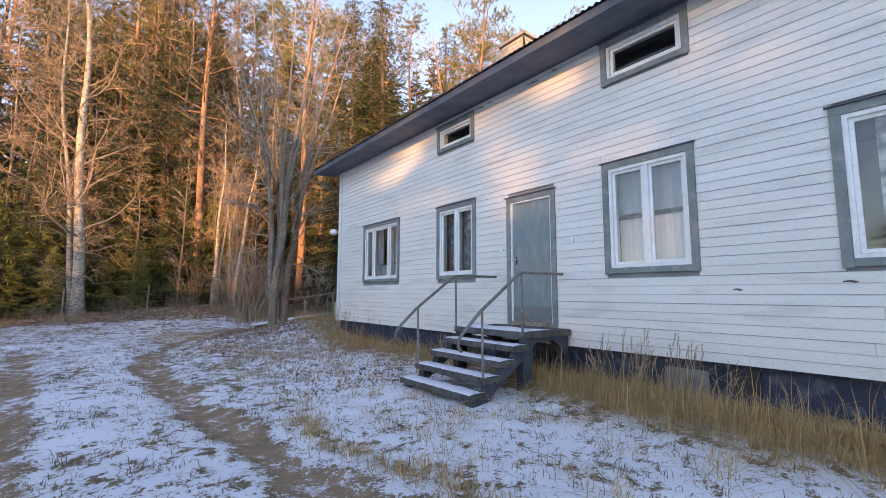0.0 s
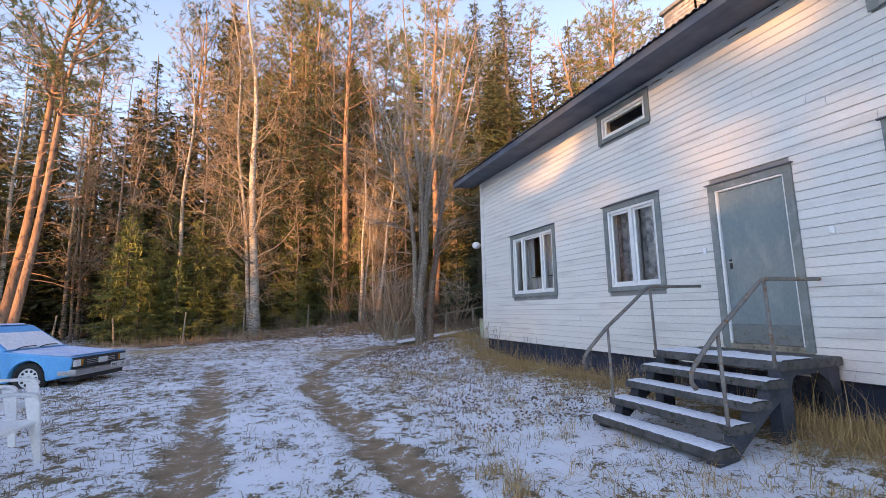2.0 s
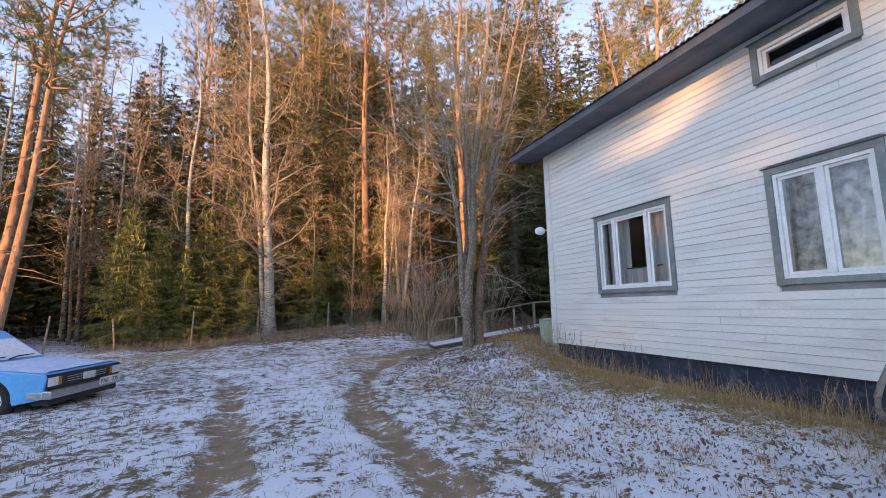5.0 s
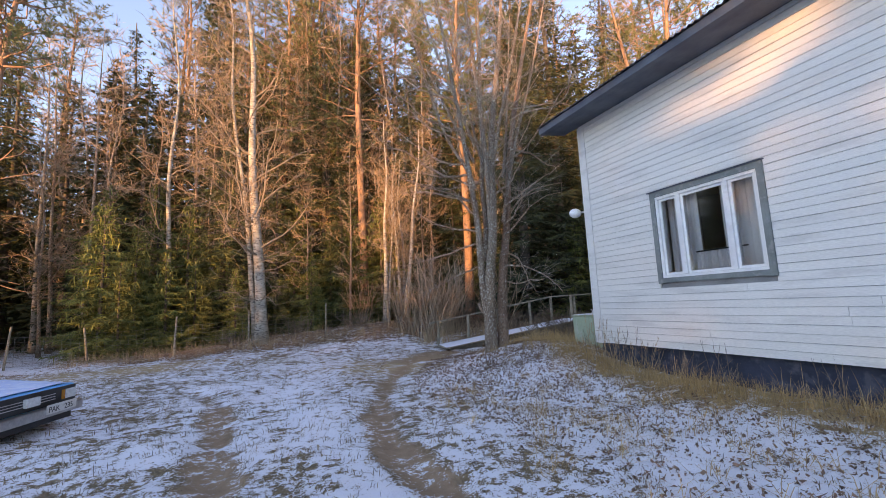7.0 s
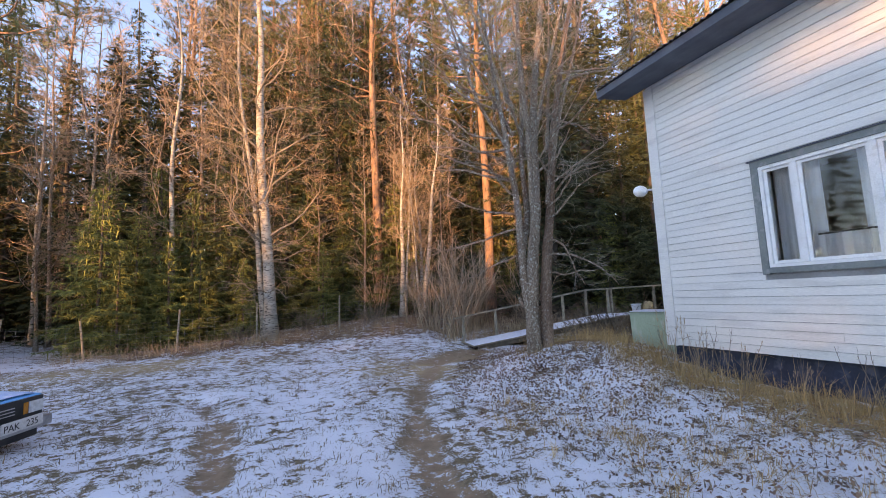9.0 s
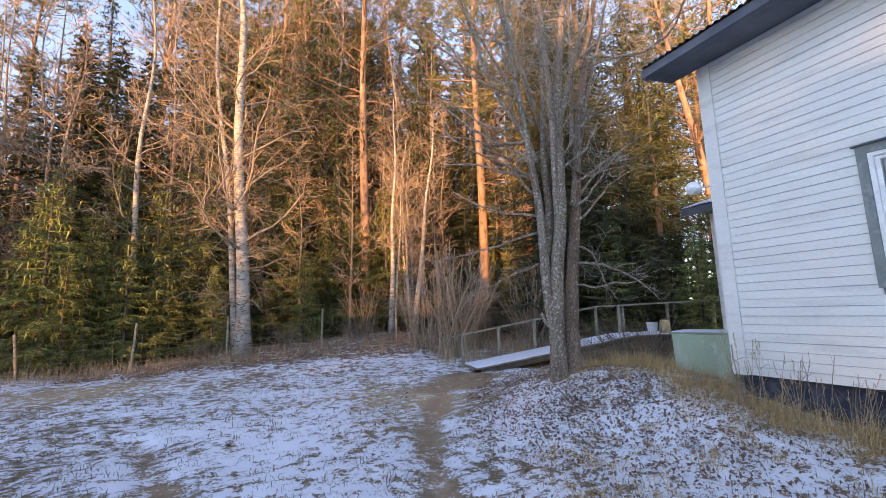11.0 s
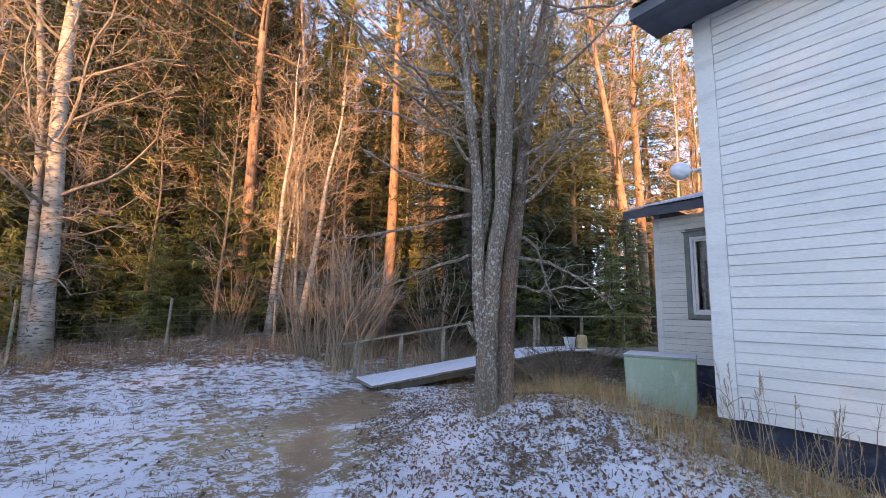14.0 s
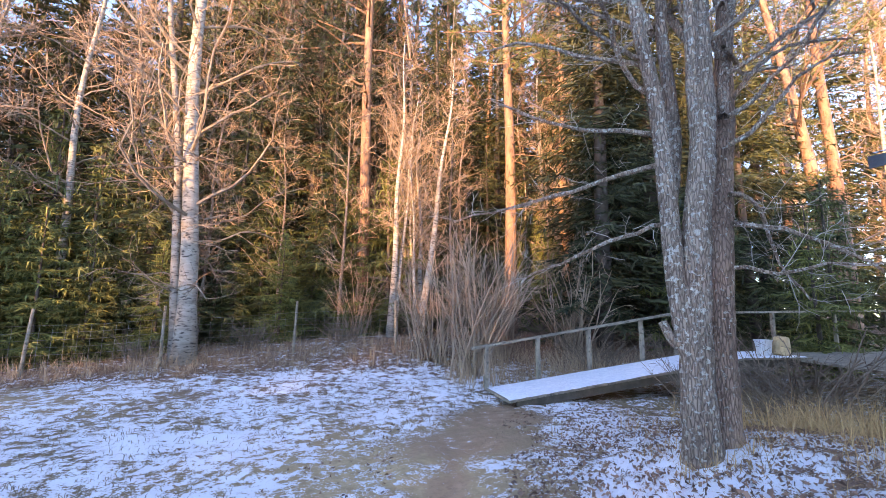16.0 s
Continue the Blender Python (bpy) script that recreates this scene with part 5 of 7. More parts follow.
def build_yard_tree(x, y):
    rng = random.Random(11)
    t = thing("yard_tree", "leafless multi-stemmed tree with lichen-grey bark on leaf litter", "tree")
    ac, dp = Vector((0.85, -0.52, 0)), Vector((0.52, 0.85, 0))
    # each stem: radius, then places across, deep and up
    stems = [
        (0.150, ((-0.13, -0.11, -0.15), (-0.12, -0.11, 0.9), (-0.03, -0.11, 2.0), (0.08, -0.1, 2.9), (0.18, -0.05, 5.1), (0.55, 0.2, 8), (1.0, 0.3, 12.2))),
        (0.138, ((0.14, 0.10, -0.15), (0.17, 0.11, 0.9), (0.27, 0.16, 2.0), (0.40, 0.24, 2.9), (0.66, 0.3, 5.1), (1.25, 0.2, 8), (2.0, 0.3, 11))),
        (0.098, ((-0.11, -0.11, 0.6), (-0.24, -0.12, 1.3), (-0.29, -0.08, 2.9), (-0.40, 0, 4.0), (-0.52, 0, 5.1), (-0.9, 0.1, 8), (-1.4, 0.1, 11.5))),
        (0.074, ((-0.22, 0, 2.1), (-0.10, 0.10, 2.9), (-0.14, 0.12, 4.0), (-0.08, 0.15, 5.1), (0.0, 0.3, 8), (0.1, 0.4, 12.3))),
        (0.074, ((0.04, -0.1, 2.4), (0.02, -0.12, 3.3), (0.0, -0.3, 5.1), (-0.2, -0.8, 8), (-0.3, -1.4, 11))),
        (0.050, ((-0.30, 0, 3.9), (-0.48, 0, 4.4), (-0.95, 0, 5.3), (-1.35, 0.1, 6.6), (-2.0, 0.1, 9.2))),
        (0.052, ((0.32, 0.05, 3.0), (0.48, 0.2, 3.8), (0.80, 0.3, 5.2), (1.35, 0.7, 7.2), (2.0, 1.0, 10))),
        (0.046, ((0.40, 0.1, 4.2), (0.5, 0.4, 5.0), (0.65, 0.9, 6.5), (0.9, 1.6, 9.5))),
        (0.046, ((0.15, 0, 3.6), (-0.05, 0.3, 4.4), (-0.4, 0.9, 6.2), (-0.9, 1.5, 9.8))),
        (0.050, ((0.18, 0, 4.5), (0.4, -0.3, 5.4), (0.9, -0.8, 7.2), (1.5, -1.4, 10))),
        (0.040, ((-0.25, 0, 5.0), (-0.6, -0.4, 6.0), (-1.2, -0.9, 8.0), (-1.6, -1.2, 10.4))),
        (0.040, ((-0.30, 0, 4.6), (-0.7, 0.3, 5.6), (-1.5, 0.7, 7.6), (-2.2, 0.9, 9.6))),
    ]
    branch, twig = Geo(), Geo()

    def twiggery(lp, count, ln, w):
        for j in range(count):
            oo, dd = along(lp, 0.12 + 0.88 * (j + rng.random()) / count)
            off = Vector((rng.gauss(0, 1), rng.gauss(0, 1), rng.gauss(0.3, 0.6))).normalized()
            l2 = ln * rng.uniform(0.45, 1.25)
            tp = bend(rng, oo, dd * 0.7 + off, l2, 5, 0.2, 0.04)
            ribbon(twig, tp, w, w * 0.55, rng)
            for q in range(5):
                o3, d3 = along(tp, rng.uniform(0.1, 1))
                off = Vector((rng.gauss(0, 1), rng.gauss(0, 1), rng.gauss(0.1, 0.7))).normalized()
                ribbon(twig, bend(rng, o3, d3 * 0.8 + off, l2 * rng.uniform(0.25, 0.55), 3, 0.22, 0.0), w * 0.7, w * 0.35, rng)

    for num, (r, pts) in enumerate(stems):
        g = Geo()
        pts = [ac * a + dp * d + Vector((0, 0, z)) for a, d, z in pts]
        line, share = rough_stem(g, pts, r, 0.012, rng, 16 if num < 3 else 9, 0.06 if num < 3 else 0.12, 0.045 if num < 2 else 0.0)
        part("trunk" if num < 2 else "stem", g, M_BARKRED if num == 1 else M_BARK, t, "reddish brown bark" if num == 1 else "", smooth=True)
        n = 11 if num < 3 else 8
        for k in range(n):
            f = (0.28 if num < 3 else 0.12) + (0.70 if num < 3 else 0.86) * (k + rng.random()) / n
            i = min(range(len(share)), key=lambda q: abs(share[q] - f))
            i = min(i, len(line) - 2)
            o, d = line[i], (line[i + 1] - line[i]).normalized()
            az = rng.uniform(0, 6.283)
            steep = rng.uniform(0.1, 0.95)
            ln = (2.3 - 1.3 * f) * rng.uniform(0.45, 1.1)
            lp = bend(rng, o, Vector((math.cos(az), math.sin(az), steep)) + d * 0.35, ln, 7, 0.17, 0.05)
            rb = max(0.010, 0.30 * (r + (0.012 - r) * share[i] ** 0.8))
            branch.tube(lp, [rb * (1 - 0.8 * q / 7) + 0.003 for q in range(8)], 5, cap=False)
            twiggery(lp, 7, 0.7, 0.008)
    # long crooked side limbs low on the trunks
    for a, z, side, up, ln, r in ((-0.22, 2.55, -1.0, 0.30, 2.2, 0.024), (-0.25, 1.95, -0.9, 0.10, 1.5, 0.02), (0.30, 1.95, 1.0, 0.05, 1.6, 0.022), (0.28, 1.55, 0.8, 0.12, 1.1, 0.016), (0.34, 2.7, 0.9, 0.5, 1.9, 0.022), (-0.26, 3.2, -1.0, 0.5, 2.4, 0.026), (0.36, 3.4, 1.0, 0.45, 2.1, 0.022), (-0.26, 3.6, -0.8, 0.75, 2.3, 0.024), (-0.45, 4.3, -1.0, 0.25, 3.0, 0.026), (-0.55, 5.2, -1.0, 0.35, 3.0, 0.024), (0.5, 4.6, 1.0, 0.3, 2.6, 0.024), (0.7, 5.6, 1.0, 0.4, 2.6, 0.022), (-0.7, 6.3, -1.0, 0.5, 2.6, 0.022), (0.1, 3.9, -0.3, 0.3, 2.4, 0.022)):
        for dv in (0.0, 0.55):
            if dv and ln < 1.6:
                continue
            lp = bend(rng, ac * a + Vector((0, 0, z + dv * 0.5)), ac * side + dp * (rng.uniform(-0.5, 0.2) + dv) + Vector((0, 0, up)), ln * (1 - 0.25 * dv), 10, 0.2, 0.0)
            branch.tube(lp, [r * (1 - 0.75 * q / 10) + 0.003 for q in range(11)], 6, cap=False)
            twiggery(lp, 12, 0.55, 0.0075)
    g = Geo()
    p = ac * -0.18 + dp * -0.11 + Vector((0, 0, 0.80))
    rough_stem(g, [p, p + ac * -0.12 + Vector((0, 0, 0.10)), p + ac * -0.2 + Vector((0, 0, 0.27))], 0.045, 0.035, rng, 9, 0.05)
    part("stub", g, M_BARK, t, "sawn-off branch stub", smooth=True)
    part("crown", twig, M_TWIGGREY, t, "bare grey limbs and fine twigs", extra=(branch, M_BARK))
    return place(t, x, y)


build_yard_tree(4.45, 14.26)

# birches
birch_a = bare_tree(21, [(0.0, 0.0, -0.045, 0.0, 1.0, 1.0), (-0.2, 0.1, -0.085, 0.0, 0.85, 0.5)], 20, 0.215, M_BIRCH, M_TWIGB, "birch", "tall white-barked birch with two bare stems at the forest edge", limbs=32, twigs=13, first=0.15, limb_len=0.21, up=0.36, twig_len=1.0, fine=7, tw=0.014, dead_low=10, slim=0.26, wander=0.22)
place(birch_a, -0.84, 22.95)
birch_b = bare_tree(22, [(0.0, 0.0, 0.008, 0.0, 1.0, 1.0)], 17, 0.13, M_BIRCH, M_TWIGB, "birch", "slender bare birch among young spruces", limbs=28, twigs=9, first=0.2, limb_len=0.2, up=0.4, twig_len=0.95, fine=5, tw=0.019, dead_low=6)
place(birch_b, -4.7, 26.6)
birch_c = bare_tree(23, [(0, 0, 0.03, 0.0, 1.0, 1.0), (0.14, 0.05, 0.075, 0.02, 0.85, 0.6), (0.85, -0.25, 0.11, -0.03, 0.95, 1.05), (0.75, -0.15, -0.04, 0.02, 0.7, 0.5)], 9.5, 0.115, M_BIRCH, M_TWIGB, "birch", "clump of thin pale leaning stems at the forest edge", limbs=13, twigs=8, first=0.3, limb_len=0.27, up=0.6, twig_len=0.8, fine=5, tw=0.013, dead_low=5)
place(birch_c, 4.25, 24.1)
birch_d = bare_tree(24, [(0, 0, 0.03, 0.0, 1.0, 1.0)], 13, 0.085, M_BARK, M_TWIGB, "young_birch", "thin bare young birch with orange-brown twigs", limbs=22, twigs=8, first=0.18, limb_len=0.18, up=0.5, twig_len=0.9, fine=4, tw=0.019, dead_low=5)
place(birch_d, -6.9, 26.2)
# spruces and pines
spruce_a = spruce(31, 20, "tall dark green spruce in the forest", spread=0.18, dense=0.9, step=0.3)
place(spruce_a, -8.5, 35.3, 0.4)
spruce_b = spruce(32, 5.2, "young bright green spruce at the forest edge", low=0.01, spread=0.3, droop=0.3, dense=1.9, step=0.13, needles=M_YOUNG, spray=0.8, slim=0.95)
place(spruce_b, -6.3, 24.3, 1.0, 1.1)
spruce_c = spruce(33, 14, "dark spruce with ragged branches", low=0.03, spread=0.24, droop=0.5, step=0.28)
place(spruce_c, 14.7, 20.2, 2.0, 0.9)
spruce_d = spruce(34, 10.8, "coarse spruce for the far woods and the unseen shading wood", low=0.02, spread=0.34, droop=0.4, step=0.6, dense=0.75, thick=False)
place(spruce_d, -40, 52)
# coarse tree for the added wood out of view that blocks the sun
spruce_e = spruce(35, 10.8, "coarse spruce for the far woods and the unseen shading wood", low=0.02, spread=0.34, droop=0.4, step=0.9, dense=0.8, thick=False)
place(spruce_e, -44, -18)
pine_a = pine(41, 23, "tall pine with orange upper bark", first=0.33, r0=0.225, clumps=1.45)
place(pine_a, 3.75, 26.2, 0.3)
pine_b = pine(42, 22, "tall pine with a high crown", first=0.45, r0=0.24, lean=-0.01, clumps=1.45)
place(pine_b, 9.0, 25.2, 2.5)
pine_c = pine(43, 17, "leaning pine with orange bark", first=0.55, r0=0.17, clumps=1.15, lean=0.09)
place(pine_c, -9.2, 21.3, 0.1)

BIRCHES, SPRUCES, PINES = [birch_b, birch_d, birch_d], [spruce_a, spruce_c], [pine_a, pine_b]
put(pine_c, -8.6, 20.6, 0.9, 0.35)
put(birch_c, 5.5, 25.0, 0.85, 2.1)
put(birch_c, 12.5, 25.2, 1.1, 4.1)
for x, y, s, a in ((-6.6, 25.8, 1.2, 5.5), (-5.2, 27.0, 1.3, 0.1), (-3.8, 26.2, 1.1, 2.6), (-5.5, 25.4, 0.9, 2.0), (-5.6, 23.9, 0.6, 3.3), (-4.4, 24.9, 0.7, 5.0), (-2.6, 26.2, 0.85, 1.2), (-3.4, 25.0, 0.6, 0.7), (0.6, 27.6, 0.95, 2.2), (2.2, 27.0, 0.8, 0.4), (-1.9, 25.2, 0.55, 3.0), (1.2, 25.6, 0.6, 1.9), (6.6, 27.5, 0.8, 5.1), (15.5, 18.6, 1.0, 2.9), (12.4, 20.8, 0.9, 0.9), (13.4, 18.0, 0.75, 3.6)):
    put(spruce_b, x, y, s, a)
for x, y, s, a, q in ((-5.6, 34.9, 1.05, 0.3, 0), (-6.3, 37.9, 1.1, 1.6, 1), (-12.1, 36.3, 0.95, 4.0, 1), (16.2, 27.6, 1.0, 3.0, 0), (17.6, 32.0, 1.05, 0.2, 1), (18.5, 19.6, 0.95, 1.2, 1), (11.0, 30.5, 0.95, 5.0, 0), (-3.4, 38, 1.1, 2.0, 0), (1.4, 33, 1.0, 1.0, 1), (6.2, 31, 1.0, 3.4, 0), (24.6, 27, 1.05, 5.5, 0), (20.5, 30.5, 1.1, 2.4, 0), (14.0, 33.0, 1.05, 4.4, 0), (-15.5, 30.0, 0.9, 0.9, 1), (22.0, 23.0, 1.0, 3.9, 1)):
    put(PINES[q], x, y, s, a)
for x, y, s, a, q in ((-4.1, 32.1, 1.0, 0.3, 0), (-2.6, 29.0, 0.9, 1.2, 1), (0.8, 30.5, 0.95, 2.2, 0), (2.6, 28.6, 0.85, 3.2, 1), (5.2, 28.3, 0.9, 4.4, 1), (7.4, 26.3, 0.8, 5.2, 1), (8.3, 29.2, 1.0, 0.8, 0), (11.0, 27.0, 0.85, 1.9, 1), (13.2, 29.0, 0.95, 2.9, 0), (16.0, 24.0, 0.8, 3.7, 1), (19.5, 22.0, 0.8, 4.9, 1), (24.6, 20.6, 1.0, 5.8, 0), (23.2, 17.8, 0.9, 0.6, 1), (25.5, 24.2, 1.0, 1.4, 0), (-7.8, 30.2, 0.9, 2.4, 1), (-9.4, 28.0, 0.8, 3.3, 1), (-11.0, 31.5, 0.95, 4.6, 0), (-6.0, 29.2, 0.95, 5.9, 2), (-1.2, 27.0, 0.8, 0.2, 2), (3.2, 31.0, 0.9, 1.1, 2), (10.0, 24.0, 0.65, 2.7, 2), (6.3, 24.3, 0.6, 4.0, 2), (-3.2, 27.6, 0.85, 4.9, 2), (21.0, 18.0, 0.75, 2.0, 2), (27.5, 21.5, 0.95, 3.0, 2), (-10.8, 24.6, 0.85, 1.0, 0), (-13.0, 26.5, 0.8, 5.0, 1)):
    put(BIRCHES[q], x, y, s, a)
# the closed rows of spruces behind the edge
rng = random.Random(77)
row = []
for y0, sp, x0, x1 in ((26.8, 3.2, -3, 12), (29.5, 2.7, -8, 13), (32, 2.7, -10, 15), (37, 3.0, -26, 17), (43, 3.4, -32, 18), (50, 3.8, -40, 20)):
    x = x0
    while x < x1:
        row.append((x + rng.uniform(-0.9, 0.9), y0 + rng.uniform(-1.6, 1.6)))
        x += sp
row += [(-14, 25.5), (-16.5, 28), (-18, 24), (-12, 28.5), (-20.5, 31), (-19, 36), (-13.8, 22.2), (-17, 20.5)]
row += [(-62 + 2.4 * i, 57 + 3 * math.sin(i * 1.7)) for i in range(22)]
row += [(-38 + 2.3 * i, 48 + 2.5 * math.sin(i * 2.1)) for i in range(12)]
row += [(-18.5, 54), (-20.5, 55.5), (-17, 56), (-23, 56.5), (-15.5, 54.5), (-21.5, 53)]
row += [(13.4, 20.8), (16.2, 20.6), (12.4, 22.0)]
row += [(16.5, 22.4), (18.6, 25.5), (12.0, 23.4), (10.4, 21.8)]
far = []


def wood(name, label, tmpl, spots):
    """Far trees that nobody could count, gathered into one mesh."""
    me = next(o for o in tmpl.children if o.name.startswith("crown")).data
    co = np.zeros(len(me.vertices) * 3)
    me.vertices.foreach_get("co", co)
    co = co.reshape(-1, 3)
    polys = [tuple(p.vertices) for p in me.polygons]
    v, f = [], []
    for x, y, s, a in spots:
        c, d, k = math.cos(a), math.sin(a), len(v) and sum(len(q) for q in v)
        v.append(np.stack([x + s * (c * co[:, 0] - d * co[:, 1]), y + s * (d * co[:, 0] + c * co[:, 1]), h_at(x, y) + s * co[:, 2]], 1))
        f += [tuple(k + i for i in p) for p in polys]
    out = bpy.data.meshes.new(name)
    out.from_pydata(np.concatenate(v).tolist(), [], f)
    out.materials.append(me.materials[0])
    tagged(new(name, out), label, "woods", kind="stuff")


# a dense dark belt deep in the wood
spruce_f = spruce(36, 17, "dense dark spruce deep in the wood", low=0.01, spread=0.2, droop=0.45, step=0.5, dense=1.0, thick=False)
place(spruce_f, -1.5, 34.5)
for k in range(34):
    put(spruce_f, -9 + 0.95 * k + rng.uniform(-0.6, 0.6), 33.5 + 2.2 * (k % 3) - 0.12 * abs(k - 12) + rng.uniform(-0.8, 0.8), rng.uniform(0.65, 1.0), rng.uniform(0, 6.28))
for x, y in ((-10.5, 33.0), (-8.3, 31.6), (-7.0, 34.2), (-15.0, 38.5), (-11.2, 38.4), (-5.2, 36.4), (-16.6, 35.4), (-9.4, 36.2), (-18.6, 40.0), (-6.4, 30.2), (-13.4, 41.5)):
    put(spruce_f, x, y, rng.uniform(0.7, 0.95), rng.uniform(0, 6.28))
for k in range(26):
    put(spruce_f, -4 + 1.25 * k + rng.uniform(-0.7, 0.7), 38 + 2.5 * (k % 2) - 0.25 * max(0, k - 12) + rng.uniform(-1, 1), rng.uniform(1.15, 1.6), rng.uniform(0, 6.28))
for x, y in row:
    if abs(x + 14.5 - (40 - y) * 0.4) < 2.3 and 22 < y < 38:
        continue
    s = rng.uniform(0.62, 1.08) * (1.0 if x > -5 or y > 52 else 0.62 if y < 36 else 0.8)
    if y > 41:
        far.append((x, y, s * 1.5, rng.uniform(0, 6.28)))
    elif y > 31.5:
        put(spruce_d, x, y, s * 1.5, rng.uniform(0, 6.28))
    else:
        put(rng.choice(SPRUCES), x, y, s, rng.uniform(0, 6.28))
for x, y, s, a in ((-12.6, 24.6, 0.85, 0.4), (-14.8, 27.2, 0.9, 1.4), (-17.5, 31, 1.0, 2.4), (-20, 37, 1.0, 4.4), (-12.0, 21.0, 0.7, 5.4), (-24, 42, 1.0, 0.1), (-16.5, 23, 0.9, 2.1), (-14.6, 36.5, 1.0, 0.3), (-16.5, 40, 1.05, 1.3), (-13.2, 39, 0.9, 2.3), (-18.5, 43, 1.1, 3.3)):
    put(spruce_a, x, y, s, a)
for k in range(36):
    x = rng.uniform(-11, 18)
    y = rng.uniform(24.8, 33) + 0.12 * abs(x - 3)
    put(birch_d, x, y, rng.uniform(0.5, 0.75) if y < 28 else rng.uniform(0.8, 1.5), rng.uniform(0, 6.28))
for k in range(22):
    x = rng.uniform(-3, 22)
    put(rng.choice(PINES), x, rng.uniform(27, 42) + 0.15 * max(0, 2 - x), rng.uniform(0.75, 1.15), rng.uniform(0, 6.28))
for k in range(26):
    far.append((rng.uniform(-42, -16), rng.uniform(26, 60), rng.uniform(0.8, 1.4), rng.uniform(0, 6.28)))
for k in range(12):
    put(spruce_b, rng.uniform(-4, 13), rng.uniform(25.5, 30), rng.uniform(0.5, 1.2), rng.uniform(0, 6.28))
aspen = bare_tree(26, [(0, 0, -0.13, 0.06, 1.0, 1.0)], 17, 0.27, M_PINE, M_TWIGB, "aspen", "thick leaning bare tree behind the porch annex", limbs=20, twigs=9, first=0.35, limb_len=0.24, up=0.6, twig_len=1.1, fine=5, tw=0.016, dead_low=3)
place(aspen, 17.2, 18.9)
# tall golden spruces behind the house
for x, y, s, a in ((21.5, 27.0, 1.2, 0.5), (25.5, 30.5, 1.3, 2.0), (29.5, 25.0, 1.25, 4.0), (33, 19, 1.2, 1.0)):
    put(spruce_a, x, y, s, a)
for x, y, s, a, q in ((24.7, 23.9, 1.15, 0.7, 0), (27.5, 27.5, 1.1, 1.9, 0), (31.0, 22.0, 1.1, 3.0, 0), (35, 15, 1.1, 4.4, 0)):
    put(BIRCHES[q], x, y, s, a)
for x, y, s, a, q in ((31, 29, 1.2, 0.7, 0), (28.5, 32, 1.2, 3.7, 1), (35, 24, 1.2, 2.2, 0), (37, 12, 1.15, 5.0, 1)):
    put(PINES[q], x, y, s, a)
for x, y, s, a in ((40, 27.5, 1.6, 0.1), (46, 31, 1.8, 1.1), (43, 24, 1.6, 2.1), (50, 28, 1.9, 3.1), (37.5, 31, 1.6, 4.1), (48, 22, 1.8, 5.1), (42, 18, 1.6, 0.6), (54, 33, 2.0, 1.6)):
    put(spruce_d, x, y, s, a)
for x, y, s, a, q in ((33.5, 24.3, 1.0, 1.7, 1), (36.5, 21.0, 1.1, 0.2, 0), (41, 26, 1.1, 3.2, 1)):
    put(PINES[q], x, y, s, a)
# unseen woods added behind the walker; heights set where the low sun is blocked
across = []
C, ALONG = Vector((-31.0, -27.0)), Vector((-0.66, 0.75))
for k in range(-20, 23):
    for j in range(5 if abs(k) < 5 else 4 if -6 < k < 12 else 3 if k > 0 else 2):
        p = C + ALONG * (k * 2.0 + rng.uniform(-0.8, 0.8)) + Vector((-0.75, -0.66)) * (j * 4 + rng.uniform(-1.5, 1.5))
        across.append((p.x, p.y, rng.gauss(1.36 if k == 2 else 1.28 if k == 1 else 1.36 if k == 0 else 1.75 if k == 4 else 1.5 if 0 < k < 6 else 1.36 if abs(k) < 5 else 0.92 if 9 < k < 15 else 1.02 if k > 9 else 1.21, 0.08), rng.uniform(0, 6.28)))
wood("woods_across", "unseen spruce wood added behind the camera to shade the yard", spruce_e, across)
wood("far_woods", "far dark spruce wood beyond the edge", spruce_d, far)
# shrubs by the ramp and the forest edge
shrub_a = shrub(51, 3.3, 26, "tall thicket of bare tan stems by the ramp", mat_=M_TWIGB, spread=0.28, thick=1.7)
place(shrub_a, 5.0, 20.2)
shrub_b = shrub(52, 1.5, 30, "low tangle of bare brown twigs", spread=0.8)
place(shrub_b, 6.9, 14.9)
for x, y, s, a in ((5.6, 20.8, 0.9, 1.0), (4.5, 21.2, 0.8, 2.0), (6.5, 21.5, 0.9, 3.0), (8.4, 21.0, 0.8, 4.0), (3.4, 25.2, 0.7, 5.0)):
    put(shrub_a, x, y, s, a)
for x, y, s, a in ((7.6, 15.6, 0.9, 1.1), (7.2, 16.4, 0.7, 2.1), (8.2, 20.0, 0.9, 3.1), (10.0, 19.4, 1.0, 4.1), (11.6, 19.0, 1.0, 5.1), (2.8, 23.6, 0.7, 0.6), (-1.9, 23.6, 0.6, 2.6), (9.0, 22.5, 1.1, 0.1), (7.0, 22.6, 1.0, 3.6), (0.5, 24.0, 0.7, 1.6)):
    put(shrub_b, x, y, s, a)


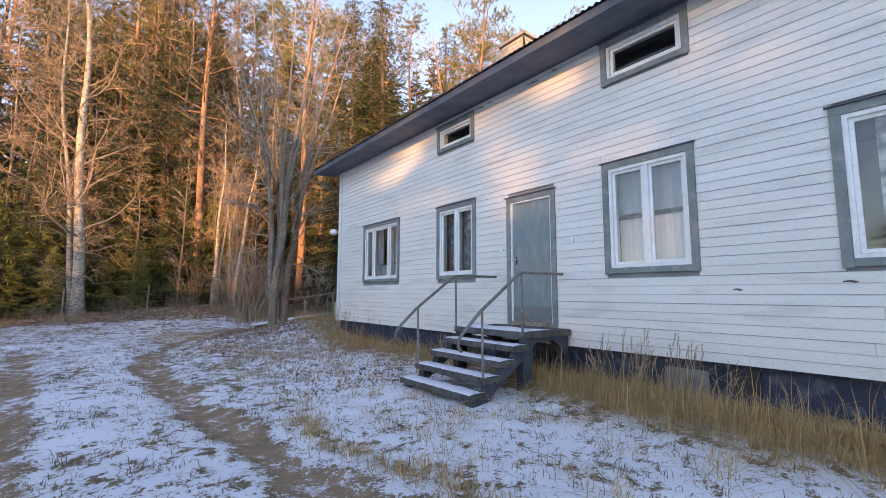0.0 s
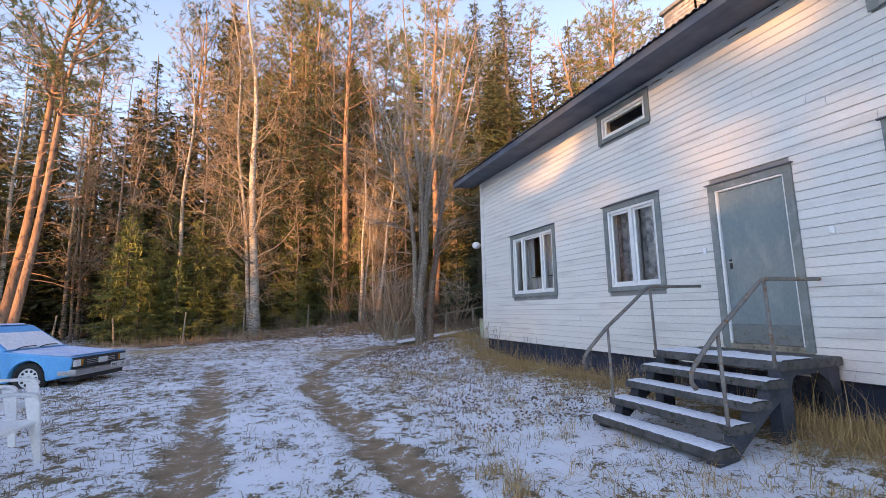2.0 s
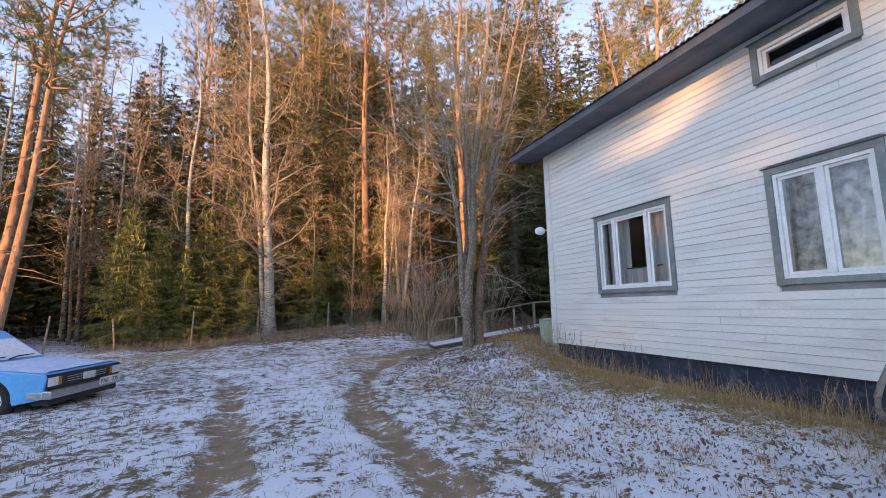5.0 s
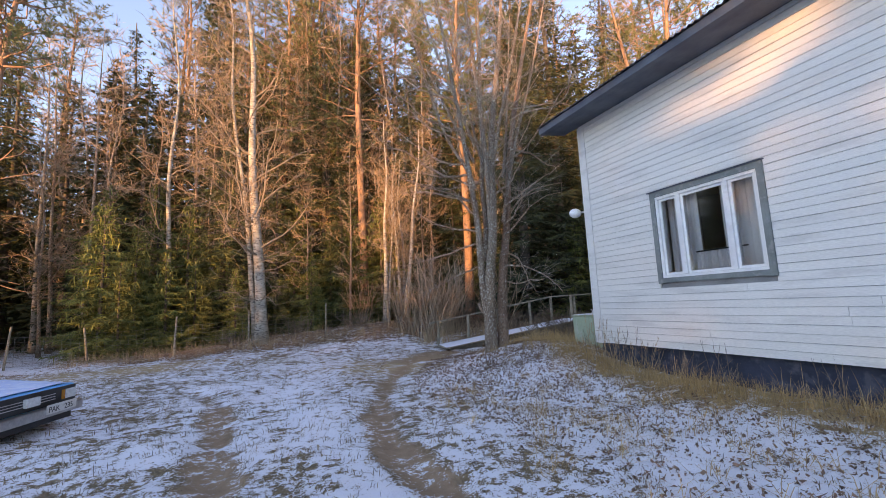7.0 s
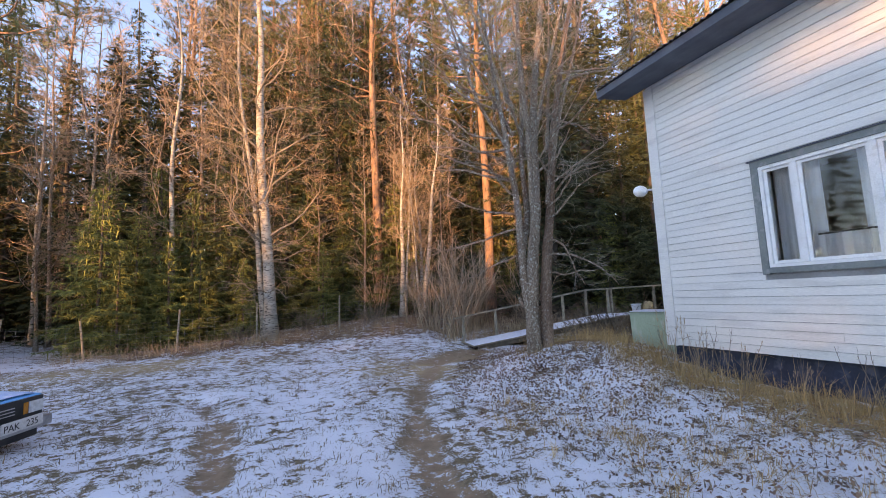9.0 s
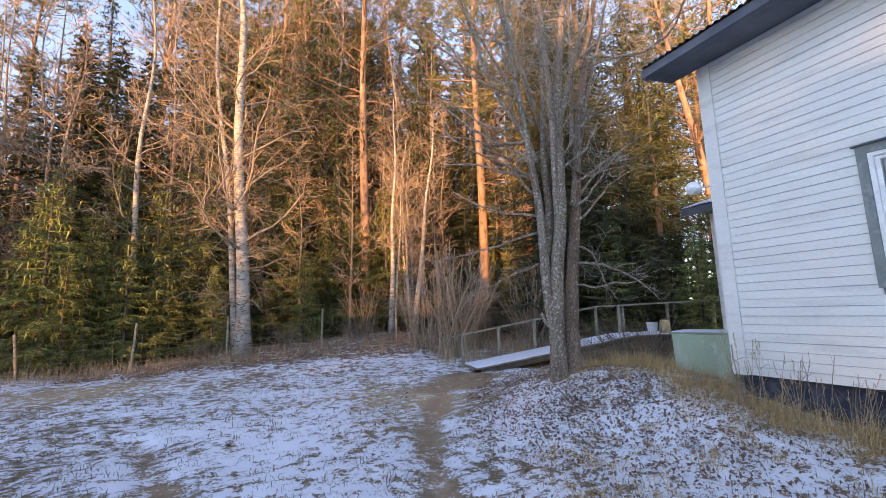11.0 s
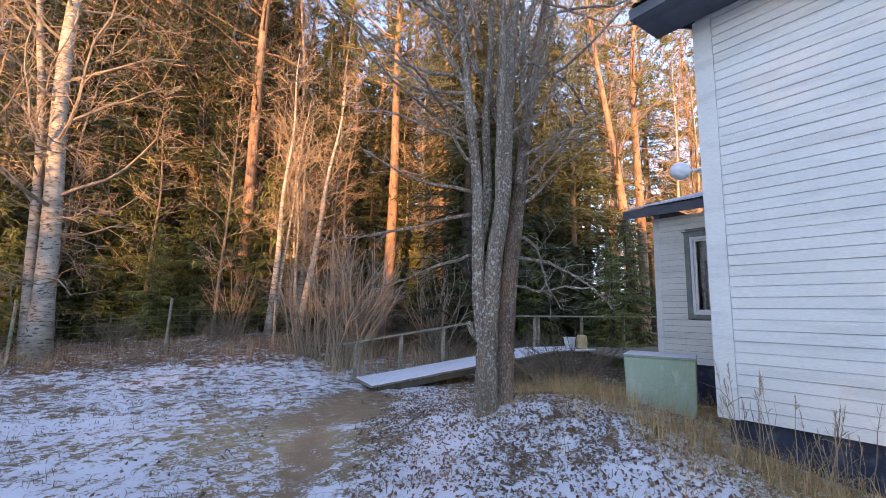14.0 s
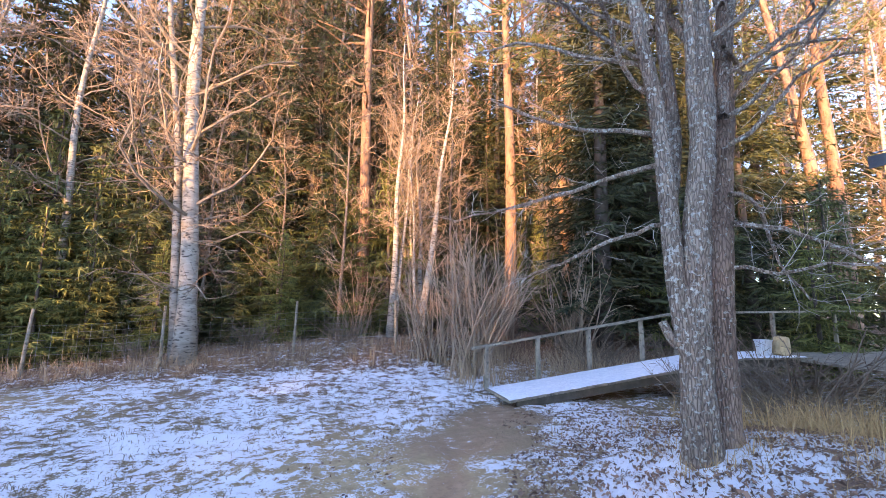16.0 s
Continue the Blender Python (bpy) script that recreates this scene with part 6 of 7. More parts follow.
def weed(seed, hgt, stems, label):
    rng = random.Random(seed)
    t = thing("weed", label, "weed")
    for k in range(stems):
        g = Geo()
        az = rng.uniform(0, 6.283)
        lp = bend(rng, Vector((rng.gauss(0, 0.16), rng.gauss(0, 0.16), -0.06)), (0.25 * math.cos(az), 0.25 * math.sin(az), 1), hgt * rng.uniform(0.55, 1.1), 7, 0.07)
        g.tube(lp, [0.0055 * (1 - 0.8 * i / 7) + 0.001 for i in range(8)], 4, cap=False)
        for j in range(7):
            o, d = along(lp, rng.uniform(0.35, 1))
            ribbon(g, bend(rng, o, d + Vector((rng.gauss(0, 0.6), rng.gauss(0, 0.6), 0.1)), hgt * rng.uniform(0.06, 0.2), 3, 0.15), 0.004, 0.002, rng)
        part("stalk", g, M_TWIG, t)
    return t


def seed_stalk(seed, hgt, label):
    """Thin reed stalks with feathery drooping heads."""
    rng = random.Random(seed)
    t = thing("reed_grass", label, "grass stalk", "reed stalks by the wall")
    for k in range(4):
        g = Geo()
        az = rng.uniform(0, 6.283)
        lp = bend(rng, Vector((rng.gauss(0, 0.12), rng.gauss(0, 0.12), -0.06)), (0.22 * math.cos(az), 0.22 * math.sin(az), 1), hgt * rng.uniform(0.65, 1.1), 7, 0.05)
        g.tube(lp, [0.0032 * (1 - 0.6 * i / 7) + 0.0008 for i in range(8)], 4, cap=False)
        for j in range(2):
            o, d = along(lp, rng.uniform(0.1, 0.6))
            ribbon(g, bend(rng, o, d + Vector((rng.gauss(0, 0.8), rng.gauss(0, 0.8), 0)), hgt * rng.uniform(0.25, 0.45), 4, 0.2, -0.18), 0.008, 0.002, rng)
        for j in range(26):
            o, d = along(lp, rng.uniform(0.80, 1))
            ribbon(g, bend(rng, o, d * 1.6 + Vector((rng.gauss(0, 0.5), rng.gauss(0, 0.5), rng.gauss(0, 0.3))), rng.uniform(0.025, 0.06), 2, 0.15), 0.006, 0.003, rng)
        part("stalk", g, M_WEED, t)
    return t


reed = seed_stalk(57, 1.0, "dry reed grass stalks with feathery heads by the wall")
place(reed, 5.0, 11.55)
for k in range(30):
    yy = rng.uniform(5.8, 10.6) if k % 4 == 1 else rng.uniform(10.6, 12.0) if k % 4 == 3 else rng.uniform(-0.8, 3.7)
    put(reed, 5.25 - abs(rng.gauss(0, 0.22)) - (0.10 * max(0, 3 - yy)), yy, rng.uniform(0.35, 0.6) if 5 < yy < 10.6 else rng.uniform(0.5, 0.95), rng.uniform(0, 6.28), (rng.gauss(0, 0.2), rng.gauss(0, 0.2)))
stalk = weed(53, 0.75, 6, "thin dead weed stalks against the house wall")
place(stalk, 5.2, 11.2)
for x, y, s, a in ((5.22, 10.7, 0.8, 1.0), (5.2, 9.9, 0.7, 2.0), (5.22, 9.2, 0.9, 3.0), (5.2, 7.9, 0.8, 4.0), (5.15, 6.8, 0.7, 5.0), (5.1, 3.3, 1.1, 0.6), (5.0, 2.2, 0.9, 1.6), (5.15, 11.6, 0.9, 4.6), (6.0, 13.9, 0.9, 5.6)):
    put(stalk, x, y, s, a)


# ---- grass, weeds and leaves ----
def blades(name, label, pts, hlo, hhi, width, material, lean=0.4, seed=0):
    """Bent tapering blades at the given places, one mesh."""
    r = np.random.RandomState(seed)
    n = len(pts)
    x, y = pts[:, 0], pts[:, 1]
    z = height(x, y)
    h = r.uniform(hlo, hhi, n)
    az, la = r.uniform(0, 6.283, n), np.abs(r.normal(0, lean, n)) + 0.05
    dx, dy = np.cos(az) * la * h, np.sin(az) * la * h
    wz = r.uniform(0, 6.283, n)
    wx, wy = np.cos(wz) * width / 2, np.sin(wz) * width / 2
    V = np.zeros((n, 5, 3))
    V[:, 0] = np.stack([x - wx, y - wy, z - 0.02], 1)
    V[:, 1] = np.stack([x + wx, y + wy, z - 0.02], 1)
    V[:, 2] = np.stack([x + dx * 0.35 + wx * 0.8, y + dy * 0.35 + wy * 0.8, z + h * np.clip(0.62 - 0.15 * la, 0.3, 1)], 1)
    V[:, 3] = np.stack([x + dx * 0.35 - wx * 0.8, y + dy * 0.35 - wy * 0.8, z + h * np.clip(0.62 - 0.15 * la, 0.3, 1)], 1)
    V[:, 4] = np.stack([x + dx, y + dy, z + h * np.clip(1 - 0.42 * la, 0.16, 1)], 1)
    k = np.arange(n)[:, None] * 5
    quads, tris = k + np.array([[0, 1, 2, 3]]), k + np.array([[3, 2, 4]])
    me = bpy.data.meshes.new(name)
    me.from_pydata(V.reshape(-1, 3).tolist(), [], quads.tolist() + tris.tolist())
    me.materials.append(material)
    return tagged(new(name, me), label, "grass", kind="stuff")


def tufts(r, n, per, sampler, spread):
    c = sampler(r, n)
    p = np.repeat(c, per, 0)
    return p + r.normal(0, spread, p.shape)


R = np.random.RandomState(5)


def by_wall(r, n):
    y = r.uniform(-1.5, 12.6, n)
    x = 5.35 - np.abs(r.normal(0, 0.42, n)) - 0.12 * np.clip(3 - y, 0, 3)
    return np.stack([x, y], 1)


def near_steps(r, n):
    y = r.uniform(-1.0, 4.6, n)
    return np.stack([5.3 - np.abs(r.normal(0, 0.42, n)) - 0.1 * np.clip(2.5 - y, 0, 3), y], 1)


p = tufts(R, 950, 13, by_wall, 0.07)
p = p[~((p[:, 0] > 3.4) & (p[:, 1] > 3.75) & (p[:, 1] < 5.4)) & (p[:, 0] < 5.5)]
blades("wall_grass", "tall dry yellow grass along the house wall", p, 0.08, 0.36, 0.005, M_DRY, 1.7, 1)
p = tufts(R, 900, 14, near_steps, 0.09)
p = p[~((p[:, 1] > 3.8) & (p[:, 0] < 4.7)) & (p[:, 0] < 5.5)]
blades("steps_grass", "thick straw-coloured grass by the steps and the wall", p, 0.08, 0.38, 0.005, M_DRY, 2.1, 7)
p = tufts(R, 95, 3, near_steps, 0.1)
p = p[~((p[:, 1] > 3.8) & (p[:, 0] < 4.7)) & (p[:, 0] < 5.4)]
blades("tall_stalks", "tall pale grass stalks by the wall", p, 0.35, 0.8, 0.006, M_DRY, 0.3, 8)
p = tufts(R, 130, 3, by_wall, 0.1)
p = p[(p[:, 1] > 5.5) & (p[:, 0] < 5.4)]
blades("tall_stalks", "tall pale grass stalks by the wall", p, 0.25, 0.6, 0.006, M_DRY, 0.35, 9)


def corner_zone(r, n):
    return np.stack([r.normal(6.2, 0.75, n), r.normal(13.6, 1.0, n)], 1)


p = tufts(R, 380, 15, corner_zone, 0.07)
p = p[~((p[:, 0] > 5.75) & (p[:, 0] < 6.9) & (np.abs(p[:, 1] - 12.9) < 0.7)) & (p[:, 1] > 12.05)]
blades("corner_grass", "dry grass round the green box", p, 0.10, 0.5, 0.005, M_DRY, 1.4, 2)


def trunk_zone(r, n):
    a, d = r.uniform(0, 6.283, n), r.uniform(0.24, 0.5, n)
    return np.stack([4.45 + d * np.cos(a), 14.26 + d * np.sin(a)], 1)


blades("trunk_grass", "dry grass tufts round the foot of the tree", tufts(R, 24, 12, trunk_zone, 0.05), 0.05, 0.2, 0.006, M_DRY, 1.4, 12)


def edge_zone(r, n):
    x = r.uniform(-7, 9, n)
    y = 21.3 - 0.10 * x + np.abs(r.normal(0, 1.6, n))
    return np.stack([x, y], 1)


p = tufts(R, 460, 11, edge_zone, 0.12)
blades("edge_weeds", "brown dead weeds and grass along the forest edge", p, 0.10, 0.6, 0.007, M_WEED, 0.9, 3)


def ramp_zone(r, n):
    x = r.uniform(4.3, 11, n)
    return np.stack([x, 19.3 - 0.17 * (x - 4.8) + np.abs(r.normal(0, 0.8, n))], 1)


blades("ramp_weeds", "tall brown weeds behind the ramp rail", tufts(R, 190, 10, ramp_zone, 0.1), 0.25, 0.85, 0.008, M_WEED, 0.4, 4)


def yard(r, n):
    return np.stack([r.uniform(-8, 5.0, n), r.uniform(0.8, 21.5, n)], 1)


p = tufts(R, 6500, 7, yard, 0.05)
keep = (line_distance(p[:, 0], p[:, 1], LEFT_RUT) > 0.22) & (line_distance(p[:, 0], p[:, 1], RIGHT_RUT) > 0.24)
keep &= ~((p[:, 0] > 3.4) & (p[:, 1] > 3.75) & (p[:, 1] < 5.4))
trodden = np.exp(-(((p[:, 0] - 2.0) / 1.9) ** 2 + ((p[:, 1] - 15.8) / 1.9) ** 2)) + np.exp(-(((p[:, 0] + 4.5) / 3.2) ** 2 + ((p[:, 1] - 20.0) / 1.6) ** 2))
keep &= R.uniform(0, 1, len(p)) > 1.3 * trodden
blades("yard_grass", "short dead grass standing through the snow", p[keep], 0.02, 0.085, 0.007, M_SHORT, 1.6, 5)


def clump_zone(r, n):
    return np.stack([r.uniform(1.6, 4.8, n), r.uniform(1, 12, n)], 1)


p = tufts(R, 170, 24, clump_zone, 0.07)
p = p[(line_distance(p[:, 0], p[:, 1], RIGHT_RUT) > 0.5) & ~((p[:, 0] > 3.4) & (p[:, 1] > 3.75) & (p[:, 1] < 5.4))]
blades("grass_clumps", "flattened yellow grass clumps in the snow", p, 0.06, 0.24, 0.006, M_DRY, 1.9, 6)


def bank_zone(r, n):
    y = r.uniform(0.8, 4.6, n)
    return np.stack([1.62 + 0.55 - 0.115 * y + r.normal(0, 0.1, n), y], 1)


blades("bank_grass", "matted dry grass along the edge of the wheel rut", tufts(R, 45, 22, bank_zone, 0.05), 0.05, 0.17, 0.007, M_DRY, 1.3, 10)


def leaves(x, y, label, seed):
    r = np.random.RandomState(seed)
    ok = (line_distance(x, y, RIGHT_RUT) > 0.5) & (np.hypot(x - 3.0, y - 16.3) > 0.8) & ~((y < 12.05) & (x > 5.4)) & (np.hypot(x - 4.45, y - 14.26) > 0.25)
    x, y = x[ok], y[ok]
    n = len(x)
    z = height(x, y) + r.uniform(0.008, 0.03, n)
    a, s = r.uniform(0, 6.283, n), r.uniform(0.010, 0.030, n)
    c, d = np.cos(a) * s, np.sin(a) * s
    t = r.normal(0, 0.012, (n, 4))
    V = np.zeros((n, 4, 3))
    V[:, 0] = np.stack([x - c, y - d, z + t[:, 0]], 1)
    V[:, 1] = np.stack([x + d * 0.6, y - c * 0.6, z + t[:, 1]], 1)
    V[:, 2] = np.stack([x + c, y + d, z + t[:, 2]], 1)
    V[:, 3] = np.stack([x - d * 0.6, y + c * 0.6, z + t[:, 3]], 1)
    me = bpy.data.meshes.new("fallen_leaves")
    me.from_pydata(V.reshape(-1, 3).tolist(), [], (np.arange(n)[:, None] * 4 + np.arange(4)[None]).tolist())
    me.materials.append(M_LEAF)
    tagged(new("fallen_leaves", me), label, "leaves", kind="stuff")


r9 = np.random.RandomState(9)
leaves(r9.normal(4.3, 1.4, 8000), r9.normal(13.9, 1.8, 8000), "brown fallen leaves scattered on snow under the tree", 9)
leaves(r9.uniform(1.9, 5.2, 4600), r9.uniform(5.5, 13.5, 4600), "brown fallen leaves and bits strewn over the snowy grass", 11)
ex = r9.uniform(-5, 9, 9000)
leaves(ex, 21.2 - 0.10 * ex + np.abs(r9.normal(0, 1.5, 9000)), "brown leaf litter along the forest edge", 10)


# ---- wire fence at the forest edge ----
def build_fence():
    f = thing("wire_fence", "rusty wire mesh fence on thin grey wooden posts", "fence")
    posts = [(-11.8, 22.6, 1.35, 0.03), (-8.3, 23.0, 1.35, 0.09), (-6.2, 23.1, 1.2, -0.12), (-3.72, 23.0, 1.35, 0.05), (-1.3, 22.9, 1.3, 0.0), (1.48, 22.8, 1.28, 0.02), (4.0, 22.6, 1.2, -0.03)]
    for x, y, h, ln in posts:
        g = Geo()
        z = h_at(x, y)
        g.tube([(x, y, z - 0.1), (x + ln * h * 0.5, y, z + h * 0.5), (x + ln * h, y, z + h)], [0.036, 0.034, 0.03], 7)
        part("fence_post", g, M_WOOD, f)
    for (xa, ya, ha, la), (xb, yb, hb, lb) in zip(posts, posts[1:]):
        g = Geo()
        za, zb = h_at(xa, ya), h_at(xb, yb)
        for k in range(7):
            q = 0.1 + 0.15 * k
            g.tube([(xa + la * q, ya - 0.035, za + q), ((xa + xb) / 2, (ya + yb) / 2 - 0.03, (za + zb) / 2 + q - 0.03), (xb + lb * q, yb - 0.035, zb + q)], [0.0035] * 3, 3, cap=False)
        n = int((xb - xa) / 0.22)
        for k in range(1, n):
            u = k / n
            x, y, z = xa + (xb - xa) * u, ya + (yb - ya) * u - 0.03, za + (zb - za) * u - 0.03 * math.sin(u * math.pi)
            g.tube([(x, y, z + 0.1), (x + 0.01, y, z + 1.0)], [0.003] * 2, 3, cap=False)
        part("wire_mesh", g, M_WIRE, f)


build_fence()


# ---- car ----
def build_car():
    car = thing("car", "old blue saloon car with snow on bonnet and roof", "car", at=pose(-3.42, 12.52, 0.08, 0, 0, -16.5))
    W = 0.82

    def arc(cx, r, z, a0, a1, n=10):
        return [(cx + r * math.cos(a), z + r * math.sin(a)) for a in np.linspace(a0, a1, n)]
    out = [(-0.10, 0.30), (-0.06, 0.62), (-0.10, 0.665), (-1.30, 0.79), (-1.36, 0.80), (-3.45, 0.82), (-4.30, 0.78), (-4.36, 0.60), (-4.34, 0.30)]
    out += [(-3.85, 0.22)] + arc(-3.5, 0.335, 0.28, math.pi, 0) + [(-3.14, 0.20), (-1.21, 0.20)] + arc(-0.86, 0.335, 0.28, math.pi, 0) + [(-0.50, 0.22)]
    k = len(out)
    g = Geo()
    g.v = [(x, -W, z) for x, z in out] + [(x, W, z) for x, z in out]
    g.f = [tuple(range(k)), tuple(range(k, 2 * k))[::-1]] + [(i, k + i, k + (i + 1) % k, (i + 1) % k) for i in range(k)]
    body = part("body", g, M_CARBLUE, car, "faded bright blue paint", bevel=0.02)
    # cabin
    lo, hi = [(-1.33, 0.80), (-3.75, 0.81)], [(-1.95, 1.27), (-2.1, 1.305), (-3.1, 1.30), (-3.3, 1.26)]
    pr = [lo[0]] + hi + [lo[1]]
    m = len(pr)
    g = Geo()
    for sy in (-1, 1):
        for x, z in pr:
            g.v.append((x, sy * (0.76 if z < 0.9 else 0.62), z))
    g.f = [tuple(range(m)), tuple(range(m, 2 * m))[::-1]] + [(i, m + i, m + (i + 1) % m, (i + 1) % m) for i in range(m)]
    part("cabin", g, M_CARBLUE, car, bevel=0.02)
    for sy in (-1, 1):
        for x0, x1, u0, u1 in ((-1.50, -2.35, -2.02, -2.38), (-2.45, -3.45, -2.46, -3.20)):
            g = Geo()
            y0, y1 = sy * 0.752, sy * 0.632
            g.quad((x0, y0, 0.84), (x1, y0, 0.84), (u1, y1, 1.23), (u0, y1, 1.23))
            g.quad((x0, y0 + sy * 0.012, 0.84), (u0, y1 + sy * 0.012, 1.23), (u1, y1 + sy * 0.012, 1.23), (x1, y0 + sy * 0.012, 0.84))
            part("side_window", g, M_BLACK, car, "dark side window")
    g = Geo()
    g.quad((-1.345, -0.70, 0.825), (-1.345, 0.70, 0.825), (-1.95, 0.58, 1.265), (-1.95, -0.58, 1.265))
    g.quad((-1.36, -0.70, 0.815), (-1.965, -0.58, 1.255), (-1.965, 0.58, 1.255), (-1.36, 0.70, 0.815))
    ws = part("windscreen", g, M_SNOW, car, "windscreen under a film of snow")
    for y in (-0.42, 0.12):
        g = Geo()
        g.tube([(-1.30, y - 0.12, 0.83), (-1.345, y + 0.1, 0.86), (-1.36, y + 0.42, 0.865)], [0.012, 0.010, 0.008], 6)
        part("wiper", g, M_BLACK, ws, "black wiper")

    def snow_sheet(name, st, hw, t=0.016):
        g = Geo()
        n = 14
        for x, z in st:
            for j in range(n + 1):
                u = -1 + 2 * j / n
                e = 1 if 0 < j < n else 0
                g.v.append((x + 0.012 * math.sin(9 * u + x * 5), u * (hw - 0.02 - 0.02 * abs(math.sin(7 * x))), z + 0.003 + t * e))
        for i in range(len(st) - 1):
            for j in range(n):
                a = i * (n + 1) + j
                g.f.append((a, a + 1, a + n + 2, a + n + 1))
        part(name, g, M_FROST, car, "thin frost on the blue paint", smooth=True)
    snow_sheet("bonnet_snow", [(-0.13 - 0.1 * i, 0.668 + 0.0104 * i) for i in range(12)], W - 0.02)
    snow_sheet("roof_snow", [(-1.97, 1.28), (-2.1, 1.308), (-2.5, 1.305), (-3.08, 1.302), (-3.28, 1.268)], 0.62)
    snow_sheet("boot_snow", [(-3.78, 0.81), (-4.0, 0.798), (-4.28, 0.784)], W - 0.03)
    g = Geo()
    g.box(-0.10, -0.050, -0.79, 0.79, 0.43, 0.648)
    gr = part("grille", g, M_BLACK, car, "black grille")
    for z in (0.50, 0.535, 0.57):
        g = Geo()
        g.box(-0.052, -0.045, -0.42, 0.42, z, z + 0.01)
        part("slat", g, M_CHROME, gr)
    for sy in (-1, 1):
        g = Geo()
        g.box(-0.075, -0.040, *sorted((sy * 0.60, sy * 0.79)), 0.475, 0.605)
        part("headlight", g, M_LENS, car, "rectangular headlight", bevel=0.006)
        g = Geo()
        g.box(-0.070, -0.042, *sorted((sy * 0.53, sy * 0.59)), 0.475, 0.605)
        part("indicator", g, M_AMBER, car, "amber indicator", bevel=0.006)

    g = Geo()
    g.box(-0.10, 0.04, -0.83, 0.83, 0.30, 0.42)
    lamp_geo = Geo()
    lamp_geo.box(-0.05, 0.0, -0.10, 0.12, 0.485, 0.60)
    part("auxiliary_lamp", lamp_geo, M_LENS, car, "white rectangular auxiliary lamp", bevel=0.01)
    bp = part("bumper", g, M_CHROME, car, "dull metal bumper", bevel=0.018)
    g = Geo()
    g.box(-0.30, -0.08, -0.835, 0.835, 0.31, 0.40)
    part("bumper_end", g, M_CHROME, bp, bevel=0.012)
    g = Geo()
    g.box(0.042, 0.050, 0.16, 0.68, 0.34, 0.46)
    plate = part("number_plate", g, M_PLATE, car, "white number plate with dark characters", bevel=0.002)
    for txt, y in (("PAK", 0.185), ("235", 0.455)):
        cu = bpy.data.curves.new("plate_text", "FONT")
        cu.body, cu.size, cu.extrude = txt, 0.105, 0.001
        ob = new("plate_text", cu)
        ob.data.materials.append(M_BLACK)
        ob.parent = plate
        ob.matrix_basis = Matrix.Translation((0.0515, y, 0.36)) @ Euler((radians(90), 0, radians(90))).to_matrix().to_4x4()
    for cx in (-0.86, -3.5):
        for sy in (-1, 1):
            g = Geo()
            y = sy * 0.70
            pro = [(0.19, -0.085), (0.27, -0.09), (0.30, -0.06), (0.30, 0.06), (0.27, 0.09), (0.19, 0.085)]
            n = 26
            for i in range(n):
                a = 6.283 * i / n
                for r, w in pro:
                    g.v.append((cx + r * math.cos(a), y + w, 0.28 + r * math.sin(a)))
            q = len(pro)
            for i in range(n):
                for j in range(q):
                    g.f.append((i * q + j, i * q + (j + 1) % q, ((i + 1) % n) * q + (j + 1) % q, ((i + 1) % n) * q + j))
            wh = part("wheel", g, M_TYRE, car, "worn tyre with white multi-hole rim", smooth=True)
            g = Geo()
            g.tube([(cx, y + sy * 0.03, 0.28), (cx, y + sy * 0.06, 0.28)], [0.195, 0.19], 26)
            rim = part("rim", g, M_PLASTIC, wh)
            for i in range(10):
                a = 6.283 * i / 10
                g = Geo()
                c = (cx + 0.135 * math.cos(a), 0.28 + 0.135 * math.sin(a))
                g.tube([(c[0], y + sy * 0.055, c[1]), (c[0], y + sy * 0.063, c[1])], [0.026] * 2, 8)
                part("rim_hole", g, M_BLACK, rim) if sy < 0 and cx > -1 else None
            g = Geo()
            g.tube([(cx, y + sy * 0.06, 0.28), (cx, y + sy * 0.075, 0.28)], [0.05, 0.04], 12)
            part("hub_cap", g, M_CHROME, wh)
    g = Geo()
    g.box(-0.3, -0.055, -0.74, 0.74, 0.2, 0.32)
    part("valance", g, M_BLACK, car, "black panel under the bumper", bevel=0.01)
    g = Geo()
    g.box(-4.2, -0.2, -0.55, 0.55, 0.2, 0.5)
    part("underbody", g, M_BLACK, car)


build_car()


def strip(g, pts, width, thick, across):
    """A bowed board through pts, with a width at each point."""
    n = len(pts)
    k = len(g.v)
    for p, w in zip(pts, width):
        p, q, t = Vector(p), Vector(across[0]) * w / 2, Vector(across[1]) * thick / 2
        g.v += [tuple(p - q - t), tuple(p + q - t), tuple(p + q + t), tuple(p - q + t)]
    for i in range(n - 1):
        for j in range(4):
            g.f.append((k + 4 * i + j, k + 4 * i + (j + 1) % 4, k + 4 * i + 4 + (j + 1) % 4, k + 4 * i + 4 + j))
    g.f += [(k + 3, k + 2, k + 1, k), tuple(k + 4 * (n - 1) + j for j in range(4))]


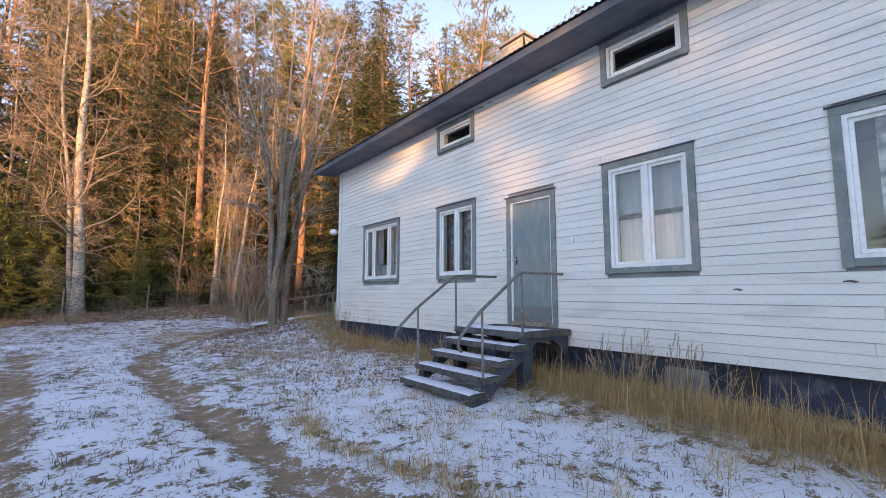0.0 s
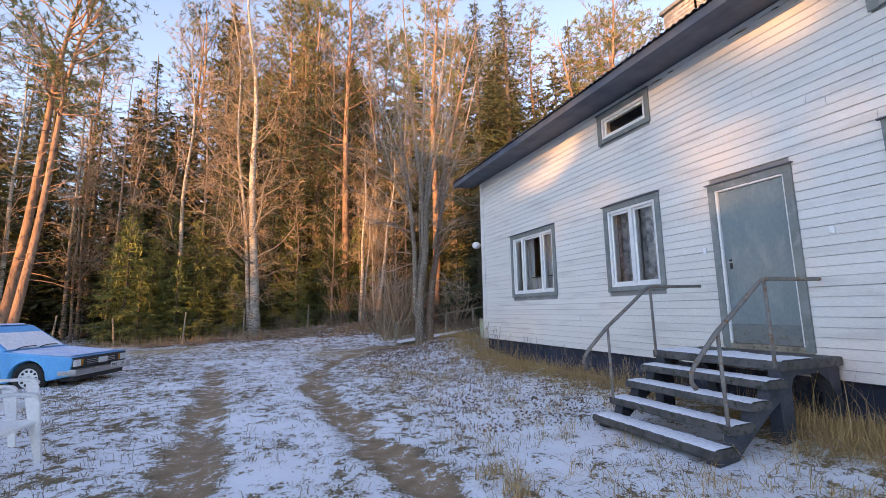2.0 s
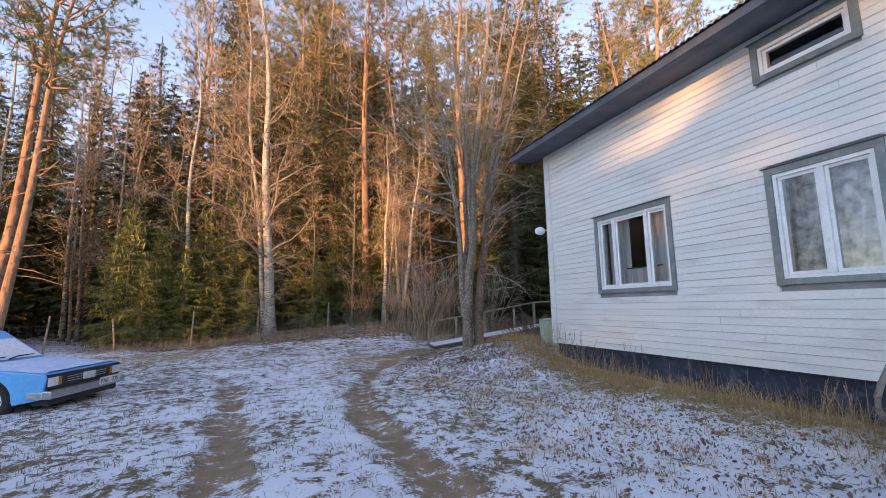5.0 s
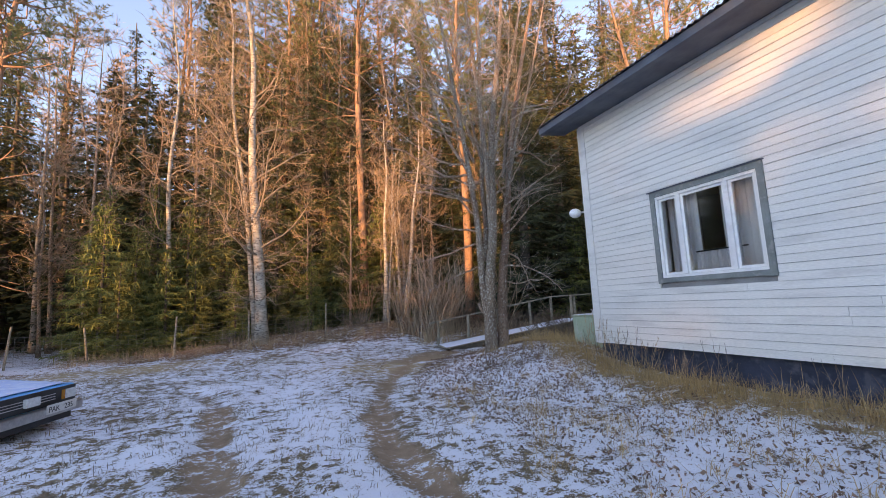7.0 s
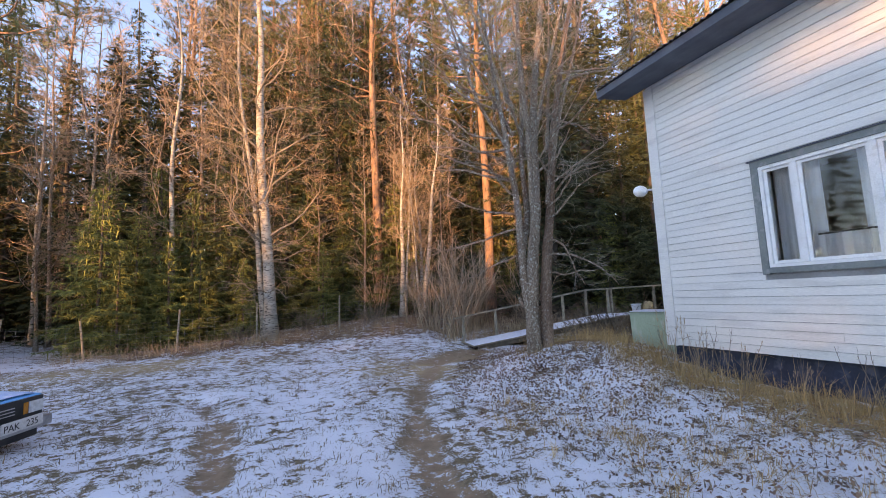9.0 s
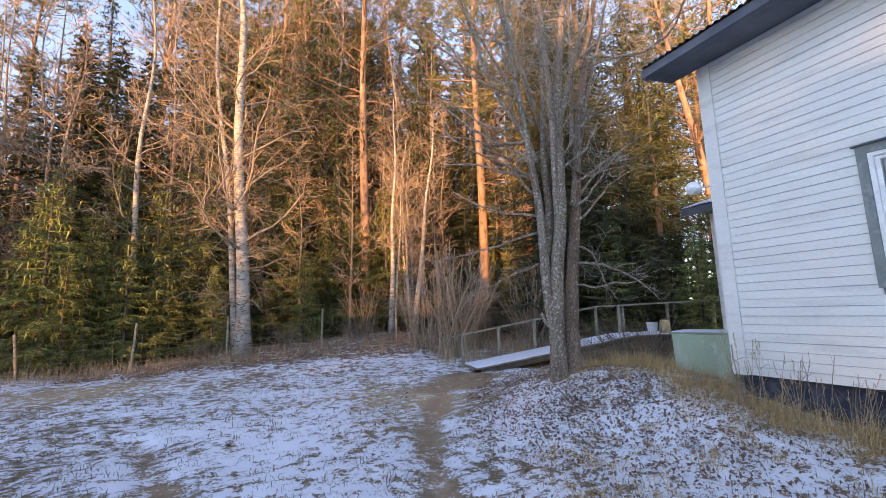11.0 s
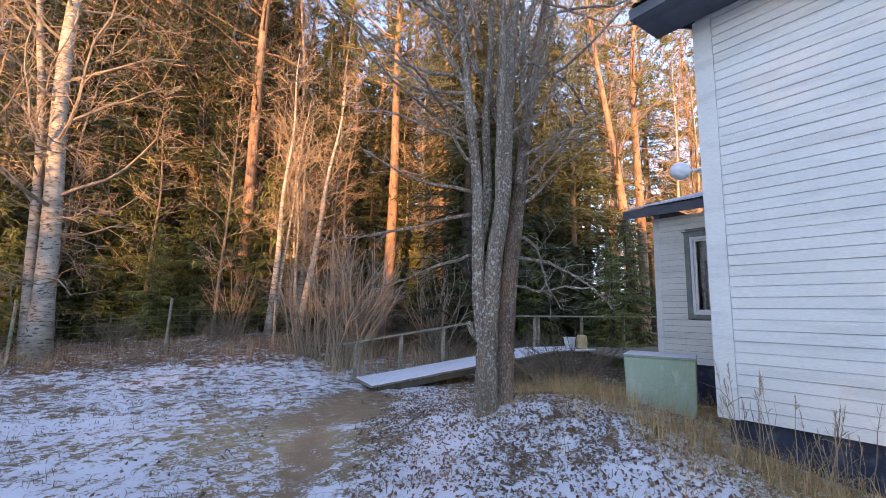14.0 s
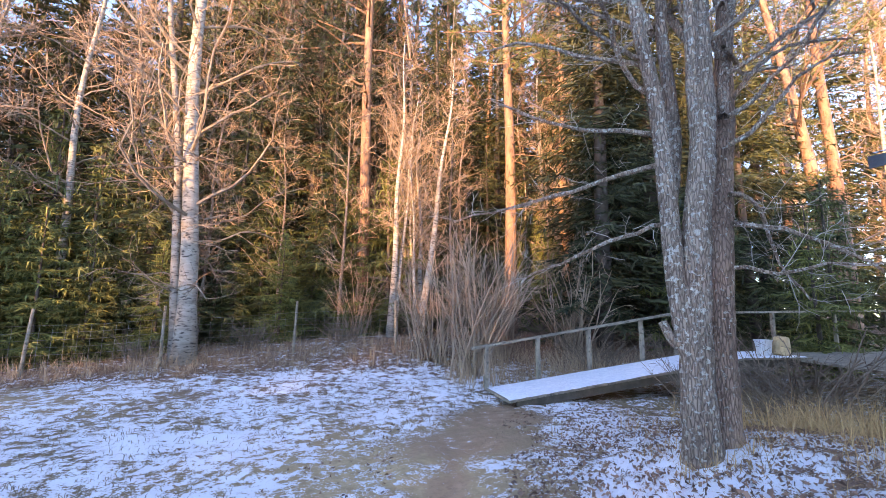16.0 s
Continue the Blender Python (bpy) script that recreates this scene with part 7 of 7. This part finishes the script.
def build_chair():
    ch = thing("garden_chair", "white plastic garden armchair standing in the snow", "chair", "garden chairs by the drive")
    fwd, side, up = (1, 0, 0), (0, 1, 0), (0, 0, 1)
    for sg in (-1, 1):
        g = Geo()
        strip(g, [(0.31, sg * 0.31, 0), (0.285, sg * 0.295, 0.2), (0.255, sg * 0.285, 0.42), (0.235, sg * 0.285, 0.56), (0.215, sg * 0.285, 0.625)], [0.055, 0.075, 0.10, 0.115, 0.10], 0.034, (fwd, side))
        part("leg", g, M_PLASTIC, ch, bevel=0.008)
        g = Geo()
        strip(g, [(-0.30, sg * 0.27, 0), (-0.27, sg * 0.255, 0.22), (-0.235, sg * 0.24, 0.42)], [0.05, 0.065, 0.085], 0.034, (fwd, side))
        part("leg", g, M_PLASTIC, ch, bevel=0.008)
        g = Geo()
        strip(g, [(0.29, sg * 0.285, 0.60), (0.255, sg * 0.285, 0.635), (0.19, sg * 0.285, 0.65), (0.0, sg * 0.285, 0.65), (-0.18, sg * 0.275, 0.665), (-0.31, sg * 0.25, 0.70)], [0.06, 0.072, 0.075, 0.065, 0.055, 0.05], 0.03, (side, up))
        part("armrest", g, M_PLASTIC, ch, bevel=0.008)
    g = Geo()
    strip(g, [(-0.27, 0, 0.40), (-0.1, 0, 0.395), (0.1, 0, 0.405), (0.22, 0, 0.41), (0.285, 0, 0.385)], [0.46, 0.50, 0.54, 0.55, 0.53], 0.03, (side, up))
    part("seat", g, M_PLASTIC, ch, bevel=0.01)
    for i in range(5):
        g = Geo()
        y = -0.17 + 0.085 * i
        strip(g, [(-0.255, y, 0.41), (-0.30, y, 0.62), (-0.355, y, 0.855 - 0.9 * y * y)], [0.05, 0.058, 0.055], 0.014, (side, fwd))
        part("back_slat", g, M_PLASTIC, ch)
    g = Geo()
    pts = [(-0.24, -0.25, 0.41), (-0.30, -0.265, 0.65), (-0.355, -0.21, 0.84), (-0.37, -0.1, 0.875), (-0.372, 0, 0.885), (-0.37, 0.1, 0.875), (-0.355, 0.21, 0.84), (-0.30, 0.265, 0.65), (-0.24, 0.25, 0.41)]
    g.tube(pts, [0.03] * 9, 8)
    part("backrest_rim", g, M_PLASTIC, ch, smooth=True)
    ch.matrix_basis = pose(-2.92, 7.48, h_at(-2.92, 7.48) - 0.01, 0, 0, 4)
    copy_thing(ch, pose(-2.46, 6.27, h_at(-2.46, 6.27) - 0.01, 0, 0, -6))


build_chair()
